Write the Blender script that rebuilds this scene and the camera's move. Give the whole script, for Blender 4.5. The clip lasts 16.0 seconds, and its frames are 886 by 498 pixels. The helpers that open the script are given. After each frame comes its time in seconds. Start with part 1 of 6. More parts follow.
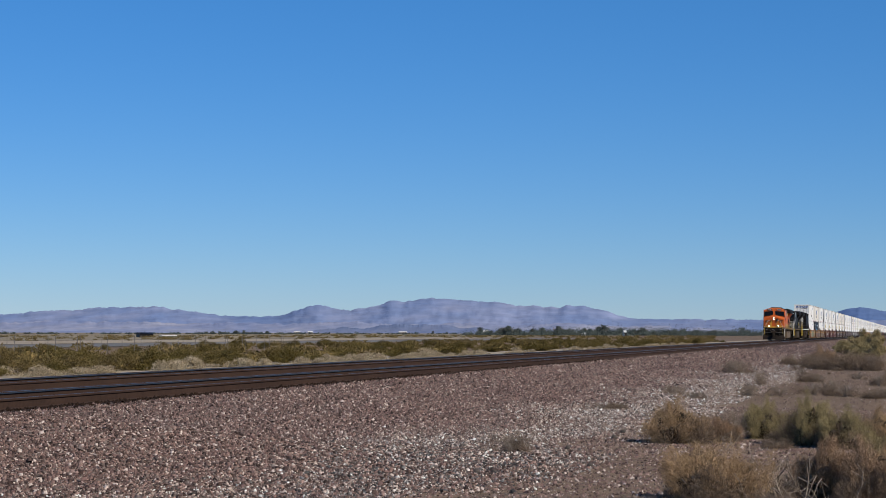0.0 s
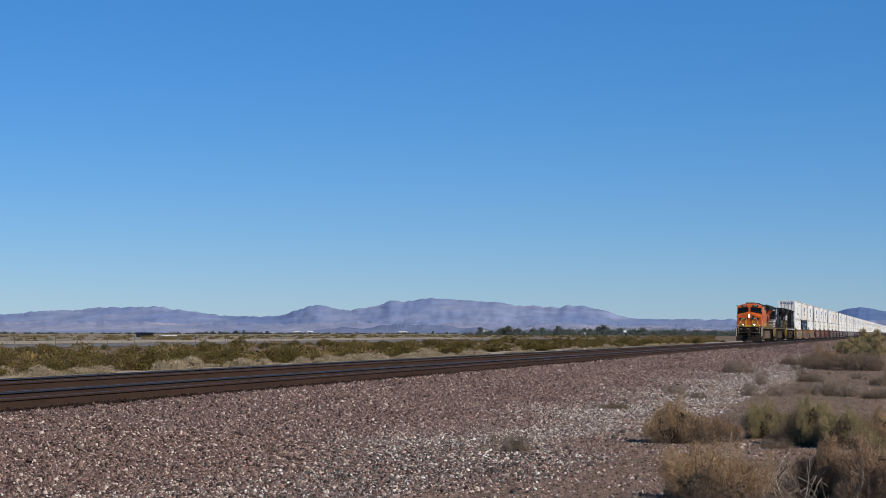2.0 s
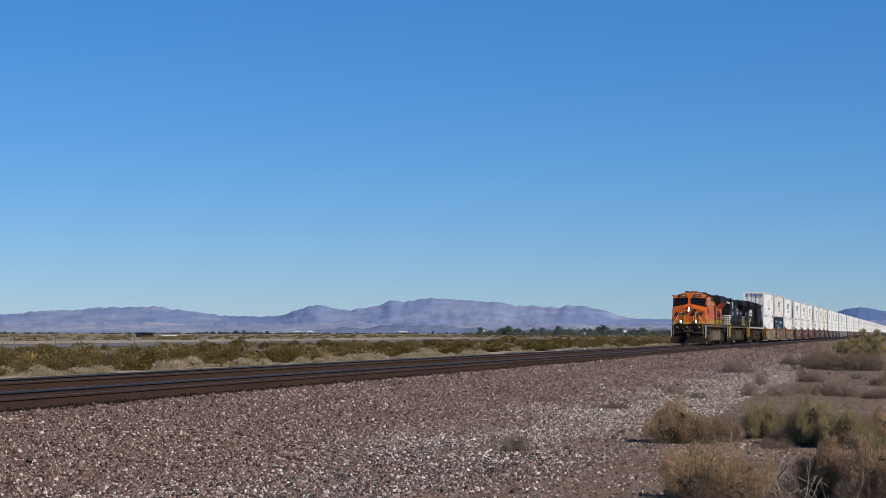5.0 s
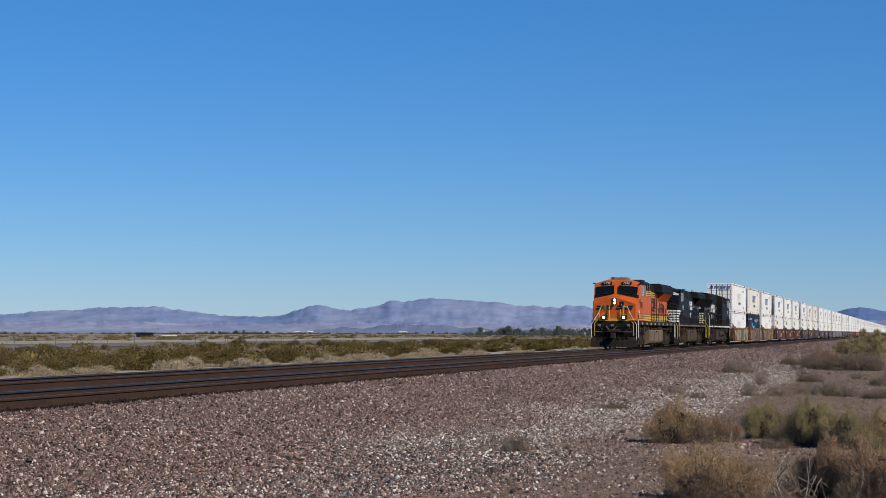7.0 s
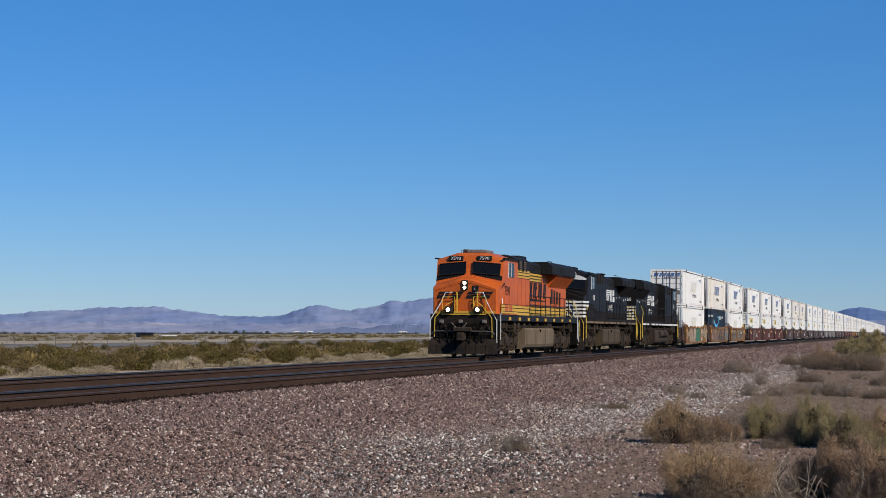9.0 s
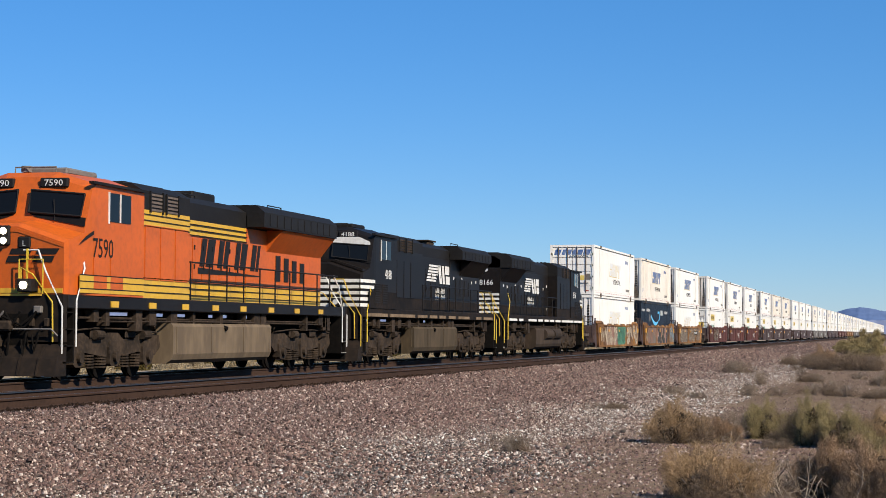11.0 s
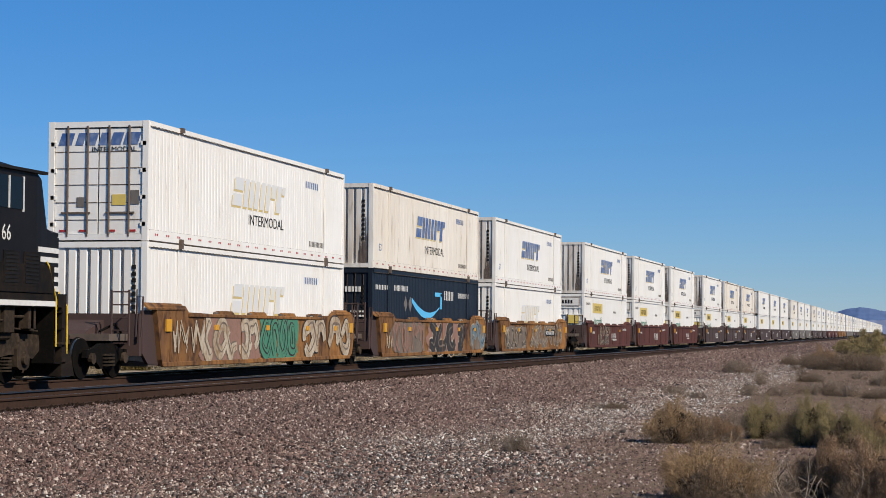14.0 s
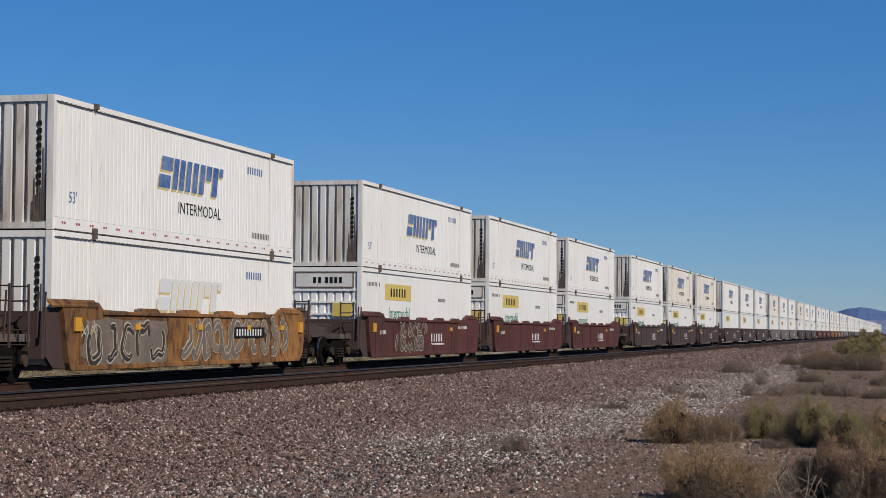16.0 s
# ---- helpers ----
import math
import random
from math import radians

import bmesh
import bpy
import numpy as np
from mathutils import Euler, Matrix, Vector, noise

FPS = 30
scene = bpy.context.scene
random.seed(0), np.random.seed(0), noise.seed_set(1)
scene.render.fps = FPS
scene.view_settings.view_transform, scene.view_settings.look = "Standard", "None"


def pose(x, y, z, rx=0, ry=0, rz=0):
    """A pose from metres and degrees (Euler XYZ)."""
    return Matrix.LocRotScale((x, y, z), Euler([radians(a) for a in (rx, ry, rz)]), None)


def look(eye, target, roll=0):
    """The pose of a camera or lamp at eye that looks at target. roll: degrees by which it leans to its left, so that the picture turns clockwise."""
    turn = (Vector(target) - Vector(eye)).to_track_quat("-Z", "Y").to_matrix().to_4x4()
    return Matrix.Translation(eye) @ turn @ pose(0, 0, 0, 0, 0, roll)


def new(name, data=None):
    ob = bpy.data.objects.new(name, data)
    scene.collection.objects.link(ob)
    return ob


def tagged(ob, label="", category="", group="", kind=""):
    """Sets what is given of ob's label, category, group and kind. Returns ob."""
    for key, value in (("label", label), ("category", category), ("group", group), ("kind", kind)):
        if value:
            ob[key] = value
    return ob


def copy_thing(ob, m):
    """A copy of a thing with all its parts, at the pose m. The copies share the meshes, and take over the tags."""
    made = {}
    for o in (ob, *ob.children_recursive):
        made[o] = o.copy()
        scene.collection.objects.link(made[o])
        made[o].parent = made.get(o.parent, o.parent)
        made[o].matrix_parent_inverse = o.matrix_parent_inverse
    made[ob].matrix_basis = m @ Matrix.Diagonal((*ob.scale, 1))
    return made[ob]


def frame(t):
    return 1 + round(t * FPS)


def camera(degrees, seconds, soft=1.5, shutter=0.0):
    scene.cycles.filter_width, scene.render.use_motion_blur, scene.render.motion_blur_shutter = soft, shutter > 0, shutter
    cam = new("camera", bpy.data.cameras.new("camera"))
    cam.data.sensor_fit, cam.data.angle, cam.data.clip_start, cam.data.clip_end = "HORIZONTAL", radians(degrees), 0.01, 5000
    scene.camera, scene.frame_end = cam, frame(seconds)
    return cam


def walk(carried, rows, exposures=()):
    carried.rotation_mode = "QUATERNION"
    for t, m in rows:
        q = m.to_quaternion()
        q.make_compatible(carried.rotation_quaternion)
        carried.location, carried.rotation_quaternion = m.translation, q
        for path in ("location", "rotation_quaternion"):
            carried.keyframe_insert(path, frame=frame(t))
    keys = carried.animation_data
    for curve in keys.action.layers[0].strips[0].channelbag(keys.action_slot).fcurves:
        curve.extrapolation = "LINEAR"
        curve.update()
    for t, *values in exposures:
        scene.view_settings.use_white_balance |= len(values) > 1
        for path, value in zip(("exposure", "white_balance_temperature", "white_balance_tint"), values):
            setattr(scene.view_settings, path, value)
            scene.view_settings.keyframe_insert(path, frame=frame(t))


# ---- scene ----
# ---- camera ----
EYE = Vector((0.0, 0.0, 1.75))
YAW, PITCH, ROLL = 1.32760, 0.04290, 0.384
AHEAD = Vector((math.sin(YAW) * math.cos(PITCH), math.cos(YAW) * math.cos(PITCH), math.sin(PITCH)))
cam = camera(26.398, 16.0, soft=0.75)
STAND = look(EYE, EYE + AHEAD, ROLL)
walk(cam, [(0.0, STAND), (16.0, STAND)], [(0.0, -0.12, 6500, 10), (9.2, -0.12, 6500, 10), (11.3, 0.29, 7000, 10), (13.0, 0.16, 6850, 10), (14.0, -0.10, 6750, 10), (14.5, -0.16, 6700, 10), (16.0, -0.38, 6600, 10)])

# ---- world and sun ----
SUN_AZ, SUN_EL = math.atan2(-0.52, -0.854), radians(36)
world = bpy.data.worlds.new("desert_sky")
scene.world = world
world.use_nodes = True
sky = world.node_tree.nodes.new("ShaderNodeTexSky")
sky.sky_type, sky.sun_disc = "NISHITA", False
sky.sun_elevation, sky.sun_rotation = SUN_EL, SUN_AZ
sky.altitude, sky.air_density, sky.dust_density, sky.ozone_density = 600, 1.0, 0.0, 5.0
back = world.node_tree.nodes["Background"]
back.inputs[1].default_value = 0.091
deep = world.node_tree.nodes.new("ShaderNodeHueSaturation")
deep.inputs["Saturation"].default_value = 1.18
clear = world.node_tree.nodes.new("ShaderNodeMix")
clear.data_type, clear.blend_type = "RGBA", "MULTIPLY"
clear.inputs[0].default_value, clear.inputs[7].default_value = 1.0, (0.69, 0.82, 1.11, 1)
world.node_tree.links.new(sky.outputs[0], clear.inputs[6])
world.node_tree.links.new(clear.outputs[2], deep.inputs["Color"])
haze = world.node_tree.nodes.new("ShaderNodeMix")
haze.data_type = "RGBA"
haze.inputs[0].default_value, haze.inputs[7].default_value = 0.22, (1.6, 4.5, 8.0, 1)
world.node_tree.links.new(deep.outputs[0], haze.inputs[6])
world.node_tree.links.new(haze.outputs[2], back.inputs[0])
sun_data = bpy.data.lights.new("sun", "SUN")
sun_data.energy, sun_data.angle, sun_data.color = 5.0, radians(0.55), (1.0, 0.92, 0.80)
sun = new("sun", sun_data)
SUN_DIR = Vector((math.sin(SUN_AZ) * math.cos(SUN_EL), math.cos(SUN_AZ) * math.cos(SUN_EL), math.sin(SUN_EL)))
sun.matrix_world = look(SUN_DIR * 60, (0, 0, 0))

# ---- materials ----
def nodes_of(name):
    m = bpy.data.materials.new(name)
    m.use_nodes = True
    return m, m.node_tree.nodes, m.node_tree.links, m.node_tree.nodes["Principled BSDF"]


def ramp(nt, links, src, stops):
    r = nt.new("ShaderNodeValToRGB")
    el = r.color_ramp.elements
    while len(el) < len(stops):
        el.new(0.5)
    for e, (p, c) in zip(el, stops):
        e.position, e.color = p, (*c, 1)
    links.new(src, r.inputs[0])
    return r.outputs[0]


def noise_of(nt, links, scale, detail=4.0, stretch=(1, 1, 1), space="Object"):
    co = nt.new("ShaderNodeTexCoord")
    mp = nt.new("ShaderNodeMapping")
    mp.inputs["Scale"].default_value = stretch
    links.new(co.outputs[space], mp.inputs[0])
    n = nt.new("ShaderNodeTexNoise")
    n.inputs["Scale"].default_value, n.inputs["Detail"].default_value = scale, detail
    links.new(mp.outputs[0], n.inputs["Vector"])
    return n.outputs["Fac"]


def mix(nt, links, fac, a, b, how="MIX"):
    m = nt.new("ShaderNodeMix")
    m.data_type, m.blend_type = "RGBA", how
    for slot, v in ((0, fac), (6, a), (7, b)):
        if isinstance(v, (int, float)):
            m.inputs[slot].default_value = v
        elif isinstance(v, tuple):
            m.inputs[slot].default_value = (*v, 1)
        else:
            links.new(v, m.inputs[slot])
    return m.outputs[2]


def bump(nt, links, src, bsdf, dist, strength=0.6):
    b = nt.new("ShaderNodeBump")
    b.inputs["Distance"].default_value, b.inputs["Strength"].default_value = dist, strength
    links.new(src, b.inputs["Height"])
    links.new(b.outputs[0], bsdf.inputs["Normal"])


def surface(name, colour, dirt, rough=0.6, metal=0.0, big=0.7, fine=9.0, amount=0.5, streak=(1, 1, 1), relief=0.0, gloss=0.5, rust=0.0):
    """Paint or rusty metal: a base colour with patches of dirt at two scales."""
    m, nt, ln, b = nodes_of(name)
    f1 = noise_of(nt, ln, big, 5, streak)
    f2 = noise_of(nt, ln, fine, 6, streak)
    mask = ramp(nt, ln, f1, [(0.38, (0, 0, 0)), (0.72, (1, 1, 1))])
    mask2 = ramp(nt, ln, f2, [(0.45, (0, 0, 0)), (0.75, (1, 1, 1))])
    both = mix(nt, ln, 0.5, mask, mask2)
    scaled = mix(nt, ln, 1.0, both, (amount * 2, amount * 2, amount * 2), "MULTIPLY")
    col = mix(nt, ln, scaled, colour, dirt)
    if rust:
        f3 = noise_of(nt, ln, 2.2, 8, (1.6, 1.6, 0.35))
        spots = ramp(nt, ln, f3, [(0.70 - 0.08 * rust, (0, 0, 0)), (0.86 - 0.08 * rust, (0.75, 0.75, 0.75))])
        col = mix(nt, ln, spots, col, (0.17, 0.085, 0.045))
    b.inputs["Specular IOR Level"].default_value = gloss
    ln.new(col, b.inputs["Base Color"])
    b.inputs["Roughness"].default_value, b.inputs["Metallic"].default_value = rough, metal
    if relief:
        bump(nt, ln, f2, b, relief)
    return m


def plain(name, colour, rough=0.6, metal=0.0, glow=0.0):
    m, nt, ln, b = nodes_of(name)
    b.inputs["Base Color"].default_value = (*colour, 1)
    b.inputs["Roughness"].default_value, b.inputs["Metallic"].default_value = rough, metal
    if glow:
        b.inputs["Emission Color"].default_value = (1.0, 0.86, 0.6, 1)
        b.inputs["Emission Strength"].default_value = glow
    return m


def island_mix(name, colours, rough=0.9, fine=40.0, stepped=False):
    """Loose stuff whose pieces differ in colour from one to the next."""
    m, nt, ln, b = nodes_of(name)
    g = nt.new("ShaderNodeNewGeometry")
    n = len(colours)
    base = ramp(nt, ln, g.outputs["Random Per Island"], [(i / (n if stepped else n - 1), c) for i, c in enumerate(colours)])
    if stepped:
        base.node.color_ramp.interpolation = "CONSTANT"
    f = noise_of(nt, ln, fine, 3)
    shade = ramp(nt, ln, f, [(0.3, (0.75, 0.75, 0.75)), (0.7, (1.1, 1.1, 1.1))])
    ln.new(mix(nt, ln, 1.0, base, shade, "MULTIPLY"), b.inputs["Base Color"])
    b.inputs["Roughness"].default_value, b.inputs["Specular IOR Level"].default_value = rough, 0.12
    return m


def ground_mat(name, colours, scales, rough=0.95, relief=0.02, stretch=(1, 1, 1), grain=(0.62, 1.25)):
    m, nt, ln, b = nodes_of(name)
    f1, f2, f3 = (noise_of(nt, ln, s, 6, stretch) for s in scales)
    a = ramp(nt, ln, f1, [(0.35, colours[0]), (0.65, colours[1])])
    c = ramp(nt, ln, f2, [(0.4, colours[2]), (0.68, colours[3])])
    d = ramp(nt, ln, f3, [(0.3, (grain[0],) * 3), (0.7, (grain[1],) * 3)])
    e = mix(nt, ln, 1.0, mix(nt, ln, 0.5, a, c), d, "MULTIPLY")
    ln.new(e, b.inputs["Base Color"])
    b.inputs["Roughness"].default_value, b.inputs["Specular IOR Level"].default_value = rough, 0.1
    bump(nt, ln, f3, b, relief)
    return m


EARTH = ground_mat("desert_earth", [(0.170, 0.113, 0.072), (0.240, 0.169, 0.112), (0.126, 0.086, 0.058), (0.219, 0.155, 0.104)], (0.15, 1.7, 26.0), relief=0.04)
BALLAST = ground_mat("pink_ballast", [(0.093, 0.057, 0.051), (0.131, 0.087, 0.074), (0.066, 0.042, 0.036), (0.120, 0.078, 0.066)], (0.3, 3.0, 30.0), relief=0.05)
OILED = ground_mat("oiled_ballast", [(0.028, 0.016, 0.010), (0.041, 0.024, 0.016), (0.018, 0.010, 0.007), (0.035, 0.021, 0.013)], (0.4, 4.0, 35.0), relief=0.04)
STONES = island_mix("ballast_stone", [(0.044, 0.030, 0.026), (0.198, 0.125, 0.104), (0.124, 0.080, 0.067), (0.278, 0.178, 0.146), (0.158, 0.100, 0.085), (0.233, 0.150, 0.128), (0.084, 0.056, 0.048), (0.337, 0.229, 0.189), (0.184, 0.113, 0.096), (0.209, 0.158, 0.135), (0.149, 0.113, 0.096), (0.065, 0.041, 0.034), (0.570, 0.465, 0.397)], stepped=True)
GREY_STONES = island_mix("grey_stone", [(0.069, 0.055, 0.048), (0.290, 0.229, 0.190), (0.163, 0.129, 0.110), (0.428, 0.336, 0.277), (0.223, 0.173, 0.144), (0.548, 0.429, 0.351), (0.101, 0.084, 0.073), (0.341, 0.264, 0.218), (0.625, 0.516, 0.436), (0.095, 0.077, 0.067), (0.766, 0.766, 0.711)], stepped=True)
DARK_STONES = island_mix("dark_grey_stone", [(0.035, 0.035, 0.035), (0.140, 0.135, 0.131), (0.074, 0.073, 0.074), (0.213, 0.199, 0.188), (0.098, 0.096, 0.094), (0.328, 0.303, 0.278), (0.058, 0.056, 0.056), (0.688, 0.623, 0.557)], stepped=True)
RAIL_RUST = surface("rail_rust", (0.055, 0.031, 0.021), (0.025, 0.015, 0.011), 0.85, 0.0, 0.6, 14, gloss=0.12)
RAIL_SHINE = plain("polished_rail", (0.24, 0.23, 0.235), 0.36, 1.0)
TIE = surface("weathered_tie", (0.034, 0.023, 0.017), (0.018, 0.012, 0.009), 0.9, 0, 1.5, 12, relief=0.01, gloss=0.1)
# Distance haze is put into the base colours of these four backdrop materials.
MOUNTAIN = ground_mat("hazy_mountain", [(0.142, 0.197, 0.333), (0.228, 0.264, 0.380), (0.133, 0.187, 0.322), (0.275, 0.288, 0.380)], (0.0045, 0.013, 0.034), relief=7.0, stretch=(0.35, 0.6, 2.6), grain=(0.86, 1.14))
MOUNTAIN_FAR = ground_mat("haze_blue_mountain", [(0.094, 0.150, 0.286), (0.124, 0.180, 0.316), (0.086, 0.141, 0.275), (0.128, 0.185, 0.316)], (0.004, 0.014, 0.04), relief=5.0, stretch=(0.35, 0.6, 2.4), grain=(0.9, 1.08))
MOUNTAIN_LOW = ground_mat("hazy_dark_foothill", [(0.13, 0.165, 0.26), (0.19, 0.215, 0.30), (0.12, 0.155, 0.25), (0.22, 0.23, 0.30)], (0.006, 0.018, 0.05), relief=4.0, stretch=(0.35, 0.8, 2.6), grain=(0.88, 1.1))
FAN = ground_mat("hazy_alluvial_fan", [(0.189, 0.218, 0.329), (0.317, 0.310, 0.366), (0.167, 0.204, 0.318), (0.370, 0.354, 0.382)], (0.006, 0.016, 0.05), relief=4.0, stretch=(0.35, 0.8, 3.0), grain=(0.86, 1.14))
FIELD = ground_mat("pale_grey_field", [(0.165, 0.155, 0.14), (0.21, 0.195, 0.175), (0.14, 0.133, 0.122), (0.20, 0.187, 0.167)], (0.03, 0.2, 2.0))
PLAIN = ground_mat("far_tan_plain", [(0.230, 0.178, 0.115), (0.345, 0.270, 0.178), (0.149, 0.132, 0.081), (0.310, 0.241, 0.161)], (0.009, 0.057, 0.690), relief=0.0)
SAND = ground_mat("pale_sand", [(0.36, 0.285, 0.20), (0.44, 0.355, 0.25), (0.29, 0.23, 0.16), (0.42, 0.335, 0.24)], (0.02, 0.2, 3.0))
# ---- helpers for meshes ----
def link_mesh(name, verts, faces, mat, parent=None, label=""):
    me = bpy.data.meshes.new(name)
    me.from_pydata(verts, [], faces)
    me.materials.append(mat)
    ob = new(name, me)
    ob.parent = parent
    if label:
        ob["label"] = label
    return ob


def part(name, bm, mat, parent, label="", smooth=False):
    """Links a bmesh as one mesh object under a thing or a part."""
    me = bpy.data.meshes.new(name)
    bmesh.ops.recalc_face_normals(bm, faces=bm.faces)
    bm.to_mesh(me)
    bm.free()
    me.materials.append(mat)
    if smooth:
        for p in me.polygons:
            p.use_smooth = True
    ob = new(name, me)
    ob.parent = parent
    if label:
        ob["label"] = label
    return ob


def box(bm, x0, x1, y0, y1, z0, z1, bevel=0.0):
    r = bmesh.ops.create_cube(bm, size=1.0)
    vs = r["verts"]
    for v in vs:
        v.co = Vector((x0 + (v.co.x + 0.5) * (x1 - x0), y0 + (v.co.y + 0.5) * (y1 - y0), z0 + (v.co.z + 0.5) * (z1 - z0)))
    if bevel:
        es = list({e for v in vs for e in v.link_edges})
        bmesh.ops.bevel(bm, geom=es, offset=bevel, segments=1, affect="EDGES")


def prism(bm, outline, axis, a, b):
    """An outline in the plane across axis, drawn out from a to b."""
    def at(p, w):
        return {"x": (w, p[0], p[1]), "y": (p[0], w, p[1]), "z": (p[0], p[1], w)}[axis]
    lo = [bm.verts.new(at(p, a)) for p in outline]
    hi = [bm.verts.new(at(p, b)) for p in outline]
    n = len(outline)
    bm.faces.new(lo)
    bm.faces.new(hi[::-1])
    for i in range(n):
        bm.faces.new((lo[i], hi[i], hi[(i + 1) % n], lo[(i + 1) % n]))


def tube(bm, points, r, sides=6):
    """A round bar along a bent line."""
    rings = []
    pts = [Vector(p) for p in points]
    for i, p in enumerate(pts):
        d = (pts[min(i + 1, len(pts) - 1)] - pts[max(i - 1, 0)]).normalized()
        u = d.cross(Vector((0, 0, 1)) if abs(d.z) < 0.9 else Vector((1, 0, 0))).normalized()
        w = d.cross(u)
        rings.append([bm.verts.new(p + r * (math.cos(2 * math.pi * k / sides) * u + math.sin(2 * math.pi * k / sides) * w)) for k in range(sides)])
    for a, b in zip(rings, rings[1:]):
        for k in range(sides):
            bm.faces.new((a[k], a[(k + 1) % sides], b[(k + 1) % sides], b[k]))
    bm.faces.new(rings[0][::-1])
    bm.faces.new(rings[-1])


def disc(bm, centre, axis, r, depth, sides=20, r2=None):
    """A drum whose axis is x, y or z, centred at centre."""
    turn = {"x": Matrix.Rotation(math.pi / 2, 4, "Y"), "y": Matrix.Rotation(math.pi / 2, 4, "X"), "z": Matrix.Identity(4)}[axis]
    bmesh.ops.create_cone(bm, cap_ends=True, segments=sides, radius1=r, radius2=r if r2 is None else r2, depth=depth, matrix=Matrix.Translation(centre) @ turn)


# ---- ground and track ----
RAIL_Z, TRACK_NEAR, TRACK_FAR, GAUGE = 0.591, 15.01, 19.06, 0.7525


def bed_z(y):
    """Height of the ballast across the tracks."""
    pts = ((5.0, -0.03), (8.5, 0.06), (12.6, 0.34), (13.5, 0.43), (14.0, 0.43), (14.15, 0.40), (20.4, 0.40), (21.2, 0.36), (23.2, -0.12), (24.0, -0.3))
    for (a, za), (b, zb) in zip(pts, pts[1:]):
        if y <= b:
            return za + (zb - za) * max(0.0, (y - a) / (b - a))
    return -0.3


def spaced(a, b, n, power=1.0):
    return [a + (b - a) * (i / n) ** power for i in range(n + 1)]


def sheet(name, xs, ys, height, mat, label, kind="structure", category=""):
    verts = [(x, y, height(x, y)) for x in xs for y in ys]
    n = len(ys)
    faces = [(i * n + j, (i + 1) * n + j, (i + 1) * n + j + 1, i * n + j + 1) for i in range(len(xs) - 1) for j in range(n - 1)]
    ob = link_mesh(name, verts, faces, mat)
    for p in ob.data.polygons:
        p.use_smooth = True
    return tagged(ob, label, category or name, kind=kind)


def dip(y):
    """The plain beyond the tracks falls gently away."""
    return -0.005 * max(0.0, y - 60)


def land(x, y):
    d = math.hypot(x, y)
    near = max(0.0, 1 - d / 260)
    z = 0.05 * noise.noise((x * 0.23, y * 0.23, 1.3)) * near + 0.02 * noise.noise((x * 1.3, y * 1.3, 4.1)) * near
    if y > 21:
        z -= 0.32 * min(1, (y - 21) / 3)
    return z - 0.03 + dip(y)


xs = sorted(set([-4900 + 350 * i for i in range(14)] + spaced(-20, 120, 280) + spaced(120, 500, 150) + spaced(500, 4950, 40, 1.5)))
ys = sorted(set([-4900 + 350 * i for i in range(14)] + spaced(-12, 24, 72) + spaced(24, 120, 70) + spaced(120, 4900, 60, 1.7)))
sheet("ground", xs, ys, land, EARTH, "dry tan desert earth with fine gravel reaching the horizon")
bx = spaced(-30, 200, 120) + spaced(200, 2600, 60, 1.3)[1:]
sheet("ballast_bed", bx, spaced(5.0, 13.35, 40), lambda x, y: bed_z(y) + 0.012 * noise.noise((x * 2, y * 2, 0)), BALLAST, "sloping bed of pinkish crushed-stone ballast along the tracks", category="ballast")
sheet("track_bed", bx, spaced(13.35, 24.0, 44), lambda x, y: bed_z(y) - 0.002 + 0.008 * noise.noise((x * 3, y * 3, 2)), OILED, "dark oil-stained ballast between and under the rails", category="ballast")


def rail_outline(c):
    h = [(0.07, 0.0), (0.07, 0.012), (0.012, 0.03), (0.010, 0.135), (0.034, 0.148), (0.036, 0.172), (0.028, 0.183)]
    side = [(c + a, RAIL_Z - 0.183 + b) for a, b in h]
    return side + [(c - a, z) for (a, _), (_, z) in zip(h[::-1], [(0, p[1]) for p in side[::-1]])]


def track(centre, label):
    t = tagged(new("railway_track"), label, "railway track", "double track", "structure")
    for side in (-1, 1):
        c = centre + side * GAUGE
        bm = bmesh.new()
        prism(bm, rail_outline(c), "x", -40, 2500)
        rail = part("rail", bm, RAIL_RUST, t, "rusty brown steel rail")
        bm = bmesh.new()
        inner = c - side * 0.0365
        box(bm, -40, 2500, min(inner, inner - side * 0.003), max(inner, inner - side * 0.003), RAIL_Z - 0.034, RAIL_Z - 0.012)
        box(bm, -40, 2500, c - (0.03 if side > 0 else 0.006), c + 0.03, RAIL_Z - 0.002, RAIL_Z + 0.002)
        part("running_edge", bm, RAIL_SHINE, rail, "polished blue-grey running edge")
    return t


near_track = track(TRACK_NEAR, "empty railway track with rusty rails and polished running edges")
far_track = track(TRACK_FAR, "railway track that carries the freight train")


# ---- distance ----
def along(bearing, dist, z=0.0):
    """A place at that bearing, degrees to the right of the line of sight, and that distance."""
    a = YAW + radians(bearing)
    return Vector((math.sin(a) * dist, math.cos(a) * dist, z))


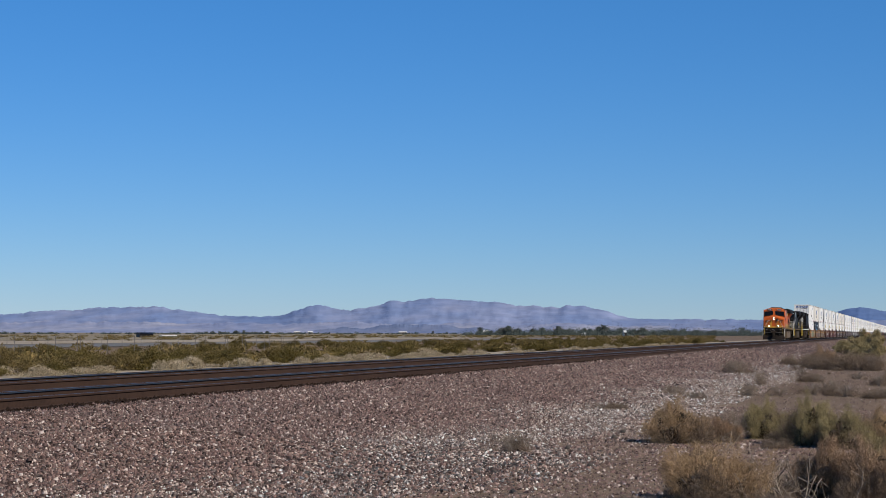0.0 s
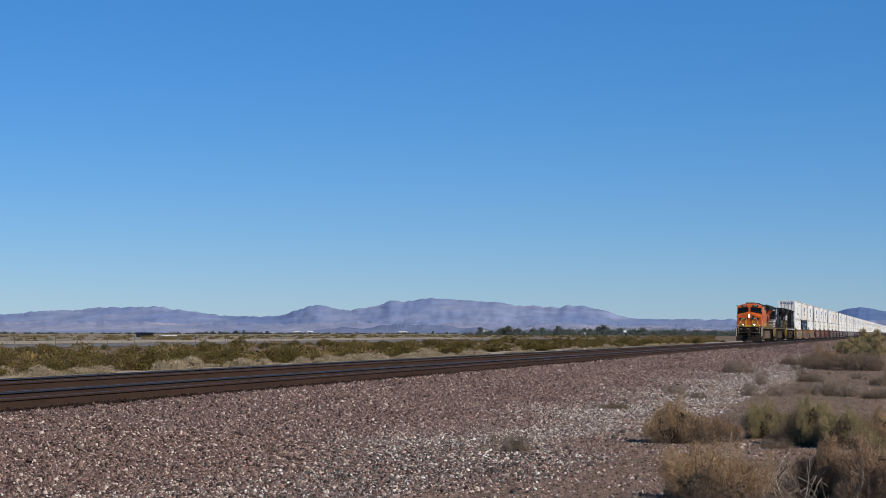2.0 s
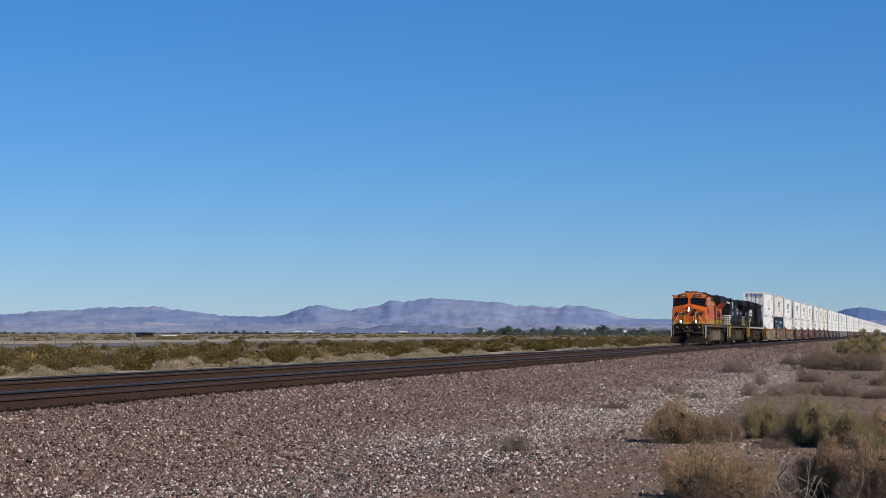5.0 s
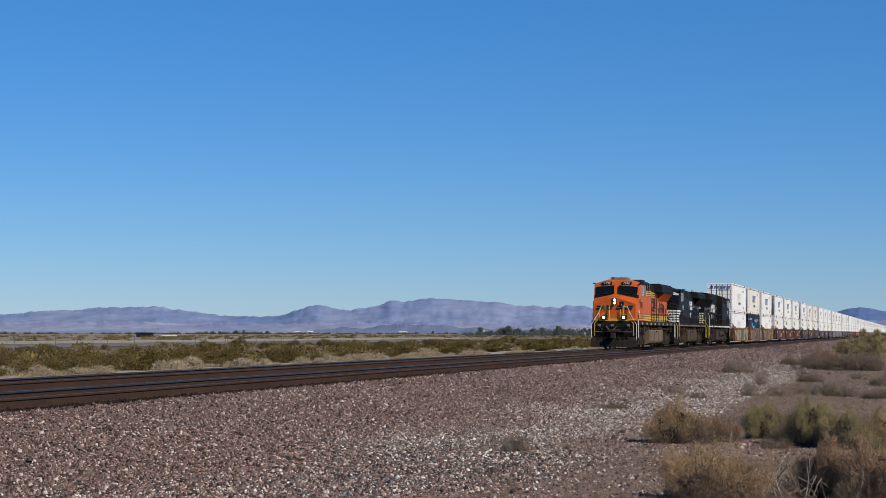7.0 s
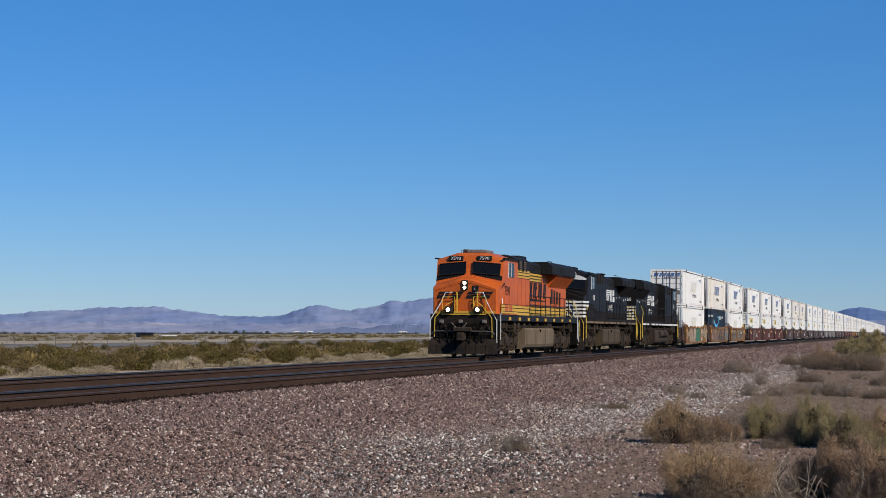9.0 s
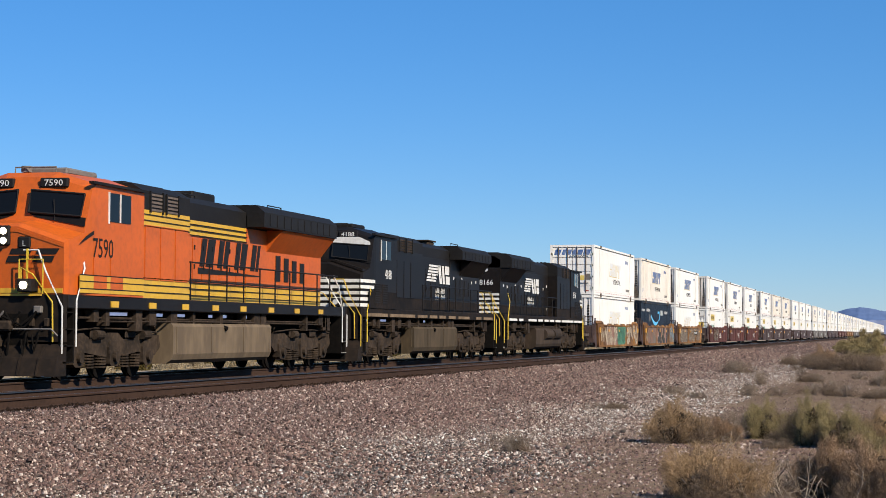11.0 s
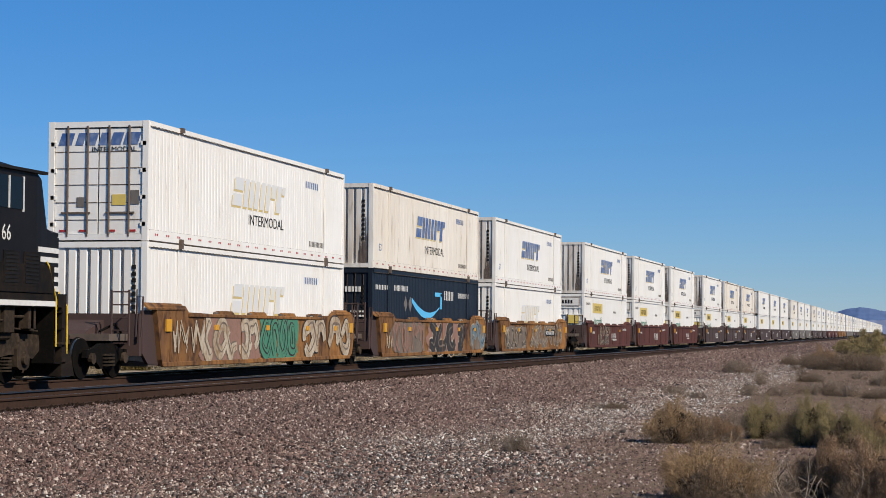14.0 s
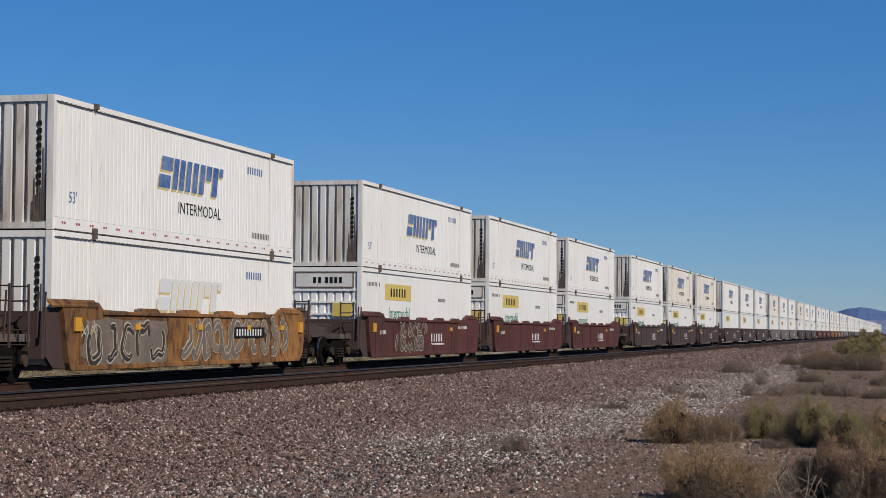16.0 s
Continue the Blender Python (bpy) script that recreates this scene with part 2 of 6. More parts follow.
def ridge(name, dist, b0, b1, base, peaks, mat, label, rough=1.0, seed=0.0, depth=500):
    """Mountains: a swell of soft peaks (bearing, width, height), cut by gullies."""
    rows, cols = 24, 520
    verts, faces = [], []
    for i in range(cols + 1):
        b = b0 + (b1 - b0) * i / cols
        h = base + sum(p[2] * math.exp(-((b - p[0]) / p[1]) ** 2) for p in peaks)
        h += rough * 2.2 * noise.noise((b * 1.7, seed, 0))
        crest = rough * (2.8 * noise.noise((b * 4.1, seed, 1)) + 2.2 * (0.4 - abs(noise.noise((b * 7, seed, 2)))) + 1.1 * noise.noise((b * 17, seed, 2)))
        edge = min(1.0, (i / cols) * 14, (1 - i / cols) * 14)
        for j in range(rows + 1):
            s = j / rows
            gully = 1 + (0.16 * noise.noise((b * 1.6, s * 2.4, seed + 5)) + 0.13 * noise.noise((b * 4, s * 4.5, seed + 9)) + 0.08 * noise.noise((b * 9, s * 8, seed + 11))) * (1 - s)
            foot = dip(along(b, dist).y) - 3
            z = foot + 3 + (max(0.0, h + crest * s ** 5) * edge - foot) * (s ** 1.25) * gully
            p = along(b, dist + depth * s + 15 * noise.noise((b * 3.1, s * 0.9, seed + 3)) * (1 - s), z - 3)
            verts.append(p)
    n = rows + 1
    faces = [(i * n + j, (i + 1) * n + j, (i + 1) * n + j + 1, i * n + j + 1) for i in range(cols) for j in range(rows)]
    ob = link_mesh(name, verts, faces, mat)
    for p in ob.data.polygons:
        p.use_smooth = True
    return tagged(ob, label, "mountains", kind="structure")


# The blue haze over these ranges sits in their material colours.
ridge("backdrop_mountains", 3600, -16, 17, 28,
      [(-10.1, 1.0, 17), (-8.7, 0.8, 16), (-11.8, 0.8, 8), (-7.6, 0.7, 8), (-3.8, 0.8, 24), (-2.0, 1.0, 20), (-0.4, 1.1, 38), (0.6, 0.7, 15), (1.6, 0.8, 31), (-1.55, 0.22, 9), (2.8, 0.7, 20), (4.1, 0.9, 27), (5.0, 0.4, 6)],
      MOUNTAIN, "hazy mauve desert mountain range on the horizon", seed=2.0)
ridge("backdrop_fan", 3250, -15, 9.5, 9, [(-11.5, 1.0, 5), (-9.2, 1.2, 4), (-6.3, 1.0, 4), (-2.9, 1.4, 7), (0.8, 1.2, 6), (3.6, 1.1, 7), (6.4, 1.0, 3)], FAN, "eroded fans at the mountain foot, tinted pale with haze", 0.9, 21.0, 300)
ridge("backdrop_foothills", 3000, -3.9, 2.4, 2, [(-2.9, 0.3, 4), (-1.9, 0.35, 6), (-1.3, 0.4, 8), (-0.5, 0.5, 9), (0.15, 0.35, 6), (1.0, 0.35, 5)], MOUNTAIN_LOW, "low dark haze-tinted foothills before the mountain range", 0.5, 12.0, 200)
ridge("backdrop_ridge", 4300, 2, 22, 22, [(12.3, 1.0, 34), (14.5, 2.0, 26), (7, 1.2, 10)], MOUNTAIN_FAR, "distant mountain ridge tinted blue for haze on the horizon", seed=7.0)
# ---- train: paints ----
ORANGE = surface("orange_paint", (0.55, 0.104, 0.012), (0.32, 0.068, 0.014), 0.45, 0, 0.9, 7, 0.45, gloss=0.3)
YELLOW = surface("yellow_paint", (0.62, 0.36, 0.03), (0.40, 0.22, 0.04), 0.5, 0, 1.2, 9, 0.4)
BLACK = surface("black_paint", (0.0075, 0.0062, 0.0058), (0.017, 0.0125, 0.0098), 0.5, 0, 0.7, 6, 0.4, gloss=0.16)
BLACK_LOW = surface("dusty_black_paint", (0.008, 0.007, 0.0065), (0.040, 0.026, 0.017), 0.75, 0, 0.6, 5, 0.40, gloss=0.12)
SOOT = surface("sooty_roof_paint", (0.008, 0.0068, 0.0062), (0.018, 0.017, 0.016), 0.65, 0, 0.9, 8, gloss=0.2)
RUNNING = surface("dusty_running_gear", (0.021, 0.0155, 0.0115), (0.078, 0.053, 0.036), 0.9, 0, 1.5, 10, 0.55, relief=0.01, gloss=0.15)
TANK = surface("dusty_tank", (0.105, 0.073, 0.043), (0.187, 0.133, 0.078), 0.8, 0, 0.8, 5, 0.6, (1, 1, 0.4))
TANK_MID = surface("brown_dusty_tank", (0.053, 0.039, 0.024), (0.099, 0.070, 0.042), 0.85, 0, 0.8, 5, 0.55, (1, 1, 0.4), gloss=0.2)
TANK_DARK = surface("dark_dusty_tank", (0.030, 0.021, 0.015), (0.075, 0.051, 0.034), 0.85, 0, 0.8, 5, 0.55, (1, 1, 0.4), gloss=0.2)
TAN_DUST = surface("dust_covered_stripe", (0.23, 0.165, 0.11), (0.10, 0.07, 0.045), 0.85, 0, 1.5, 8, 0.6, gloss=0.1)
GREASE = surface("black_grease", (0.0045, 0.004, 0.0036), (0.013, 0.010, 0.008), 0.85, 0, 2, 14, gloss=0.08)
TREAD = plain("bright_wheel_tread", (0.38, 0.36, 0.34), 0.35, 1.0)
GLASS = plain("dark_cab_glass", (0.006, 0.008, 0.011), 0.06)
GLASS.node_tree.nodes["Principled BSDF"].inputs["Specular IOR Level"].default_value = 0.12
LAMP = plain("lit_headlight", (1.0, 0.93, 0.8), 0.3, 0, 7.0)
LAMP_OFF = plain("headlight_glass", (0.55, 0.56, 0.56), 0.15)
CHROME = surface("white_handrail_paint", (0.72, 0.72, 0.70), (0.45, 0.42, 0.38), 0.4)
YEL_RAIL = surface("yellow_handrail_paint", (0.70, 0.47, 0.03), (0.42, 0.3, 0.06), 0.5)
MARK = surface("white_marking", (0.74, 0.73, 0.69), (0.50, 0.46, 0.40), 0.5, 0, 2, 11, 0.4)
WHITE = surface("white_container_paint", (0.82, 0.805, 0.765), (0.66, 0.60, 0.51), 0.5, 0, 0.5, 3.5, 0.26, (1, 1, 0.3), gloss=0.3, rust=0.25)
CREAM = surface("cream_container_paint", (0.80, 0.75, 0.66), (0.60, 0.51, 0.40), 0.5, 0, 0.5, 3.5, 0.40, (1, 1, 0.25), gloss=0.3, rust=0.9)
GREYED = surface("weathered_end_paint", (0.78, 0.76, 0.71), (0.34, 0.25, 0.17), 0.55, 0, 1.1, 4.0, 0.42, (1, 1, 0.16), gloss=0.25, rust=1.0)
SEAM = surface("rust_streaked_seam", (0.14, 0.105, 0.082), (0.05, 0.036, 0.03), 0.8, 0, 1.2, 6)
NAVY = surface("navy_container_paint", (0.0095, 0.0145, 0.024), (0.020, 0.025, 0.033), 0.5, 0, 0.7, 5, 0.35, gloss=0.2)
SKYBLUE = plain("light_blue_marking", (0.10, 0.48, 0.80), 0.5)
BLUE = surface("worn_blue_marking", (0.022, 0.085, 0.27), (0.30, 0.36, 0.46), 0.5, 0, 1.5, 8, 0.45)
FADED = surface("faded_marking", (0.66, 0.67, 0.68), (0.72, 0.68, 0.55), 0.5, 0, 1.2, 6, 0.5)
GOLD = surface("gold_marking", (0.62, 0.47, 0.16), (0.55, 0.46, 0.28), 0.5, 0, 2, 9)
INK = plain("black_lettering", (0.014, 0.013, 0.013), 0.6)
INK.node_tree.nodes["Principled BSDF"].inputs["Specular IOR Level"].default_value = 0.15
GREEN = plain("green_lettering", (0.03, 0.19, 0.11), 0.5)
LABEL = surface("yellow_label", (0.68, 0.50, 0.10), (0.55, 0.42, 0.16), 0.5, 0, 2, 9)
RED = plain("red_reflector", (0.36, 0.03, 0.03), 0.4)
RUST_ORANGE = surface("rust_orange_steel", (0.33, 0.155, 0.050), (0.075, 0.040, 0.026), 0.85, 0, 0.5, 4.5, 0.8, (1, 1, 0.6), 0.004, gloss=0.15, rust=1.6)
RUST_RED = surface("oxide_red_steel", (0.115, 0.04, 0.032), (0.05, 0.026, 0.022), 0.8, 0, 0.7, 5, 0.6, (1, 1, 0.5), 0.004, gloss=0.2)
RUST_DARK = surface("dark_brown_steel", (0.062, 0.034, 0.029), (0.04, 0.027, 0.024), 0.8, 0, 0.7, 5, 0.5, (1, 1, 0.5), 0.004)
STEEL_GREY = surface("grey_steel", (0.16, 0.145, 0.13), (0.08, 0.06, 0.05), 0.75, 0, 0.7, 5, 0.5)
SPRAY_GREEN = surface("green_spray_paint", (0.05, 0.20, 0.125), (0.10, 0.24, 0.15), 0.7, 0, 1.5, 8)
SPRAY_GREY = surface("grey_spray_paint", (0.14, 0.115, 0.095), (0.22, 0.17, 0.13), 0.7, 0, 1.5, 8, 0.7, gloss=0.15, rust=1.2)
SPRAY_PINK = surface("dull_pink_spray_paint", (0.30, 0.17, 0.13), (0.22, 0.13, 0.10), 0.7, 0, 1.5, 8, 0.7, gloss=0.15, rust=1.2)
SPRAY_WHITE = surface("pale_spray_paint", (0.50, 0.43, 0.33), (0.26, 0.17, 0.10), 0.7, 0, 1.5, 8, 0.7, gloss=0.15, rust=1.2)
SPRAY_BLACK = surface("black_spray_paint", (0.025, 0.023, 0.022), (0.06, 0.045, 0.035), 0.7, 0, 1.5, 8)
SPRAY_BLUE = surface("dull_blue_spray_paint", (0.12, 0.20, 0.25), (0.20, 0.20, 0.18), 0.7, 0, 1.5, 8)
AMBER = plain("amber_reflector", (0.62, 0.30, 0.02), 0.45)


JOINED = {"rail_dash", "rail_lip", "louvre", "blower_grille", "door_panel_edge", "end_code", "sign_bars", "wing_grille", "pin_stripe", "end_groove_strip", "end_beam", "hood_placard"}


def boxes(name, mat, parent, items, label="", bevel=0.0):
    """Blocks of one kind: each its own part, but for what is too small to pick apart."""
    made = None
    groups = [items] if name in JOINED else [[it] for it in items]
    for g in groups:
        bm = bmesh.new()
        for it in g:
            box(bm, *it, bevel=bevel)
        ob = part(name, bm, mat, parent, label)
        made = made or ob
    return made


def shape(name, outline, axis, a, b, mat, parent, label=""):
    bm = bmesh.new()
    prism(bm, outline, axis, a, b)
    return part(name, bm, mat, parent, label)


def pipe(name, pts, r, mat, parent, label="", sides=6):
    bm = bmesh.new()
    tube(bm, pts, r, sides)
    return part(name, bm, mat, parent, label)


def lettering(text, size, mat, parent, m, label, stretch=1.0, name="lettering"):
    """Raised writing in the built-in font, as a mesh."""
    cu = bpy.data.curves.new("writing", "FONT")
    cu.body, cu.size, cu.extrude, cu.resolution_u = text, size, 0.002, 2
    cu.align_x = "CENTER"
    tmp = bpy.data.objects.new("writing", cu)
    me = bpy.data.meshes.new_from_object(tmp)
    me.transform(m @ Matrix.Diagonal((stretch, 1, 1, 1)))
    me.materials.clear()
    me.materials.append(mat)
    bpy.data.objects.remove(tmp)
    bpy.data.curves.remove(cu)
    ob = new(name, me)
    ob.parent = parent
    ob["label"] = label
    return ob


def on_side(x, y, z):
    """The pose of writing on a side wall at y that faces outwards."""
    return pose(x, y, z, 90, 0, 0 if y < 0 else 180)


def slabs(bm, strokes, y, lift):
    """Flat painted strokes on a side wall: each a four-cornered (x, z) outline."""
    for s in strokes:
        prism(bm, s, "y", y, y + lift)


def slant(x0, z0, x1, z1, lean):
    return [(x0, z0), (x1, z0), (x1 + lean, z1), (x0 + lean, z1)]


# ---- train: running gear ----
def wheelset(parent, x, r=0.5, tread=True):
    bm = bmesh.new()
    for y in (-0.76, 0.76):
        disc(bm, (x, y, r), "y", r, 0.13, 28)
        disc(bm, (x, y * 0.95, r), "y", r + 0.025, 0.03, 28)
        disc(bm, (x, y * 1.02, r), "y", r * 0.35, 0.2, 14)
    disc(bm, (x, 0, r), "y", 0.09, 1.7, 10)
    w = part("wheelset", bm, GREASE, parent, "greasy steel wheelset")
    for y in (-0.76, 0.76) if tread else ():
        bm = bmesh.new()
        disc(bm, (x, y, r), "y", r + 0.002, 0.05, 28)
        part("wheel_tread", bm, TREAD, w, "bright worn wheel tread")
    return w


def loco_truck(parent, cx):
    bm = bmesh.new()
    box(bm, cx - 2.6, cx + 2.6, -0.6, 0.6, 0.55, 0.95)
    t = part("truck", bm, RUNNING, parent, "dusty brown three-axle truck")
    for s in (-1, 1):
        bm = bmesh.new()
        y0, y1 = s * 0.98, s * 1.16
        prism(bm, [(cx - 2.85, 0.70), (cx - 2.75, 1.0), (cx - 1.6, 1.04), (cx - 1.2, 0.90), (cx - 0.6, 0.90), (cx - 0.3, 1.05), (cx + 0.3, 1.05), (cx + 0.6, 0.90), (cx + 1.2, 0.90), (cx + 1.6, 1.04), (cx + 2.75, 1.0), (cx + 2.85, 0.70), (cx + 2.5, 0.50), (cx + 1.5, 0.60), (cx + 0.5, 0.50), (cx - 0.5, 0.50), (cx - 1.5, 0.60), (cx - 2.5, 0.50)], "y", y0, y1)
        for k in (-1, 0, 1):
            x = cx + k * 1.95
            prism(bm, [(x - 0.27, 0.34), (x - 0.31, 0.72), (x - 0.2, 0.86), (x + 0.2, 0.86), (x + 0.31, 0.72), (x + 0.27, 0.34), (x + 0.16, 0.28), (x - 0.16, 0.28)], "y", y0 + s * 0.03, y1 + s * 0.06)
        for x in (cx - 1.3, cx + 0.65):
            box(bm, x, x + 0.6, min(y1, y1 + s * 0.04), max(y1, y1 + s * 0.04), 0.92, 1.12, 0.02)
        part("side_frame", bm, RUNNING, t)
        for k in (-1, 0, 1):
            x = cx + k * 1.95
            bm = bmesh.new()
            disc(bm, (x, s * 1.25, 0.5), "y", 0.13, 0.1, 14)
            part("axle_box", bm, RUNNING, t)
        for x in (cx - 1.3, cx - 0.65, cx + 0.65, cx + 1.3):
            bm = bmesh.new()
            for q in range(5):
                disc(bm, (x, s * 1.11, 0.27 + 0.065 * q), "z", 0.16, 0.036, 12)
            part("spring", bm, RUNNING, t)
        for bx_ in (cx - 0.95, cx + 1.75):
            bm = bmesh.new()
            disc(bm, (bx_, s * 1.22, 1.0), "x", 0.11, 0.42, 12)
            part("brake_cylinder", bm, RUNNING, t)
        pipe("brake_pipe", [(cx - 2.6, s * 1.2, 1.08), (cx - 1.2, s * 1.24, 1.15), (cx + 1.1, s * 1.24, 1.13), (cx + 2.6, s * 1.2, 1.05)], 0.02, RUNNING, t)
        pipe("sand_pipe", [(cx + 2.5, s * 1.15, 1.2), (cx + 2.75, s * 1.1, 0.8), (cx + 2.55, s * 0.9, 0.2)], 0.022, RUNNING, t)
        pipe("sand_pipe", [(cx - 2.5, s * 1.15, 1.2), (cx - 2.75, s * 1.1, 0.8), (cx - 2.55, s * 0.9, 0.2)], 0.022, RUNNING, t)
    for k in (-1, 0, 1):
        wheelset(t, cx + k * 1.95)


# ---- train: locomotives ----
def locomotive(style, number, label):
    e = tagged(new("locomotive"), label, "locomotive", "locomotives of the train")
    is_orange = style == "orange"
    skin = ORANGE if is_orange else BLACK
    low = YELLOW if is_orange else BLACK_LOW
    rail_mat = CHROME if is_orange else YEL_RAIL
    wing0 = 13.5 if is_orange else 15.0
    tank_mat = {"8166": TANK_DARK, "4188": TANK_MID}.get(number, TANK)
    # frame, walkway and ends
    boxes("underframe", BLACK if is_orange else BLACK_LOW, e, [(1.0, 21.4, -1.52, 1.52, 1.57, 1.87)], bevel=0.02)
    boxes("draft_box", GREASE, e, [(0.75, 21.7, -0.7, 0.7, 0.75, 1.45)])
    if is_orange:
        for s in (-1.53, 1.53):
            boxes("frame_reflector", YELLOW, e, [(x, x + 0.42, s - 0.012, s + 0.012, 1.62, 1.76) for x in (3.2, 5.4, 7.5, 9.6, 11.7, 14.0, 16.3, 18.6)])
    else:
        for s in (-1.53, 1.53):
            boxes("sill_stripe", MARK if number == "8166" else TAN_DUST, e, [(a, b, s - 0.012, s + 0.012, 1.60, 1.71) for a, b in ((1.4, 3.9), (4.2, 7.6), (8.0, 9.4), (9.8, 10.9), (11.3, 12.3), (12.8, 13.9), (14.4, 16.3), (17.6, 18.5), (19.0, 20.7))], "broken white reflective sill stripe" if number == "8166" else "dusty tan sill stripe")
    # fuel tank
    for s in (0,):
        out = [(-1.5, 1.2), (-1.44, 1.28), (1.44, 1.28), (1.5, 1.2), (1.5, 0.52), (1.44, 0.38), (1.3, 0.29), (-1.3, 0.29), (-1.44, 0.38), (-1.5, 0.52)]
        tank = shape("fuel_tank", out, "x", 7.0 if is_orange else 7.6, 14.3, tank_mat, e, "fuel tank caked with brown dust")
        boxes("tank_strap", tank_mat, tank, [(x, x + 0.09, -1.515, -1.48, 0.55, 1.2) for x in (7.2, 9.6, 12.0, 14.1)])
        pipe("filler_cap", [(10.6, -1.4, 1.2), (10.6, -1.56, 1.15)], 0.07, GREASE, tank)
        if number == "8166":
            for x in (8.2, 10.4):
                for side_y in (1.42, -1.42):
                    bm = bmesh.new()
                    disc(bm, (x + 0.9, side_y, 0.98), "x", 0.26, 1.9, 18)
                    part("air_reservoir", bm, tank_mat, e)
    # pipes and boxes under the walkway
    bm = bmesh.new()
    rng = random.Random(5)
    for s in (-1, 1):
        tube(bm, [(2.0, s * 1.3, 1.38), (20.5, s * 1.3, 1.36)], 0.03)
        tube(bm, [(3.0, s * 1.38, 1.30), (9.0, s * 1.4, 1.33), (19.5, s * 1.36, 1.30)], 0.022)
        for _ in range(16):
            x = rng.uniform(2, 20)
            box(bm, x, x + rng.uniform(0.1, 0.45), min(s * 1.2, s * 1.42), max(s * 1.2, s * 1.42), rng.uniform(1.05, 1.3), 1.57)
    part("pipework", bm, RUNNING, e)
    loco_truck(e, 4.15)
    loco_truck(e, 18.1)
    # ends: pilot, plough, coupler, steps, hoses
    for end in (0, 1):
        def fx(v):
            return v if end == 0 else 22.4 - v
        def span(a, b):
            return (min(fx(a), fx(b)), max(fx(a), fx(b)))
        a, b = span(0.78, 0.98)
        boxes("pilot_plate", BLACK_LOW, e, [(a, b, -1.5, 1.5, 0.85, 1.87)])
        if end == 0:
            shape("snow_plough", [(0.35, 0.12), (0.5, 0.5), (0.78, 0.8), (0.98, 0.8), (0.98, 0.12)], "y", -1.5, 1.5, BLACK_LOW, e, "dusty black steel snow plough")
        else:
            boxes("plough_plate", GREASE, e, [(*span(0.7, 0.8), -1.45, 1.45, 0.2, 0.9)])
        bm = bmesh.new()
        box(bm, *span(0.1, 0.8), -0.14, 0.14, 0.72, 1.02, 0.03)
        box(bm, *span(-0.08, 0.3), -0.2, 0.14, 0.68, 1.06, 0.05)
        part("coupler", bm, RUNNING, e)
        bm = bmesh.new()
        for y, d in ((-1.05, 0.25), (-0.75, 0.35), (-0.35, 0.4), (0.4, 0.42), (0.7, 0.36), (1.05, 0.25)):
            tube(bm, [(fx(0.78), y, 1.25), (fx(0.60), y * 0.98, 1.0), (fx(0.56), y * 0.9, 1.25 - d - 0.35), (fx(0.62), y * 0.82, 1.25 - d)], 0.028)
        tube(bm, [(fx(0.72), -0.95, 1.5), (fx(0.62), -0.6, 1.2), (fx(0.62), -0.2, 1.38), (fx(0.7), 0.1, 1.5)], 0.03)
        tube(bm, [(fx(0.72), 0.2, 1.5), (fx(0.62), 0.5, 1.2), (fx(0.62), 0.8, 1.3), (fx(0.7), 1.0, 1.5)], 0.03)
        part("air_hoses", bm, GREASE, e, "black rubber air hoses and jumper cables")
        for s in (-1, 1):
            bm = bmesh.new()
            lo, hi = min(s * 0.98, s * 1.5), max(s * 0.98, s * 1.5)
            for q, z in enumerate((0.42, 0.78, 1.14, 1.5)):
                box(bm, *span(0.82 + 0.04 * q, 1.3), lo, hi, z - 0.03, z)
            box(bm, *span(1.3, 1.36), lo, hi, 0.4, 1.8)
            st = part("steps", bm, GREASE, e, "black steel corner steps")
            boxes("step_edge", CHROME, st, [(*span(0.8 + 0.04 * q, 0.86 + 0.04 * q), lo, hi, z - 0.02, z + 0.006) for q, z in enumerate((0.42, 0.78, 1.14))])
            pipe("grab_rail", [(fx(1.36), s * 1.54, 0.75), (fx(1.36), s * 1.54, 1.75), (fx(1.75), s * 1.54, 2.45), (fx(1.9), s * 1.4, 2.85)], 0.021, rail_mat, e)
            pipe("grab_rail", [(fx(0.74), s * 1.5, 0.6), (fx(0.74), s * 1.5, 1.6), (fx(0.86), s * 1.05, 2.35), (fx(0.9), s * 0.85, 2.82), (fx(0.9), s * 0.5, 2.82)], 0.021, rail_mat, e)
            pipe("grab_rail", [(fx(0.72), s * 1.3, 0.85), (fx(0.72), s * 1.28, 1.7), (fx(0.84), s * 0.75, 2.3), (fx(0.9), s * 0.45, 2.45), (fx(0.9), s * 0.45, 1.9)], 0.018, YEL_RAIL, e)
    # front pilot: lever, cables, ribs and brackets
    if is_orange:
        pipe("uncoupling_lever", [(0.7, -1.42, 0.98), (0.64, -1.3, 1.12), (0.62, 0.0, 1.12), (0.64, 1.3, 1.12), (0.7, 1.42, 0.98)], 0.022, STEEL_GREY, e)
        for y in (-1.1, -0.66, -0.22, 0.22, 0.66, 1.1):
            shape("plough_rib", [(0.33, 0.14), (0.47, 0.5), (0.74, 0.78), (0.80, 0.78), (0.52, 0.5), (0.38, 0.14)], "y", y - 0.02, y + 0.02, BLACK_LOW, e)
        boxes("cable_socket", STEEL_GREY, e, [(0.66, 0.8, y - 0.09, y + 0.09, 1.46, 1.62) for y in (-0.95, 0.12, 0.98)], bevel=0.02)
        boxes("hose_bracket", RUNNING, e, [(0.68, 0.8, y - 0.05, y + 0.05, 1.18, 1.36) for y in (-1.15, -0.8, -0.45, 0.45, 0.8, 1.15)], bevel=0.015)
        boxes("buffer_block", RUNNING, e, [(0.5, 0.8, -0.42, 0.42, 1.08, 1.3)], bevel=0.04)
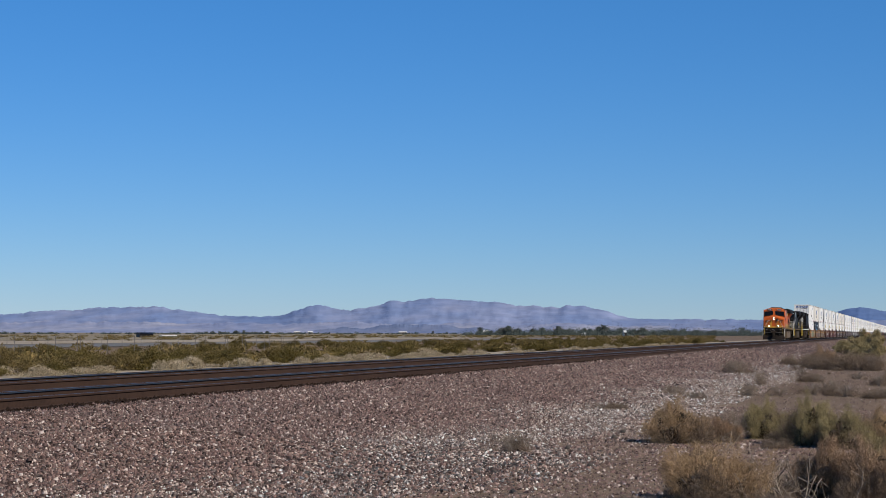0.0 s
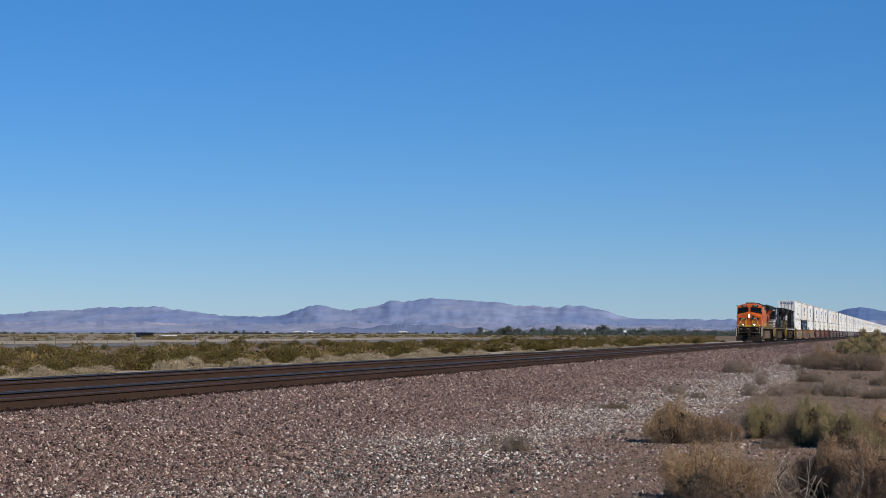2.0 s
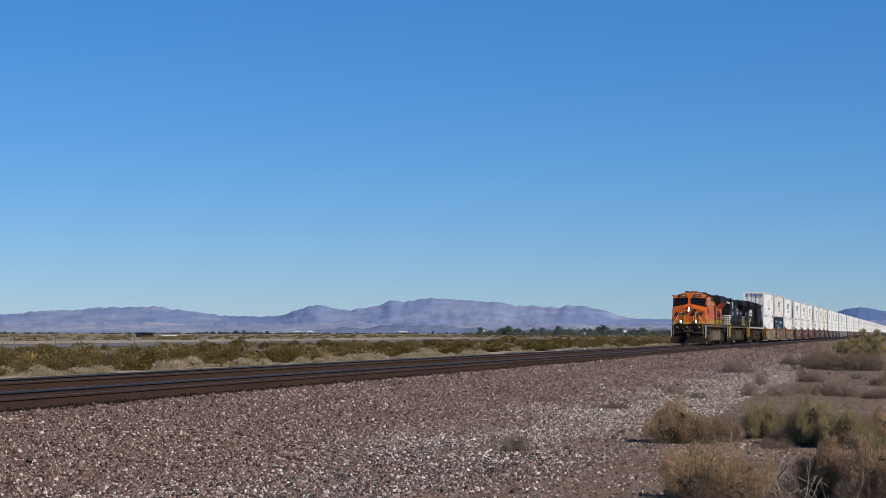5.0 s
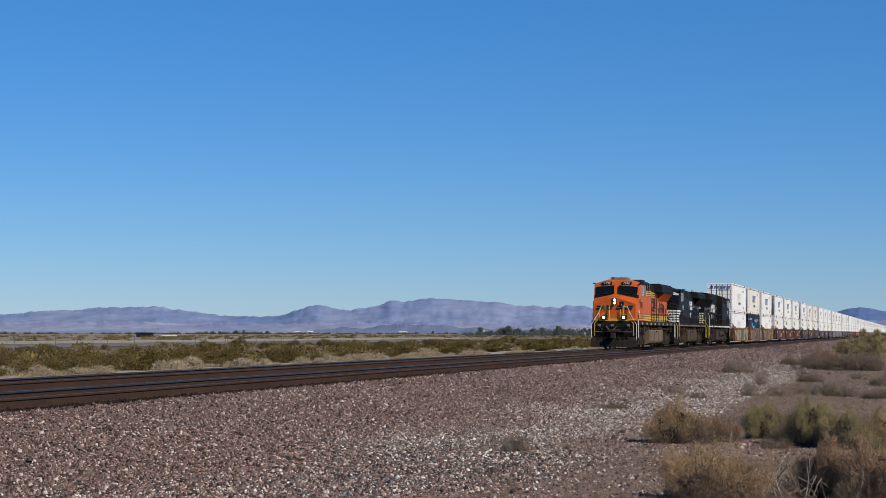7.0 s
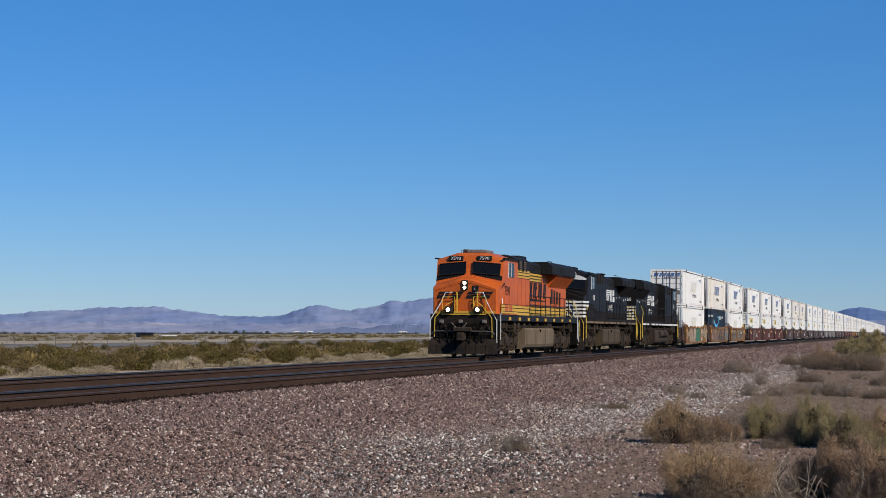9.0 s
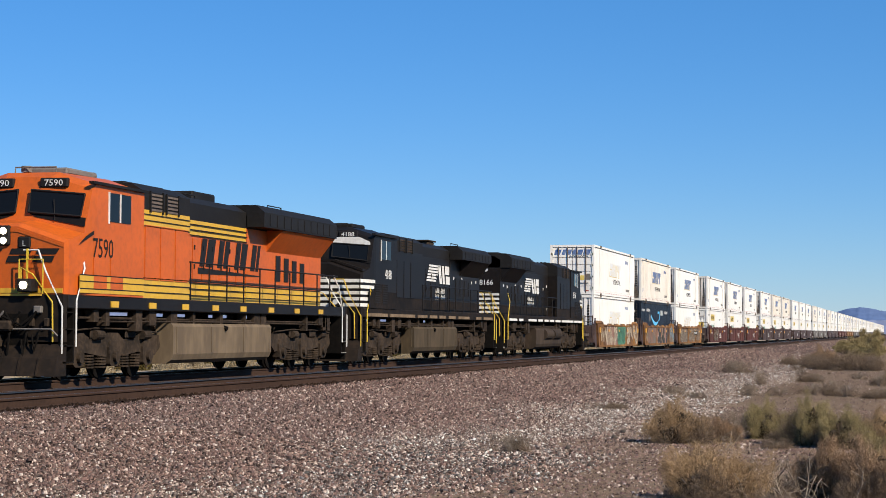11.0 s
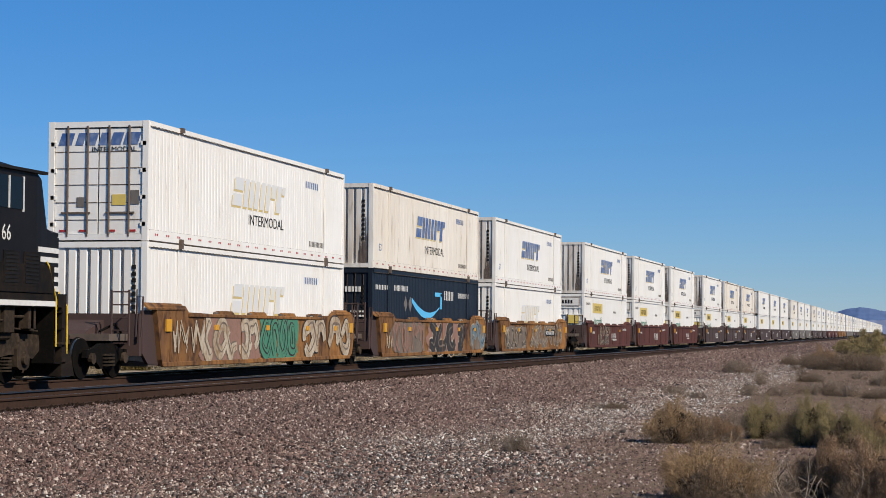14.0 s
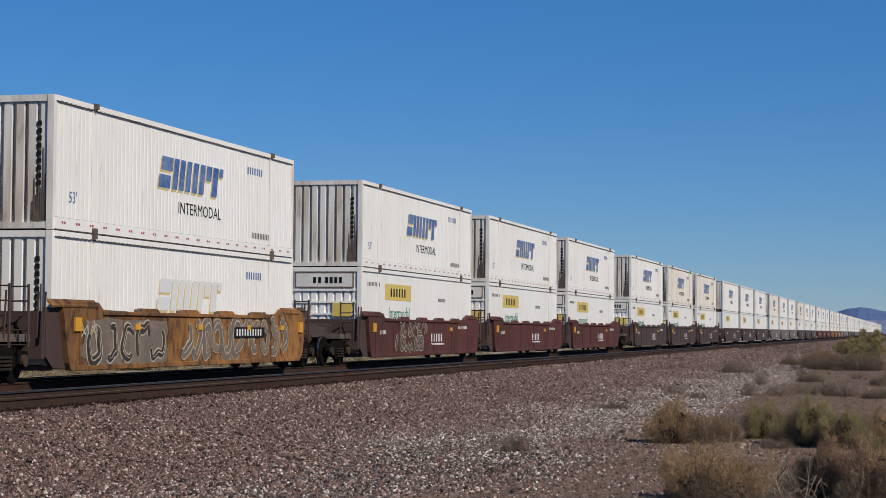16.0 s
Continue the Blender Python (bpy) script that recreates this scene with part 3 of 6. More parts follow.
        boxes("platform_edge", YELLOW, e, [(0.74, 0.80, -1.0, 1.0, 1.83, 1.88)], "worn yellow edge of the front platform")
        for y in (-0.98, -0.42, 0.42, 0.98):
            pipe("platform_rail", [(0.86, y, 1.88), (0.86, y, 2.62)], 0.015, YEL_RAIL, e)
        pipe("platform_rail", [(0.86, -0.98, 2.62), (0.86, -0.42, 2.62)], 0.013, YEL_RAIL, e)
        pipe("platform_rail", [(0.86, 0.42, 2.62), (0.86, 0.98, 2.62)], 0.013, YEL_RAIL, e)
        for k, (ya, yb, sag) in enumerate(((-0.95, -0.2, 0.36), (-0.2, 0.5, 0.28), (0.3, 1.0, 0.34), (-0.6, 0.2, 0.44))):
            pipe("jumper_cable", [(0.64 - 0.02 * k, ya + (yb - ya) * q / 8, 1.5 - sag * math.sin(math.pi * q / 8)) for q in range(9)], 0.026, STEEL_GREY if k == 1 else GREASE, e, "drooping jumper cable across the pilot")
    # nose and cab
    def section(bm, x, w, zb, zs, c, zt):
        return [bm.verts.new((x, y, z)) for y, z in ((-w, zb), (-w, zs), (-c, zt), (c, zt), (w, zs), (w, zb))]
    def loft(rows):
        bm = bmesh.new()
        rs = [section(bm, *r) for r in rows]
        for p, q in zip(rs, rs[1:]):
            for i in range(6):
                bm.faces.new((p[i], p[(i + 1) % 6], q[(i + 1) % 6], q[i]))
        bm.faces.new(rs[0])
        bm.faces.new(rs[-1][::-1])
        return bm
    part("nose", loft([(1.0, 1.40, 1.87, 2.98, 0.30, 3.34), (1.12, 1.46, 1.87, 3.05, 0.32, 3.42), (1.78, 1.50, 1.87, 3.22, 0.34, 3.52)]), skin, e)
    part("cab", loft([(1.78, 1.50, 1.87, 3.22, 0.34, 3.52), (2.12, 1.53, 1.87, 4.22, 0.55, 4.50), (2.34, 1.54, 1.87, 4.34, 0.62, 4.62), (5.0, 1.54, 1.87, 4.34, 0.62, 4.66)]), skin, e)
    boxes("cab_visor", SOOT, e, [(2.0, 5.05, -1.62, -1.5, 4.33, 4.39), (2.0, 5.05, 1.5, 1.62, 4.33, 4.39)])
    for s in (-1, 1):
        # windscreens on the slope, side windows, doors
        bm = bmesh.new()
        lo = [(1.83, s * 0.16, 3.70), (1.885, s * 1.38, 3.60), (2.065, s * 1.40, 4.10), (1.975, s * 0.16, 4.20)] if is_orange else [(1.80, s * 0.16, 3.60), (1.855, s * 1.38, 3.46), (2.03, s * 1.40, 3.98), (1.94, s * 0.16, 4.06)]
        a = [bm.verts.new(p) for p in lo]
        b = [bm.verts.new((p[0] - 0.05, p[1], p[2])) for p in lo]
        bm.faces.new(b)
        for i in range(4):
            bm.faces.new((a[i], a[(i + 1) % 4], b[(i + 1) % 4], b[i]))
        ws = part("windscreen", bm, GLASS, e, "dark tinted windscreen")
        bm = bmesh.new()
        b2 = [(p[0] - 0.052, p[1], p[2]) for p in lo]
        tube(bm, b2 + [b2[0]], 0.028)
        part("window_frame", bm, INK, ws)
        bm = bmesh.new()
        low_edge = [(1.785, s * 0.34, 3.59), (1.800, s * 1.49, 3.37), (1.872, s * 1.485, 3.57), (1.818, s * 0.17, 3.675)]
        a = [bm.verts.new(p) for p in low_edge]
        b = [bm.verts.new((p[0] + 0.03, p[1], p[2])) for p in low_edge]
        bm.faces.new(a)
        bm.faces.new(b[::-1])
        for i in range(4):
            bm.faces.new((a[i], a[(i + 1) % 4], b[(i + 1) % 4], b[i]))
        part("glare_panel", bm, BLACK, e, "black anti-glare panel under the windscreen")
        pipe("wiper", [(1.77, s * 0.8, 3.5), (1.88, s * 0.72, 3.98)], 0.012, INK, ws)
        y = s * 1.545
        win = boxes("side_window", GLASS, e, [(3.0, 3.55, y - 0.01, y + 0.01, 3.55, 4.2), (3.65, 4.2, y - 0.01, y + 0.01, 3.55, 4.2)])
        boxes("window_frame", CHROME, win, [(2.95, 3.0, y - 0.02, y + 0.02, 3.5, 4.22), (3.58, 3.62, y - 0.02, y + 0.02, 3.55, 4.2)])
        boxes("louvre_panel", low if not is_orange else skin, e, [(2.2, 2.9, y - 0.01, y + 0.01, 2.0, 2.7), (3.1, 3.8, y - 0.01, y + 0.01, 2.0, 2.7)])
        if not is_orange:
            boxes("louvre", SOOT, e, [(a0, a0 + 0.6, y - 0.02, y + 0.02, 2.06 + 0.08 * k, 2.1 + 0.08 * k) for a0 in (2.25, 3.15) for k in range(8)])
        boxes("number_board", INK, e, [(2.0, 2.14, min(s * 0.32, s * 0.98), max(s * 0.32, s * 0.98), 4.26, 4.47)], bevel=0.02)
        lettering(number, 0.2, MARK, e, pose(1.995, s * 0.65, 4.295, 90, 0, -90), "white number on a black number board", 1.15)
        lettering(number, 0.46 if not is_orange else 0.62, MARK if not is_orange else INK, e, on_side(3.9 if not is_orange else 2.7, s * 1.548, 2.9 if not is_orange else 2.72), "road number painted on the cab side", 0.9)
        boxes("class_lamp", INK, e, [(0.6, 0.98, min(s * 0.5, s * 0.82), max(s * 0.5, s * 0.82), 1.92, 2.2)], bevel=0.02)
        bm = bmesh.new()
        disc(bm, (0.59, s * 0.66, 2.06), "x", 0.085, 0.05, 18)
        part("ditch_light", bm, LAMP if is_orange else LAMP_OFF, e, "lit ditch light" if is_orange else "unlit ditch light")
        # stripes low on nose and cab
        boxes("low_stripe", low, e, [(1.5, 5.0, y - 0.008, y + 0.008, 1.92, 2.32)] if is_orange else [(1.5, 5.0, y - 0.006, y + 0.006, 1.88, 2.45)])
        if is_orange:
            boxes("pin_stripe", INK, e, [(1.5, 5.0, y - 0.012, y + 0.012, z, z + 0.025) for z in (2.0, 2.16, 2.30)])
            prof = [(1.78, 3.15), (2.05, 3.25), (2.2, 3.3), (2.2, 3.22), (1.5, 3.0)]
            shape("nose_shade_stripe", prof, "y", y - 0.006, y + 0.006, INK, e)
        else:
            for k in range(5):
                end_x = 2.25 - 0.13 * k
                plan = [(1.0, 1.36), (1.0, 1.405), (1.12, 1.472), (1.55, 1.505), (end_x, 1.55), (end_x, 1.50)]
                shape("nose_stripe", [(a, s * b) for a, b in plan][::int(s)], "z", 2.72 - 0.2 * k, 2.83 - 0.2 * k, MARK, e, "white stripe wrapped round the nose side")
    if is_orange:
        boxes("nose_stripe", YELLOW, e, [(0.985, 1.0, -1.38, 1.38, 1.9, 2.0)])
        for y in (1.02, 0.42, -0.30, -0.92):
            shape("nose_emblem", [(y - 0.20, 2.56), (y + 0.26, 2.56), (y + 0.20, 2.70), (y - 0.26, 2.70)], "x", 0.982, 0.999, INK, e, "black emblem bar on the nose")
            shape("nose_emblem", [(y - 0.30, 2.74), (y + 0.18, 2.74), (y + 0.12, 2.86), (y - 0.38, 2.86)], "x", 0.982, 0.999, INK, e, "black emblem bar on the nose")
        shape("nose_top_stripe", [(-1.4, 2.94), (-0.3, 3.30), (0.3, 3.30), (1.4, 2.94), (1.4, 2.88), (0.3, 3.22), (-0.3, 3.22), (-1.4, 2.88)], "x", 0.985, 0.999, ORANGE, e)
    else:
        shape("brow_panel", [(-1.44, 4.10), (-1.05, 4.27), (1.05, 4.27), (1.44, 4.10), (1.44, 4.0), (0.2, 4.09), (-0.2, 4.09), (-1.44, 4.0)], "x", 1.965, 1.99, MARK, e, "white brow above the windscreens")
        boxes("nose_front_stripe", MARK, e, [(0.985, 0.999, -1.36, 1.36, 2.72 - 0.2 * k, 2.83 - 0.2 * k) for k in range(5)], "white stripes across the nose")
    boxes("headlight_housing", INK, e, [(0.93, 1.1, -0.14, 0.14, 2.92, 3.36)] if is_orange else [(1.95, 2.1, -0.28, 0.28, 4.28, 4.48)], bevel=0.03)
    bm = bmesh.new()
    for p in ((0.925, 0, 3.03), (0.925, 0, 3.24)) if is_orange else ((1.945, -0.13, 4.38), (1.945, 0.13, 4.38)):
        disc(bm, p, "x", 0.075, 0.03, 16)
    part("headlight", bm, LAMP if is_orange else LAMP_OFF, e, "lit twin headlight" if is_orange else "unlit twin headlight")
    if not is_orange:
        shape("nose_glare_panel", [(-1.44, 3.08), (-1.44, 3.16), (-0.4, 3.50), (0.4, 3.50), (1.44, 3.16), (1.44, 3.08), (0.4, 3.42), (-0.4, 3.42)], "x", 1.1, 1.79, BLACK, e, "black anti-glare top of the nose")
    if is_orange:
        lettering("L", 0.16, MARK, e, pose(0.965, -0.47, 2.92, 90, 0, -90), "small white letter on a black plate")
        boxes("nose_window", INK, e, [(0.97, 1.02, -0.62, -0.32, 2.86, 3.12)], bevel=0.03)
        boxes("nose_door_rail", YEL_RAIL, e, [(0.86, 0.9, 0.30, 0.34, 1.9, 2.85), (0.86, 0.9, -0.62, -0.58, 1.9, 2.85)])
    # roof fittings of the cab
    bm = bmesh.new()
    box(bm, 2.9, 4.4, -0.55, 0.55, 4.62, 4.78, 0.04)
    disc(bm, (2.6, 0.3, 4.72), "z", 0.12, 0.14, 12)
    for y in (-0.3, -0.1, 0.1):
        disc(bm, (4.7, y, 4.74), "x", 0.05, 0.35, 8, 0.09)
    tube(bm, [(2.45, -0.5, 4.6), (2.45, -0.5, 4.75), (2.45, 0.5, 4.75), (2.45, 0.5, 4.6)], 0.02)
    part("roof_unit", bm, STEEL_GREY if is_orange else SOOT, e, "air conditioner, horns and aerials on the cab roof")
    # blower cabinet
    dz = {"4188": -0.07, "8166": 0.02}.get(number, 0.0)
    zl = 2.35 if is_orange else 2.3
    top = 3.55 if is_orange else 3.75
    zones = ((1.87, zl, low), (zl, top, skin), (top, 3.96, low if is_orange else BLACK), (3.96, 4.58 + dz, SOOT))
    def hull(name, x0, x1, w, zs, bevel_top=0.18):
        for i, (z0, z1, m) in enumerate(zs):
            if i == len(zs) - 1:
                out = [(-w, z0), (-w, z1 - bevel_top), (-w + bevel_top * 1.6, z1), (w - bevel_top * 1.6, z1), (w, z1 - bevel_top), (w, z0)]
                shape(name + "_top", out, "x", x0, x1, m, e)
            else:
                shape(name, [(-w, z0), (-w, z1), (w, z1), (w, z0)], "x", x0, x1, m, e)
    blow = 8.0 if is_orange else 8.75
    hull("blower_cabinet", 5.0, blow, 1.5, zones)
    hull("engine_hood", blow, wing0, 1.0, zones)
    hull("radiator_cabinet", wing0, 20.35, 1.02, zones[:2] + ((top, 3.96, skin), (3.96, 4.5 + dz, SOOT)))
    # radiator wings
    wing = shape("radiator_wing", [(-1.54, 4.0), (-1.54, 4.42 + dz), (-1.30, 4.62 + dz), (1.30, 4.62 + dz), (1.54, 4.42 + dz), (1.54, 4.0)], "x", wing0, 20.35, SOOT, e, "overhanging black radiator section")
    for s in (-1, 1):
        shape("wing_brace", [(s * 1.02, 3.38), (s * 1.5, 3.99), (s * 1.02, 3.99)], "x", wing0 + 1.7, 20.3, skin, e)
        boxes("wing_grille", INK if is_orange else SOOT, wing, [(wing0 + 0.5 + k * 0.62, wing0 + 1.0 + k * 0.62, s * 1.545 - 0.008, s * 1.545 + 0.008, 4.05, 4.38 + dz) for k in range(int((20.0 - wing0) / 0.62))])
        y = s * 1.0
        n = 8 if is_orange else 9
        for k in range(n):
            x = 8.15 + k * (wing0 - 8.3) / n
            d = boxes("hood_door", skin, e, [(x, x + (wing0 - 8.3) / n - 0.06, y - 0.022, y + 0.022, 2.40, 3.50)])
            boxes("door_latch", INK, d, [(x + 0.06, x + 0.12, y - 0.045, y + 0.045, 2.7, 2.82), (x + 0.06, x + 0.12, y - 0.045, y + 0.045, 3.2, 3.32)])
        if is_orange:
            boxes("pin_stripe", INK, e, [(8.0, 20.3, s * 1.02 - 0.02, s * 1.02 + 0.02, z, z + 0.022) for z in (2.0, 2.17, 2.33)] + [(8.0, wing0, s * 1.02 - 0.02, s * 1.02 + 0.02, z, z + 0.022) for z in (3.56, 3.70, 3.84)])
            boxes("pin_stripe", INK, e, [(5.0, 8.0, s * 1.5 - 0.02, s * 1.5 + 0.02, z, z + 0.022) for z in (2.0, 2.17, 2.33, 3.56, 3.70, 3.84)])
        boxes("intake_slot", INK, e, [(16.0 + 0.75 * k, 16.4 + 0.75 * k, s * 1.03 - 0.012, s * 1.03 + 0.012, 2.55, 3.3 - 0.05 * k) for k in range(4)])
        boxes("blower_grille", SEAM if is_orange else RUNNING, e, [(5.5 + 1.0 * j, 6.15 + 1.0 * j, s * 1.51 - 0.012, s * 1.51 + 0.012, 3.95 + 0.09 * k, 4.0 + 0.09 * k) for j in range(2) for k in range(5)])
        boxes("blower_frame", SOOT, e, [(5.4 + 1.0 * j + a, 5.46 + 1.0 * j + a, s * 1.52 - 0.02, s * 1.52 + 0.02, 3.9, 4.42) for j in range(2) for a in (0, 0.78)])
        boxes("cabinet_door", skin, e, [(5.15, 6.0, s * 1.51 - 0.01, s * 1.51 + 0.01, 2.3, 3.6), (6.1, 6.95, s * 1.51 - 0.01, s * 1.51 + 0.01, 2.3, 3.6), (7.05, 7.85, s * 1.51 - 0.01, s * 1.51 + 0.01, 2.3, 3.6)])
        # handrails along the walkway
        pipe("handrail", [(blow + 0.05, s * 1.5, 2.82), (20.6, s * 1.5, 2.82)], 0.024, INK, e, "black walkway handrail")
        pipe("handrail", [(blow + 0.05, s * 1.5, 2.35), (20.6, s * 1.5, 2.35)], 0.018, INK, e)
        for k in range(10):
            pipe("handrail_post", [(blow + 0.1 + 1.3 * k, s * 1.5, 1.87), (blow + 0.1 + 1.3 * k, s * 1.5, 2.82)], 0.022, INK, e)
        # emblems on the hood side: plain bars in their colours
        bm = bmesh.new()
        yy = s * 1.026
        flip = 1 if s < 0 else -1
        if is_orange:
            for k in range(4):
                x = 9.9 + 1.3 * k
                slabs(bm, [slant(x, 2.78, x + 0.36, 3.52, 0.22), slant(x + 0.44, 2.78, x + (0.98, 0.78, 0.9, 0.66)[k], 3.52, 0.22)], yy, -0.004 if s < 0 else 0.004)
            slabs(bm, [[(9.8, 2.58), (9.8, 2.75), (14.6, 2.66), (14.6, 2.63)]], yy, -0.004 if s < 0 else 0.004)
            part("hood_emblem", bm, INK, e, "black emblem bars over a long wedge on the hood")
        else:
            x0 = 11.2
            st = []
            for k in range(6):
                z = 3.04 + 0.115 * k
                a0, b0 = x0 + 0.08 * k, x0 + 1.45 + 0.12 * k
                st.append([(a0, z), (b0, z), (b0 + 0.06, z + 0.075), (a0 + 0.03, z + 0.075)])
            st += [slant(x0 + 2.1, 2.98, x0 + 2.5, 3.7, -0.3), slant(x0 + 2.62, 2.98, x0 + 2.95, 3.7, -0.2), slant(x0 + 3.1, 2.98, x0 + 3.75, 3.3, 0.0), slant(x0 + 2.98, 3.36, x0 + 3.65, 3.7, 0.0)]
            if s > 0:
                st = [[(2 * x0 + 3.75 - p[0], p[1]) for p in q][::-1] for q in st]
            slabs(bm, st, yy, -0.004 if s < 0 else 0.004)
            part("hood_emblem", bm, MARK, e, "white streaming emblem bars on the hood")
            bm = bmesh.new()
            cx = x0 + 2.2
            for z, w in ((2.6, 1.5), (2.36, 1.7)):
                for k in range(7):
                    a0 = cx - w / 2 + k * w / 7
                    slabs(bm, [slant(a0, z, a0 + 0.05, z + 0.2, 0), slant(a0 + 0.1, z, a0 + 0.14, z + 0.2, 0), slant(a0, z + 0.16, a0 + 0.14, z + 0.2, 0)], yy, -0.004 if s < 0 else 0.004)
            part("hood_caption", bm, MARK, e, "small white caption bars under the emblem")
            boxes("hood_placard", MARK, e, [(x, x + 0.1, s * 1.025 - 0.01, s * 1.025 + 0.01, z, z + 0.12) for x, z in ((9.2, 3.35), (10.1, 3.2), (15.6, 3.2), (17.0, 3.2), (18.8, 3.1), (19.6, 3.15), (9.0, 2.2))])
    # rear face
    if is_orange:
        boxes("rear_stripe", MARK, e, [(20.36, 20.38, -0.95, 0.95, 2.85, 2.95)])
    else:
        boxes("rear_stripe", MARK, e, [(20.352, 20.37, -0.98, 0.98, 2.74 - 0.2 * k, 2.84 - 0.2 * k) for k in range(5)], "white stripes across the hood end")
        lettering(number, 0.34, MARK, e, pose(20.372, 0.38, 3.22, 90, 0, 90), "white road number on the hood end", 0.95)
        bm = bmesh.new()
        for y in (0.12, 0.36):
            disc(bm, (20.37, y, 3.9), "x", 0.085, 0.05, 14)
        part("rear_headlight", bm, LAMP_OFF, e)
    # roof of the long hood
    if is_orange:
        boxes("exhaust_outlet", SOOT, e, [(10.9, 12.6, -0.42, 0.42, 4.56, 4.84)], bevel=0.04)
    else:
        bm = bmesh.new()
        box(bm, 13.7, 14.75, -0.42, 0.42, 4.4, 4.68, 0.03)
        box(bm, 13.6, 14.85, -0.48, 0.48, 4.68, 4.74, 0.02)
        part("exhaust_outlet", bm, RUNNING, e, "squat dusty grey exhaust stack")
    bm = bmesh.new()
    tube(bm, [(9.0, -0.6, 4.56 + dz), (9.0, -0.6, 4.68 + dz), (10.6, -0.6, 4.68 + dz), (10.6, -0.6, 4.56 + dz)], 0.018)
    tube(bm, [(15.6, -0.9, 4.6 + dz), (15.6, -0.9, 4.74 + dz), (16.8, -0.9, 4.74 + dz), (16.8, -0.9, 4.6 + dz)], 0.018)
    for x in (17.2, 18.6, 19.7):
        box(bm, x, x + 0.6, -0.9, 0.9, 4.6 + dz, 4.68 + dz, 0.02)
    box(bm, 5.3, 7.8, -0.9, 0.9, 4.56 + dz, 4.66 + dz, 0.04)
    part("roof_hatch", bm, SOOT, e)
    return e
# ---- train: containers ----
CL, CH, CW = 16.15, 2.89, 1.295


def ribbed(n, length, depth, z0, z1, place, flat=0.55):
    """A corrugated sheet: n ribs along length; place maps (along, out, z) to a point."""
    verts, faces = [], []
    prof = []
    for k in range(n):
        a, p = k * length / n, length / n
        prof += [(a, 0.0), (a + p * flat / 1.0, 0.0), (a + p * (flat + 0.12), -depth), (a + p * 0.88, -depth)]
    prof.append((length, 0.0))
    for a, o in prof:
        verts += [place(a, o, z0), place(a, o, z1)]
    for i in range(len(prof) - 1):
        faces.append((2 * i, 2 * i + 2, 2 * i + 3, 2 * i + 1))
    return verts, faces


def swoosh_word(bm, x0, z0, w, h, y, lift):
    """Slanted solid blocks in the place of a brand word."""
    u, l = w / 5.0, 0.22 * h
    for a, b, lo, hi in ((0.0, 0.85, 0.0, 0.42), (0.08, 0.93, 0.56, 1.0), (1.02, 1.4, 0.0, 1.0), (1.52, 1.9, 0.0, 1.0), (2.02, 2.4, 0.0, 1.0), (2.55, 2.95, 0.0, 1.0), (3.1, 3.5, 0.0, 1.0), (3.6, 4.05, 0.5, 1.0), (4.15, 4.6, 0.0, 1.0), (4.68, 5.0, 0.7, 1.0)):
        slabs(bm, [[(x0 + a * u + l * lo, z0 + h * lo), (x0 + b * u + l * lo, z0 + h * lo), (x0 + b * u + l * hi, z0 + h * hi), (x0 + a * u + l * hi, z0 + h * hi)]], y, lift)


def bars(bm, x0, z0, w, h, n, y, lift):
    """Writing too small to read, as upright strokes."""
    for k in range(n):
        a = x0 + k * w / n
        slabs(bm, [slant(a, z0, a + 0.45 * w / n, z0 + h, 0.0)], y, lift)


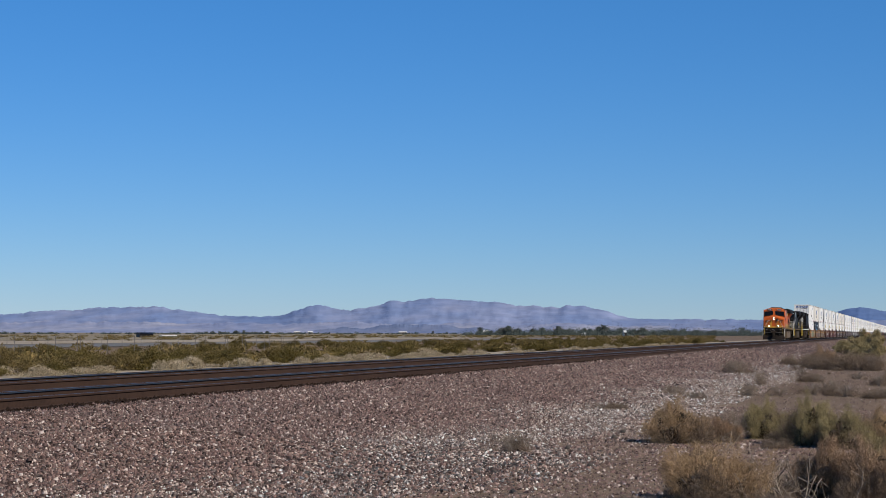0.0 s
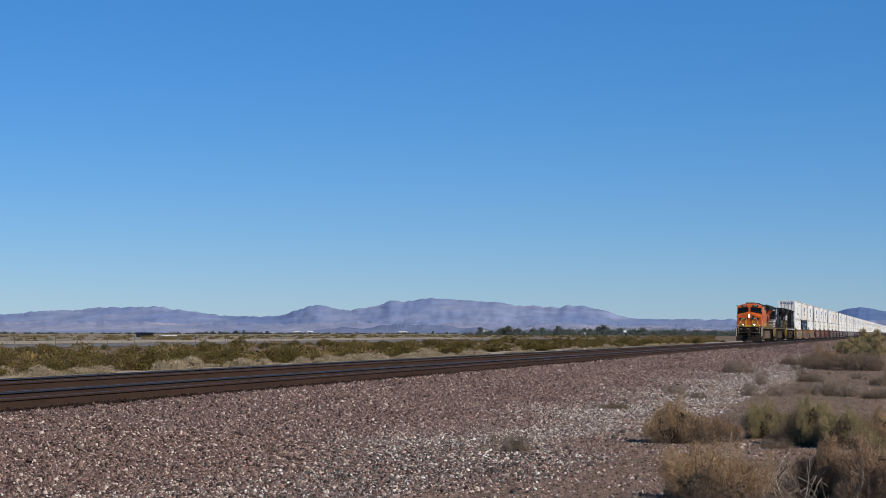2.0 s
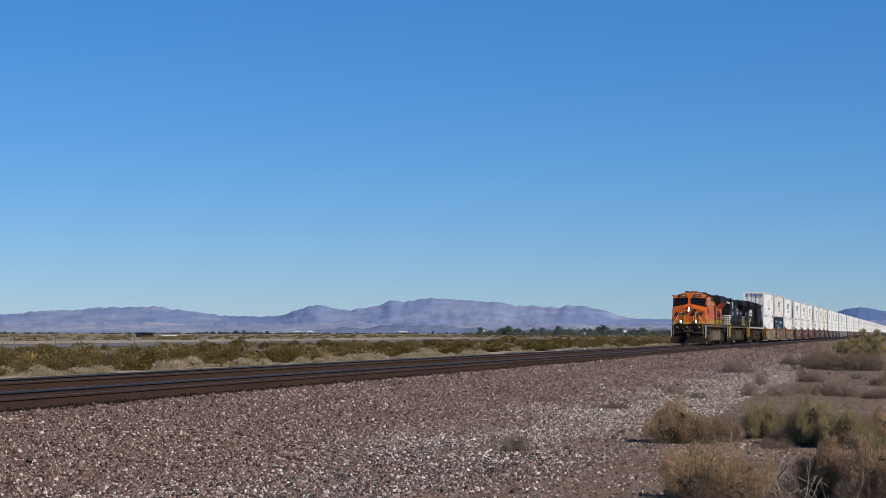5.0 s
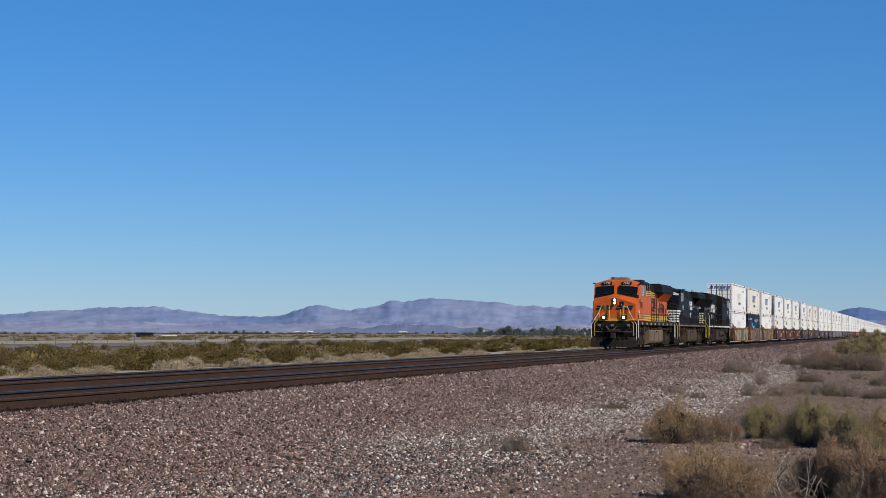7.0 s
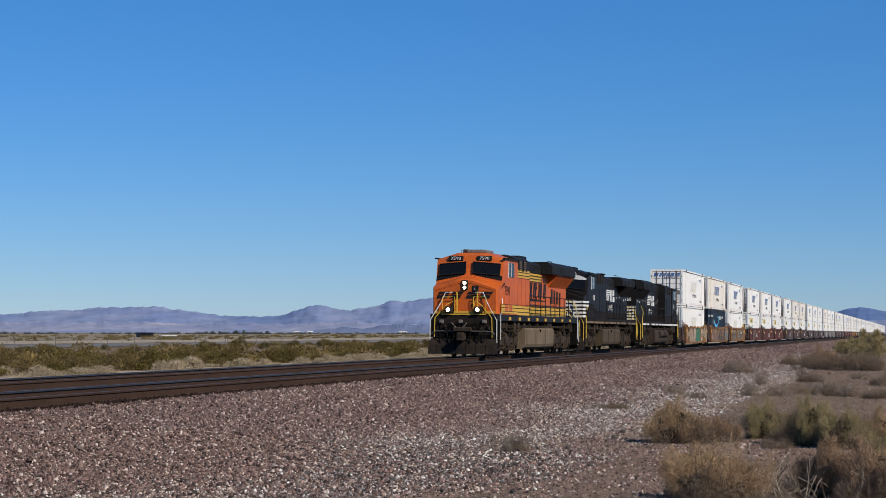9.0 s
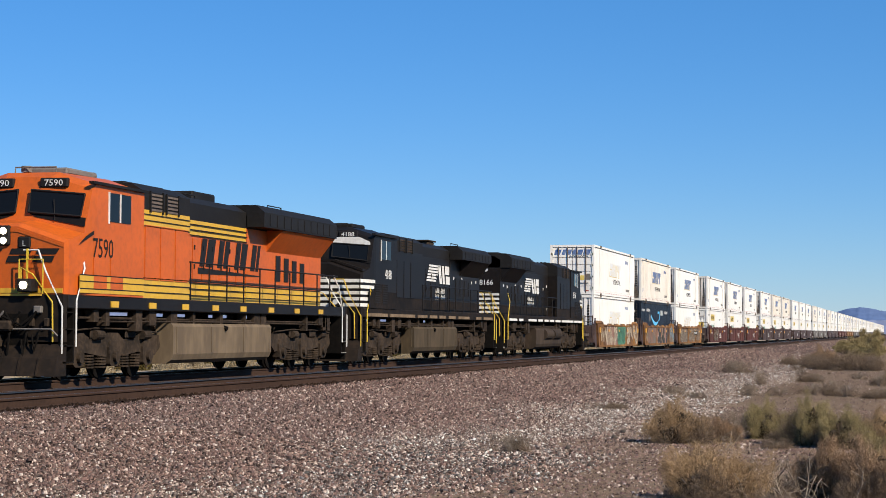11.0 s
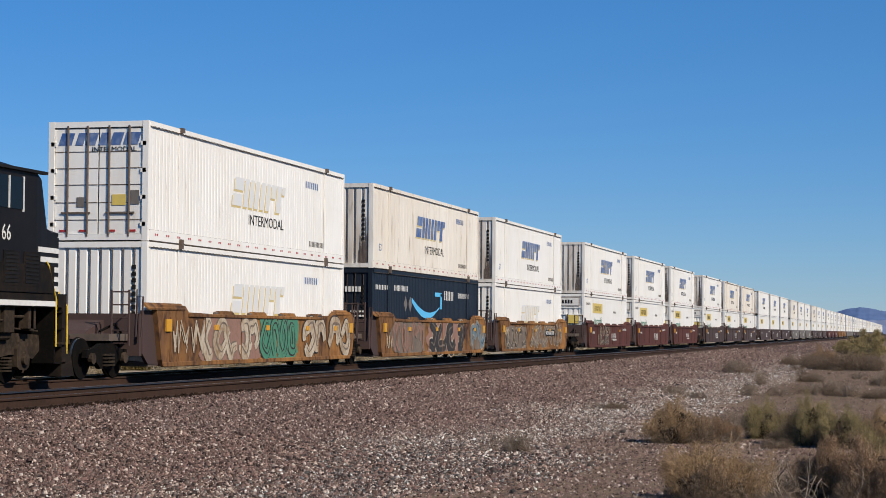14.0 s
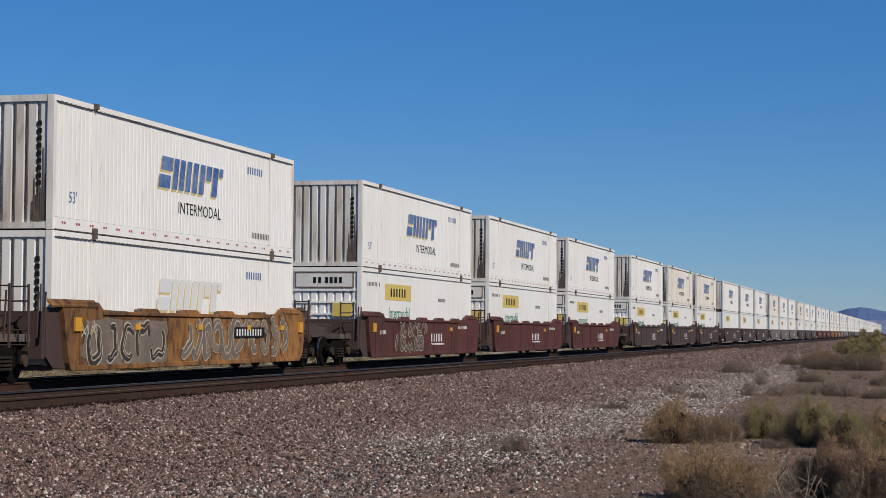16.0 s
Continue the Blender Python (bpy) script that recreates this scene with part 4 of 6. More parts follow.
def container(kind, label, paint, ends, door_first=False, far=False):
    e = tagged(new("shipping_container"), label, "shipping container", "containers on the train")
    L, H, W = CL, CH, CW
    smooth_side = kind == "label"
    for s in (-1, 1):
        v, f = ribbed(30 if smooth_side else 72, L - 0.24, 0.002 if smooth_side else 0.006, 0.27, H - 0.12, lambda a, o, z, s=s: (0.12 + a, s * (W - 0.02 + o), z), 0.62)
        link_mesh("side_panel", v, f if s < 0 else [q[::-1] for q in f], paint, e)
        rail = boxes("top_rail", paint, e, [(0.1, L - 0.1, s * W - 0.03, s * W + 0.03, H - 0.12, H)] if s < 0 else [(0.1, L - 0.1, s * W - 0.03, s * W + 0.03, H - 0.12, H)])
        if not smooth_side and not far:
            # A row of dark dashes along the lower edge of the top rail.
            boxes("rail_dash", SEAM, rail, [(0.3 + 0.222 * k, 0.40 + 0.222 * k, s * W - 0.034, s * W + 0.034, H - 0.128, H - 0.108) for k in range(70)])
        low = boxes("bottom_rail", paint, e, [(0.1, L - 0.1, s * W - 0.03, s * W + 0.012, 0.02, 0.27)])
        if far:
            continue
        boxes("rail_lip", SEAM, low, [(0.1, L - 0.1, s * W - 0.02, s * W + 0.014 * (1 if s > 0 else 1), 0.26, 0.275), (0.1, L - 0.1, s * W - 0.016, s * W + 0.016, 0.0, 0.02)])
        marks = bmesh.new()
        for k in range(22):
            x = 0.4 + k * 0.72
            for d in (0, 0.12):
                box(marks, x + d, x + d + 0.07, s * W - 0.035, s * W + 0.016, 0.14, 0.19)
        part("reflective_tape", marks, RED, low, "small red reflective marks")
        boxes("forty_foot_post", paint, e, [(x, x + 0.10, s * W - 0.012, s * W + 0.012, 0.02, H + 0.02) for x in (1.98, 14.02)])
        boxes("lifting_casting", SEAM, e, [(x - 0.03, x + 0.14, s * W - 0.08 * (s < 0) * 1 - 0.02, s * W + 0.02, z, z + 0.12) for x in (1.98, 14.02) for z in (H - 0.1, 0.0)])
    roof = boxes("roof", paint, e, [(0.1, L - 0.1, -W + 0.04, W - 0.04, H - 0.06, H - 0.03)])
    boxes("floor_frame", SEAM, e, [(0.1, L - 0.1, -W + 0.06, W - 0.06, 0.02, 0.15)])
    posts = [(x, x + 0.14, y, y + 0.15, 0.0, H + 0.005) for x in (0.0, L - 0.14) for y in (-W - 0.005, W - 0.145)]
    if far:
        bm = bmesh.new()
        for p in posts:
            box(bm, *p)
        tagged(part("corner_frame", bm, ends, e), kind="stuff")
    else:
        boxes("corner_post", ends, e, posts)
    if not far:
        boxes("end_rail", ends, e, [(x, x + 0.12, -W + 0.15, W - 0.15, z0, z1) for x in (0.01, L - 0.13) for z0, z1 in ((0.02, 0.16), (H - 0.14, H))])
    # ends: doors at one, a corrugated wall at the other
    for back, door in ((0, door_first), (1, not door_first)):
        def at(a):
            return L - a if back else a
        def sp(a, b):
            return (min(at(a), at(b)), max(at(a), at(b)))
        if door:
            if far:
                boxes("door", ends, e, [(*sp(0.04, 0.09), -1.14, -0.02, 0.17, H - 0.15), (*sp(0.04, 0.09), 0.02, 1.14, 0.17, H - 0.15)])
                continue
            for k in (-1, 1):
                y0, y1 = (min(k * 0.02, k * 1.14), max(k * 0.02, k * 1.14))
                d = boxes("door", ends, e, [(*sp(0.04, 0.09), y0, y1, 0.17, H - 0.15)])
                boxes("door_panel_edge", SEAM, d, [(*sp(0.03, 0.045), y0, y1, z, z + 0.018) for z in (0.5, 0.92, 1.35, 1.75, 2.15, H - 0.17)])
                for q in (0.28, 0.8):
                    pipe("lock_rod", [(at(0.02), k * q, 0.1), (at(0.02), k * q, H - 0.1)], 0.03, SEAM, d)
                boxes("lock_handle", SEAM, d, [(*sp(0.0, 0.03), min(k * 0.2, k * 0.95), max(k * 0.2, k * 0.95), 0.66, 0.70)])
                boxes("hinge", ends, d, [(*sp(0.0, 0.06), min(k * 1.1, k * 1.24), max(k * 1.1, k * 1.24), z, z + 0.1) for z in (0.35, 1.0, 1.65, 2.3)])
            boxes("door_placard", LABEL, e, [(*sp(0.025, 0.04), -0.72, -0.36, 0.86, 1.12)], "small yellow placard")
            boxes("door_placard", STEEL_GREY, e, [(*sp(0.025, 0.04), -1.06, -0.84, 0.88, 1.22), (*sp(0.025, 0.04), 0.36, 0.56, 0.82, 1.06)])
            boxes("door_reflector", RED, e, [(*sp(0.02, 0.04), y, y + 0.18, 0.22, 0.27) for y in (-0.98, -0.45, 0.3, 0.82)])
            if door_first:
                for a, b in ((1.06, 0.72), (0.62, 0.42), (0.36, 0.10), (0.02, -0.2), (-0.28, -0.56), (-0.62, -1.0)):
                    shape("door_emblem", [(a, 2.32), (b, 2.32), (b - 0.1, 2.62), (a - 0.1, 2.62)], "x", at(0.03), at(0.038), BLUE, e, "blue emblem bar on the doors")
                lettering("INTERMODAL", 0.17, INK, e, pose(at(0.028), -0.4, 2.16, 90, 0, -90 if not back else 90), "small black lettering on the doors", 1.1)
        else:
            v, f = ribbed(8, 2 * W - 0.28, 0.05, 0.16, H - 0.14, lambda a, o, z: (at(0.05 - o), (-W + 0.14 + a), z), 0.6)
            link_mesh("end_wall", v, f, paint if smooth_side else ends, e, "" if smooth_side else "streaked corrugated end wall")
            if far:
                continue
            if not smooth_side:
                # One thin dark strip beside each groove of the end wall.
                boxes("end_groove_strip", SEAM, e, [(*sp(0.035, 0.06), -W + 0.14 + (2 * W - 0.28) * (k + 0.645) / 8, -W + 0.14 + (2 * W - 0.28) * (k + 0.68) / 8, 0.2, H - 0.18) for k in range(8)])
                if back == 0:
                    streak = bmesh.new()
                    for q in range(7):
                        a, z1 = -1.12 + 0.05 * q, (1.2, 1.75, 0.9, 1.45, 0.75, 1.1, 0.6)[q]
                        prism(streak, [(a, 0.18), (a + 0.045, 0.18), (a + 0.03, z1), (a + 0.015, z1)], "x", at(0.034), at(0.046))
                    part("rust_streak", streak, SEAM, e, "brown rust streaks down the end wall")
                    for q in range(9):
                        boxes("end_code", INK, e, [(*sp(0.03, 0.048), -1.0, -0.9, 0.95 + 0.16 * q, 1.05 + 0.16 * q)])
            elif back == 0:
                sign = boxes("end_sign", SEAM, e, [(*sp(0.0, 0.05), -1.02, 1.02, 2.2, 2.72)])
                boxes("sign_face", MARK, sign, [(*sp(-0.01, 0.03), -0.98, 0.98, 2.24, 2.68)], "white name board with dark bars")
                boxes("sign_bars", INK, sign, [(*sp(-0.02, 0.02), y, y + 0.1, 2.36, 2.56) for y in (-0.62, -0.46, -0.3, -0.14, 0.1, 0.28)])
                boxes("end_beam", paint, e, [(*sp(0.0, 0.06), -1.1, 1.1, z, z + 0.07) for z in (0.5, 0.9, 1.3, 1.7, 2.1)])
                boxes("end_label", LABEL, e, [(*sp(-0.02, 0.05), -0.95, -0.3, 1.25, 1.7)])
    # markings on the sides
    for s in (-1,) if far else (-1, 1):
        y, lift = s * (W + 0.002), s * 0.004
        y0 = s * (W - 0.021)
        def put(name, mat, build, lab=""):
            bm = bmesh.new()
            build(bm)
            ob = part(name, bm, mat, e, lab)
            return tagged(ob, kind="stuff") if name in ("side_code", "side_small_print") else ob
        if kind in ("striped", "faded"):
            mat = BLUE if kind == "striped" else FADED
            lo_z = 1.35 if kind == "striped" else 1.25
            put("side_emblem_shade", GOLD, lambda bm: swoosh_word(bm, 5.78, lo_z - 0.06, 4.3, 0.78, y0, lift), "worn gold edge of the side emblem")
            put("side_emblem", mat, lambda bm: swoosh_word(bm, 5.85, lo_z, 4.3, 0.78, y0 + lift, lift), "slanted blue emblem bars on the side" if kind == "striped" else "washed-out emblem bars on the side")
            if kind == "striped" or door_first:
                lettering("INTERMODAL", 0.42, INK, e, on_side(8.65, y0 + lift, 0.78), "black lettering under the emblem", 1.15)
            if kind == "striped" and not far:
                lettering("53'", 0.36, BLUE, e, on_side(1.05, y0 + lift, 0.62), "blue length figure near the corner", 1.0)
            if far:
                continue
            put("side_code", BLUE, lambda bm: bars(bm, 12.2, 2.18, 1.3, 0.2, 7, y0 + lift, lift))
            put("side_small_print", STEEL_GREY, lambda bm: bars(bm, 12.6, 0.42, 1.6, 0.16, 12, y0 + lift, lift))
        elif kind == "label":
            lb = put("side_label", LABEL, lambda bm: slabs(bm, [slant(3.0, 1.85, 6.5, 2.42, 0)], y0 + s * 0.004, lift), "yellow name label with dark bars")
            bm = bmesh.new()
            bars(bm, 3.7, 1.97, 2.2, 0.3, 6, y0 + s * 0.009, lift)
            part("label_bars", bm, INK, lb)
            if far:
                continue
            lettering("Intermodal", 0.62, GREEN, e, on_side(4.9, y0 + s * 0.006, 1.2), "green lettering under the label", 1.05)
            put("side_code", STEEL_GREY, lambda bm: bars(bm, 0.8, 2.3, 1.6, 0.13, 9, y0 + s * 0.006, lift))
            put("side_code", STEEL_GREY, lambda bm: bars(bm, 10.6, 1.9, 1.2, 0.13, 7, y0 + s * 0.006, lift))
        else:
            def smile(bm):
                n = 18
                for k in range(n):
                    def pt(i):
                        u = i / n
                        x = 5.3 + 4.2 * u
                        z = 2.02 - 0.66 * math.sin(math.pi * (0.04 + 0.80 * u)) ** 0.9
                        return x, z, 0.03 + 0.10 * math.sin(math.pi * min(1, u + 0.12)) ** 0.7
                    (xa, za, ta), (xb, zb, tb) = pt(k), pt(k + 1)
                    slabs(bm, [[(xa, za - ta), (xb, zb - tb), (xb, zb + tb), (xa, za + ta)]], y0, lift)
                slabs(bm, [slant(8.75, 2.10, 9.85, 2.26, 0.05), slant(9.62, 1.62, 9.86, 2.22, 0.02)], y0 + lift, lift)
            put("side_emblem", SKYBLUE, smile, "light blue curved arrow on the side")
            put("side_mark", MARK, lambda bm: (bars(bm, 10.3, 1.98, 1.6, 0.36, 6, y0, lift)), "white word bars on the side")
            put("side_mark", MARK, lambda bm: (bars(bm, 2.9, 2.2, 1.9, 0.2, 11, y0, lift), bars(bm, 12.6, 2.1, 1.9, 0.2, 11, y0, lift), bars(bm, 0.5, 2.2, 1.8, 0.16, 9, y0, lift)))
            put("side_diamond", STEEL_GREY, lambda bm: slabs(bm, [[(4.2, 1.75), (4.45, 1.45), (4.7, 1.75), (4.45, 2.05)], [(4.85, 1.75), (5.1, 1.45), (5.35, 1.75), (5.1, 2.05)]], y0, lift))
    if kind == "navy":
        boxes("end_code", MARK, e, [(-0.004, 0.03, y, y + 0.07, 2.1, 2.28) for y in (0.72, 0.6, 0.48, 0.36, -0.4, -0.52, -0.64, -0.76, -0.88)])
        boxes("end_code", MARK, e, [(-0.004, 0.03, -1.0 + 0.1 * k, -0.93 + 0.1 * k, z, z + 0.06) for k in range(5) for z in (1.1, 1.25, 1.4)])
    return e


# ---- train: well cars ----
def car_truck(parent, cx, far=False):
    bm = bmesh.new()
    box(bm, cx - 0.3, cx + 0.3, -1.0, 1.0, 0.38, 0.72)
    t = part("truck", bm, GREASE, parent, "greasy two-axle truck")
    for s in (-1, 1):
        bm = bmesh.new()
        prism(bm, [(cx - 1.15, 0.48), (cx - 1.1, 0.66), (cx - 0.7, 0.68), (cx - 0.35, 0.80), (cx + 0.35, 0.80), (cx + 0.7, 0.68), (cx + 1.1, 0.66), (cx + 1.15, 0.48), (cx + 0.7, 0.44), (cx + 0.35, 0.22), (cx - 0.35, 0.22), (cx - 0.7, 0.44)], "y", s * 0.94, s * 1.06)
        part("side_frame", bm, GREASE, t)
        if far:
            continue
        bm = bmesh.new()
        for x in (-0.18, 0.0, 0.18):
            for q in range(4):
                disc(bm, (cx + x, s * 1.08, 0.30 + 0.08 * q), "z", 0.085, 0.045, 10)
        part("spring_nest", bm, RUNNING, t)
        for k in (-1, 1):
            bm = bmesh.new()
            disc(bm, (cx + k * 0.89, s * 1.08, 0.46), "y", 0.13, 0.1, 12)
            part("axle_box", bm, RUNNING, t)
    for k in (-1, 1):
        wheelset(t, cx + k * 0.89, 0.46, not far)


def smooth_line(pts, steps=6):
    """A soft curve through the points."""
    out, n = [], len(pts)
    for k in range(n - 1):
        p0, p1, p2, p3 = (Vector(pts[max(0, min(n - 1, k + o))]) for o in (-1, 0, 1, 2))
        for q in range(steps):
            u = q / steps
            out.append(0.5 * (2 * p1 + (p2 - p0) * u + (2 * p0 - 5 * p1 + 4 * p2 - p3) * u * u + (3 * p1 - p0 - 3 * p2 + p3) * u ** 3))
    return out + [Vector(pts[-1])]


def ribbon(bm, line, half, y, taper=0.5):
    """A sprayed stroke along a soft curve, pointed towards its ends."""
    rows, n = [], len(line)
    for k, p in enumerate(line):
        d = line[min(k + 1, n - 1)] - line[max(k - 1, 0)]
        if d.length < 1e-5:
            d = Vector((1, 0))
        o = Vector((-d.y, d.x)).normalized() * half * (taper + (1 - taper) * math.sin(math.pi * (k + 0.5) / n))
        rise = y - 0.00016 * k
        rows.append((bm.verts.new((p.x - o.x, rise, p.y - o.y)), bm.verts.new((p.x + o.x, rise, p.y + o.y))))
    for a, b in zip(rows, rows[1:]):
        bm.faces.new((a[0], b[0], b[1], a[1]))


def cloud(bm, rng, x0, x1, z0, z1, y):
    """The soft blot of undercoat behind sprayed letters."""
    m, pts = 26, []
    for q in range(m):
        a = 2 * math.pi * q / m
        k = rng.uniform(0.86, 1.04)
        px, pz = max(-1, min(1, 1.25 * math.cos(a))) * k, max(-1, min(1, 1.3 * math.sin(a))) * k
        pts.append(bm.verts.new(((x0 + x1) / 2 + px * (x1 - x0) / 2, y, (z0 + z1) / 2 + pz * (z1 - z0) / 2)))
    bm.faces.new(pts)


def glyphs(parent, seed, x0, x1, z0, z1, fill, edge, n, label, y=-1.512, under=None, bold=0.30, shine=None):
    """Sprayed shapes like swollen letters: curved strokes with an outline and thin inner lines, none a real letter."""
    rng = random.Random(seed)
    outer, inner, thin = bmesh.new(), bmesh.new(), bmesh.new()
    if under:
        bm = bmesh.new()
        cloud(bm, rng, x0 - 0.25, x1 + 0.25, z0 - 0.06, z1 + 0.04, y - 0.0005)
        part("graffiti_undercoat", bm, under, parent)
    w = (x1 - x0) / n
    for k in range(n):
        a, h, lean = x0 + k * w, z1 - z0, rng.uniform(-0.12, 0.22) * w
        forms = []
        for _ in range(2):
            turn, spin, start = rng.uniform(3.2, 6.4), rng.choice((-1, 1)), rng.uniform(0, 6.28)
            forms.append([(0.5 + rng.uniform(0.26, 0.52) * math.cos(start + spin * turn * q / 6), 0.5 + rng.uniform(0.34, 0.56) * math.sin(start + spin * turn * q / 6)) for q in range(7)])
        for f in rng.sample(forms, 2 if bold < 0.2 else 1):
            pts = [(a + (px + rng.uniform(-0.09, 0.09)) * w + lean * pz, z0 + 0.1 * h + (pz + rng.uniform(-0.06, 0.06)) * 0.8 * h) for px, pz in f]
            line = smooth_line(pts)
            half = bold * min(w, h) * rng.uniform(0.42, 0.6)
            ribbon(outer, line, half + 0.048, y - 0.002 - 0.00002 * k, 0.6)
            ribbon(inner, line, half, y - 0.010 - 0.00002 * k, 0.55)
            ribbon(thin, [p + Vector((0.25 * half, 0.2 * half)) for p in line[2:-3]], 0.12 * half + 0.006, y - 0.018 - 0.00002 * k, 0.2)
    tagged(part("graffiti_outline", outer, edge, parent, label), label, kind="stuff")
    tagged(part("graffiti_fill", inner, fill, parent, label), label, kind="stuff")
    tagged(part("graffiti_stroke", thin, shine or edge, parent), kind="stuff")


def scrawl(parent, seed, x0, x1, z0, z1, mat, n, label, y=-1.52, r=0.022):
    """Thin sprayed loops and zigzags."""
    rng = random.Random(seed)
    bm = bmesh.new()
    w = (x1 - x0) / n
    for k in range(n):
        x = x0 + k * w
        last = (x + rng.uniform(0, w), rng.uniform(z0, z1))
        for q in range(6):
            nxt = (x + rng.uniform(-0.1, 1.1) * w, z0 + (z1 - z0) * ((q % 2) * 0.65 + rng.uniform(0, 0.35)))
            d = Vector((nxt[0] - last[0], nxt[1] - last[1]))
            if d.length > 0.05:
                o = Vector((-d.y, d.x)).normalized() * r * rng.uniform(0.7, 1.5)
                prism(bm, [(last[0] - o.x, last[1] - o.y), (nxt[0] - o.x, nxt[1] - o.y), (nxt[0] + o.x, nxt[1] + o.y), (last[0] + o.x, last[1] + o.y)], "y", y, y - 0.0015 - 0.0004 * q)
            last = nxt
    return part("graffiti_scrawl", bm, mat, parent, label)


def well_car(paint, label, first=False, last=False, far=False):
    e = tagged(new("well_car"), label, "well car", "well cars of the train")
    for s in (-1, 1):
        prof = [(-0.3, 0.8), (-0.3, 1.55), (16.5, 1.55), (16.6, 0.8), (16.2, 0.24), (0.3, 0.24)] if far else [(0.2, 1.5), (0.18, 1.6), (0.25, 1.72), (2.0, 1.72), (2.25, 1.56), (3.6, 1.54), (3.7, 1.52), (12.9, 1.52), (13.1, 1.56), (14.4, 1.58), (14.65, 1.72), (16.2, 1.72), (16.5, 1.62), (16.7, 1.5), (16.66, 0.9), (16.5, 0.4), (16.2, 0.24), (0.6, 0.24), (0.5, 0.4)]
        if not far:
            shape("end_panel", [(-0.4, 0.55), (-0.4, 1.58), (0.3, 1.58), (0.62, 0.27), (-0.05, 0.3)], "y", s * 1.30, s * 1.38, RUST_DARK, e, "dark recessed end panel")
        side = shape("side_sill", prof, "y", s * 1.36, s * 1.50, paint, e)
        boxes("top_chord", paint, side, [(2.2, 13.2, s * 1.5 - 0.05, s * 1.5 + 0.05, 1.44, 1.53)], bevel=0.015)
        boxes("bottom_chord", paint, side, [(0.62, 16.2, s * 1.48 - 0.05, s * 1.48 + 0.05, 0.22, 0.34)], bevel=0.015)
        if far:
            continue
        for x in (4.3, 6.9, 9.5, 12.1):
            shape("guide_flap", [(x, 1.52), (x + 0.14, 1.62), (x + 1.1, 1.62), (x + 1.3, 1.52)], "y", s * 1.38, s * 1.49, paint, side)
            boxes("bracket", SEAM, side, [(x - 0.1, x + 0.06, s * 1.44 - 0.05, s * 1.44 + 0.05, 1.52, 1.60)], bevel=0.02)
        for x0, x1 in ((-0.4, 1.95), (14.7, 16.15)):
            shape("end_cover", [(s * 1.40, 1.70), (s * 1.52, 1.60), (s * 1.53, 1.64), (s * 1.40, 1.77)], "x", x0, x1, paint, side)
        for_orange = paint is RUST_ORANGE
        boxes("reflector", AMBER, e, [(x, x + w_, s * 1.52 - 0.026, s * 1.52 + 0.026, z_, z_ + h_) for x, w_, z_, h_ in ((0.72, 0.32, 1.08, 0.30), (4.0, 0.28, 1.12, 0.14), (8.0, 0.28, 1.12, 0.14), (11.6, 0.28, 1.12, 0.14), (14.4, 0.28, 1.12, 0.14), (16.1, 0.34, 1.06, 0.30))[::1 if for_orange else 3]])
        boxes("rib", paint, side, [(x, x + 0.06, s * 1.505 - 0.02, s * 1.505 + 0.02, 0.36, 1.44) for x in (1.0, 3.3, 6.0, 9.0, 11.9, 14.6)])
    boxes("well_floor", SEAM, e, [(0.0, 16.2, -1.36, 1.36, 0.24, 0.345)])
    for x0, x1, out in ((-0.55, -0.4, -1), (16.6, 16.75, 1)):
        boxes("end_bulkhead", RUST_DARK, e, [(x0, x1, -1.36, 1.36, 0.5, 1.5)])
        b = x0 + out * 1.15
        boxes("end_platform", SEAM, e, [(min(x0, b), max(x0, b), -1.1, 1.1, 0.86, 1.02)])
        shape("end_sill", [(x0, 0.55), (x0, 1.35), (x0 + out * 0.9, 1.1), (x0 + out * 1.2, 0.9), (x0 + out * 0.9, 0.75)], "y", -0.45, 0.45, RUST_DARK, e)
        if far:
            continue
        lad = bmesh.new()
        xl = x0 + out * 0.75
        for y in (-1.42, -0.98):
            tube(lad, [(xl, y, 0.75), (xl, y, 2.05)], 0.03)
        for z in (0.8, 1.1, 1.4, 1.7, 2.0):
            tube(lad, [(xl, -1.42, z), (xl, -0.98, z)], 0.02)
        part("ladder", lad, RUST_DARK, e)
        wheel = bmesh.new()
        disc(wheel, (x0 + out * 0.5, 0.5, 1.62), "x", 0.26, 0.04, 18)
        tube(wheel, [(x0 + out * 0.5, 0.5, 1.0), (x0 + out * 0.5, 0.5, 1.62)], 0.04)
        part("hand_brake", wheel, SEAM, e)
        pipe("grab_iron", [(x0 + out * 0.12, -1.46, 0.95), (x0 + out * 0.12, -1.5, 1.9), (x0 + out * 0.45, -1.5, 1.9), (x0 + out * 0.45, -1.46, 0.95)], 0.024, RUST_DARK, e)
        pipe("brake_line", [(x0, -0.9, 1.04), (x0 + out * 0.5, -0.95, 1.25), (x0 + out * 1.0, -0.8, 1.08)], 0.03, GREASE, e)
    car_truck(e, -1.68, far)
    if last:
        car_truck(e, CL + 1.68, far)
    ends = ([-1] if first else []) + ([1] if last else [])
    for o in ends:
        x0 = -1.6 if o < 0 else CL + 1.6
        x1 = x0 + o * 2.03
        boxes("coupler", RUNNING, e, [(min(x0, x1), max(x0, x1), -0.13, 0.13, 0.75, 1.0)], bevel=0.03)
    return e


# ---- train: put together ----
V, ACC = 22.1486, -0.0687
UNIT, CAR, HEAD = 19.5, 62.35, -2.0
movers = []


def shift(t):
    d = 16.0 - t
    return V * d + ACC * d * d / 2


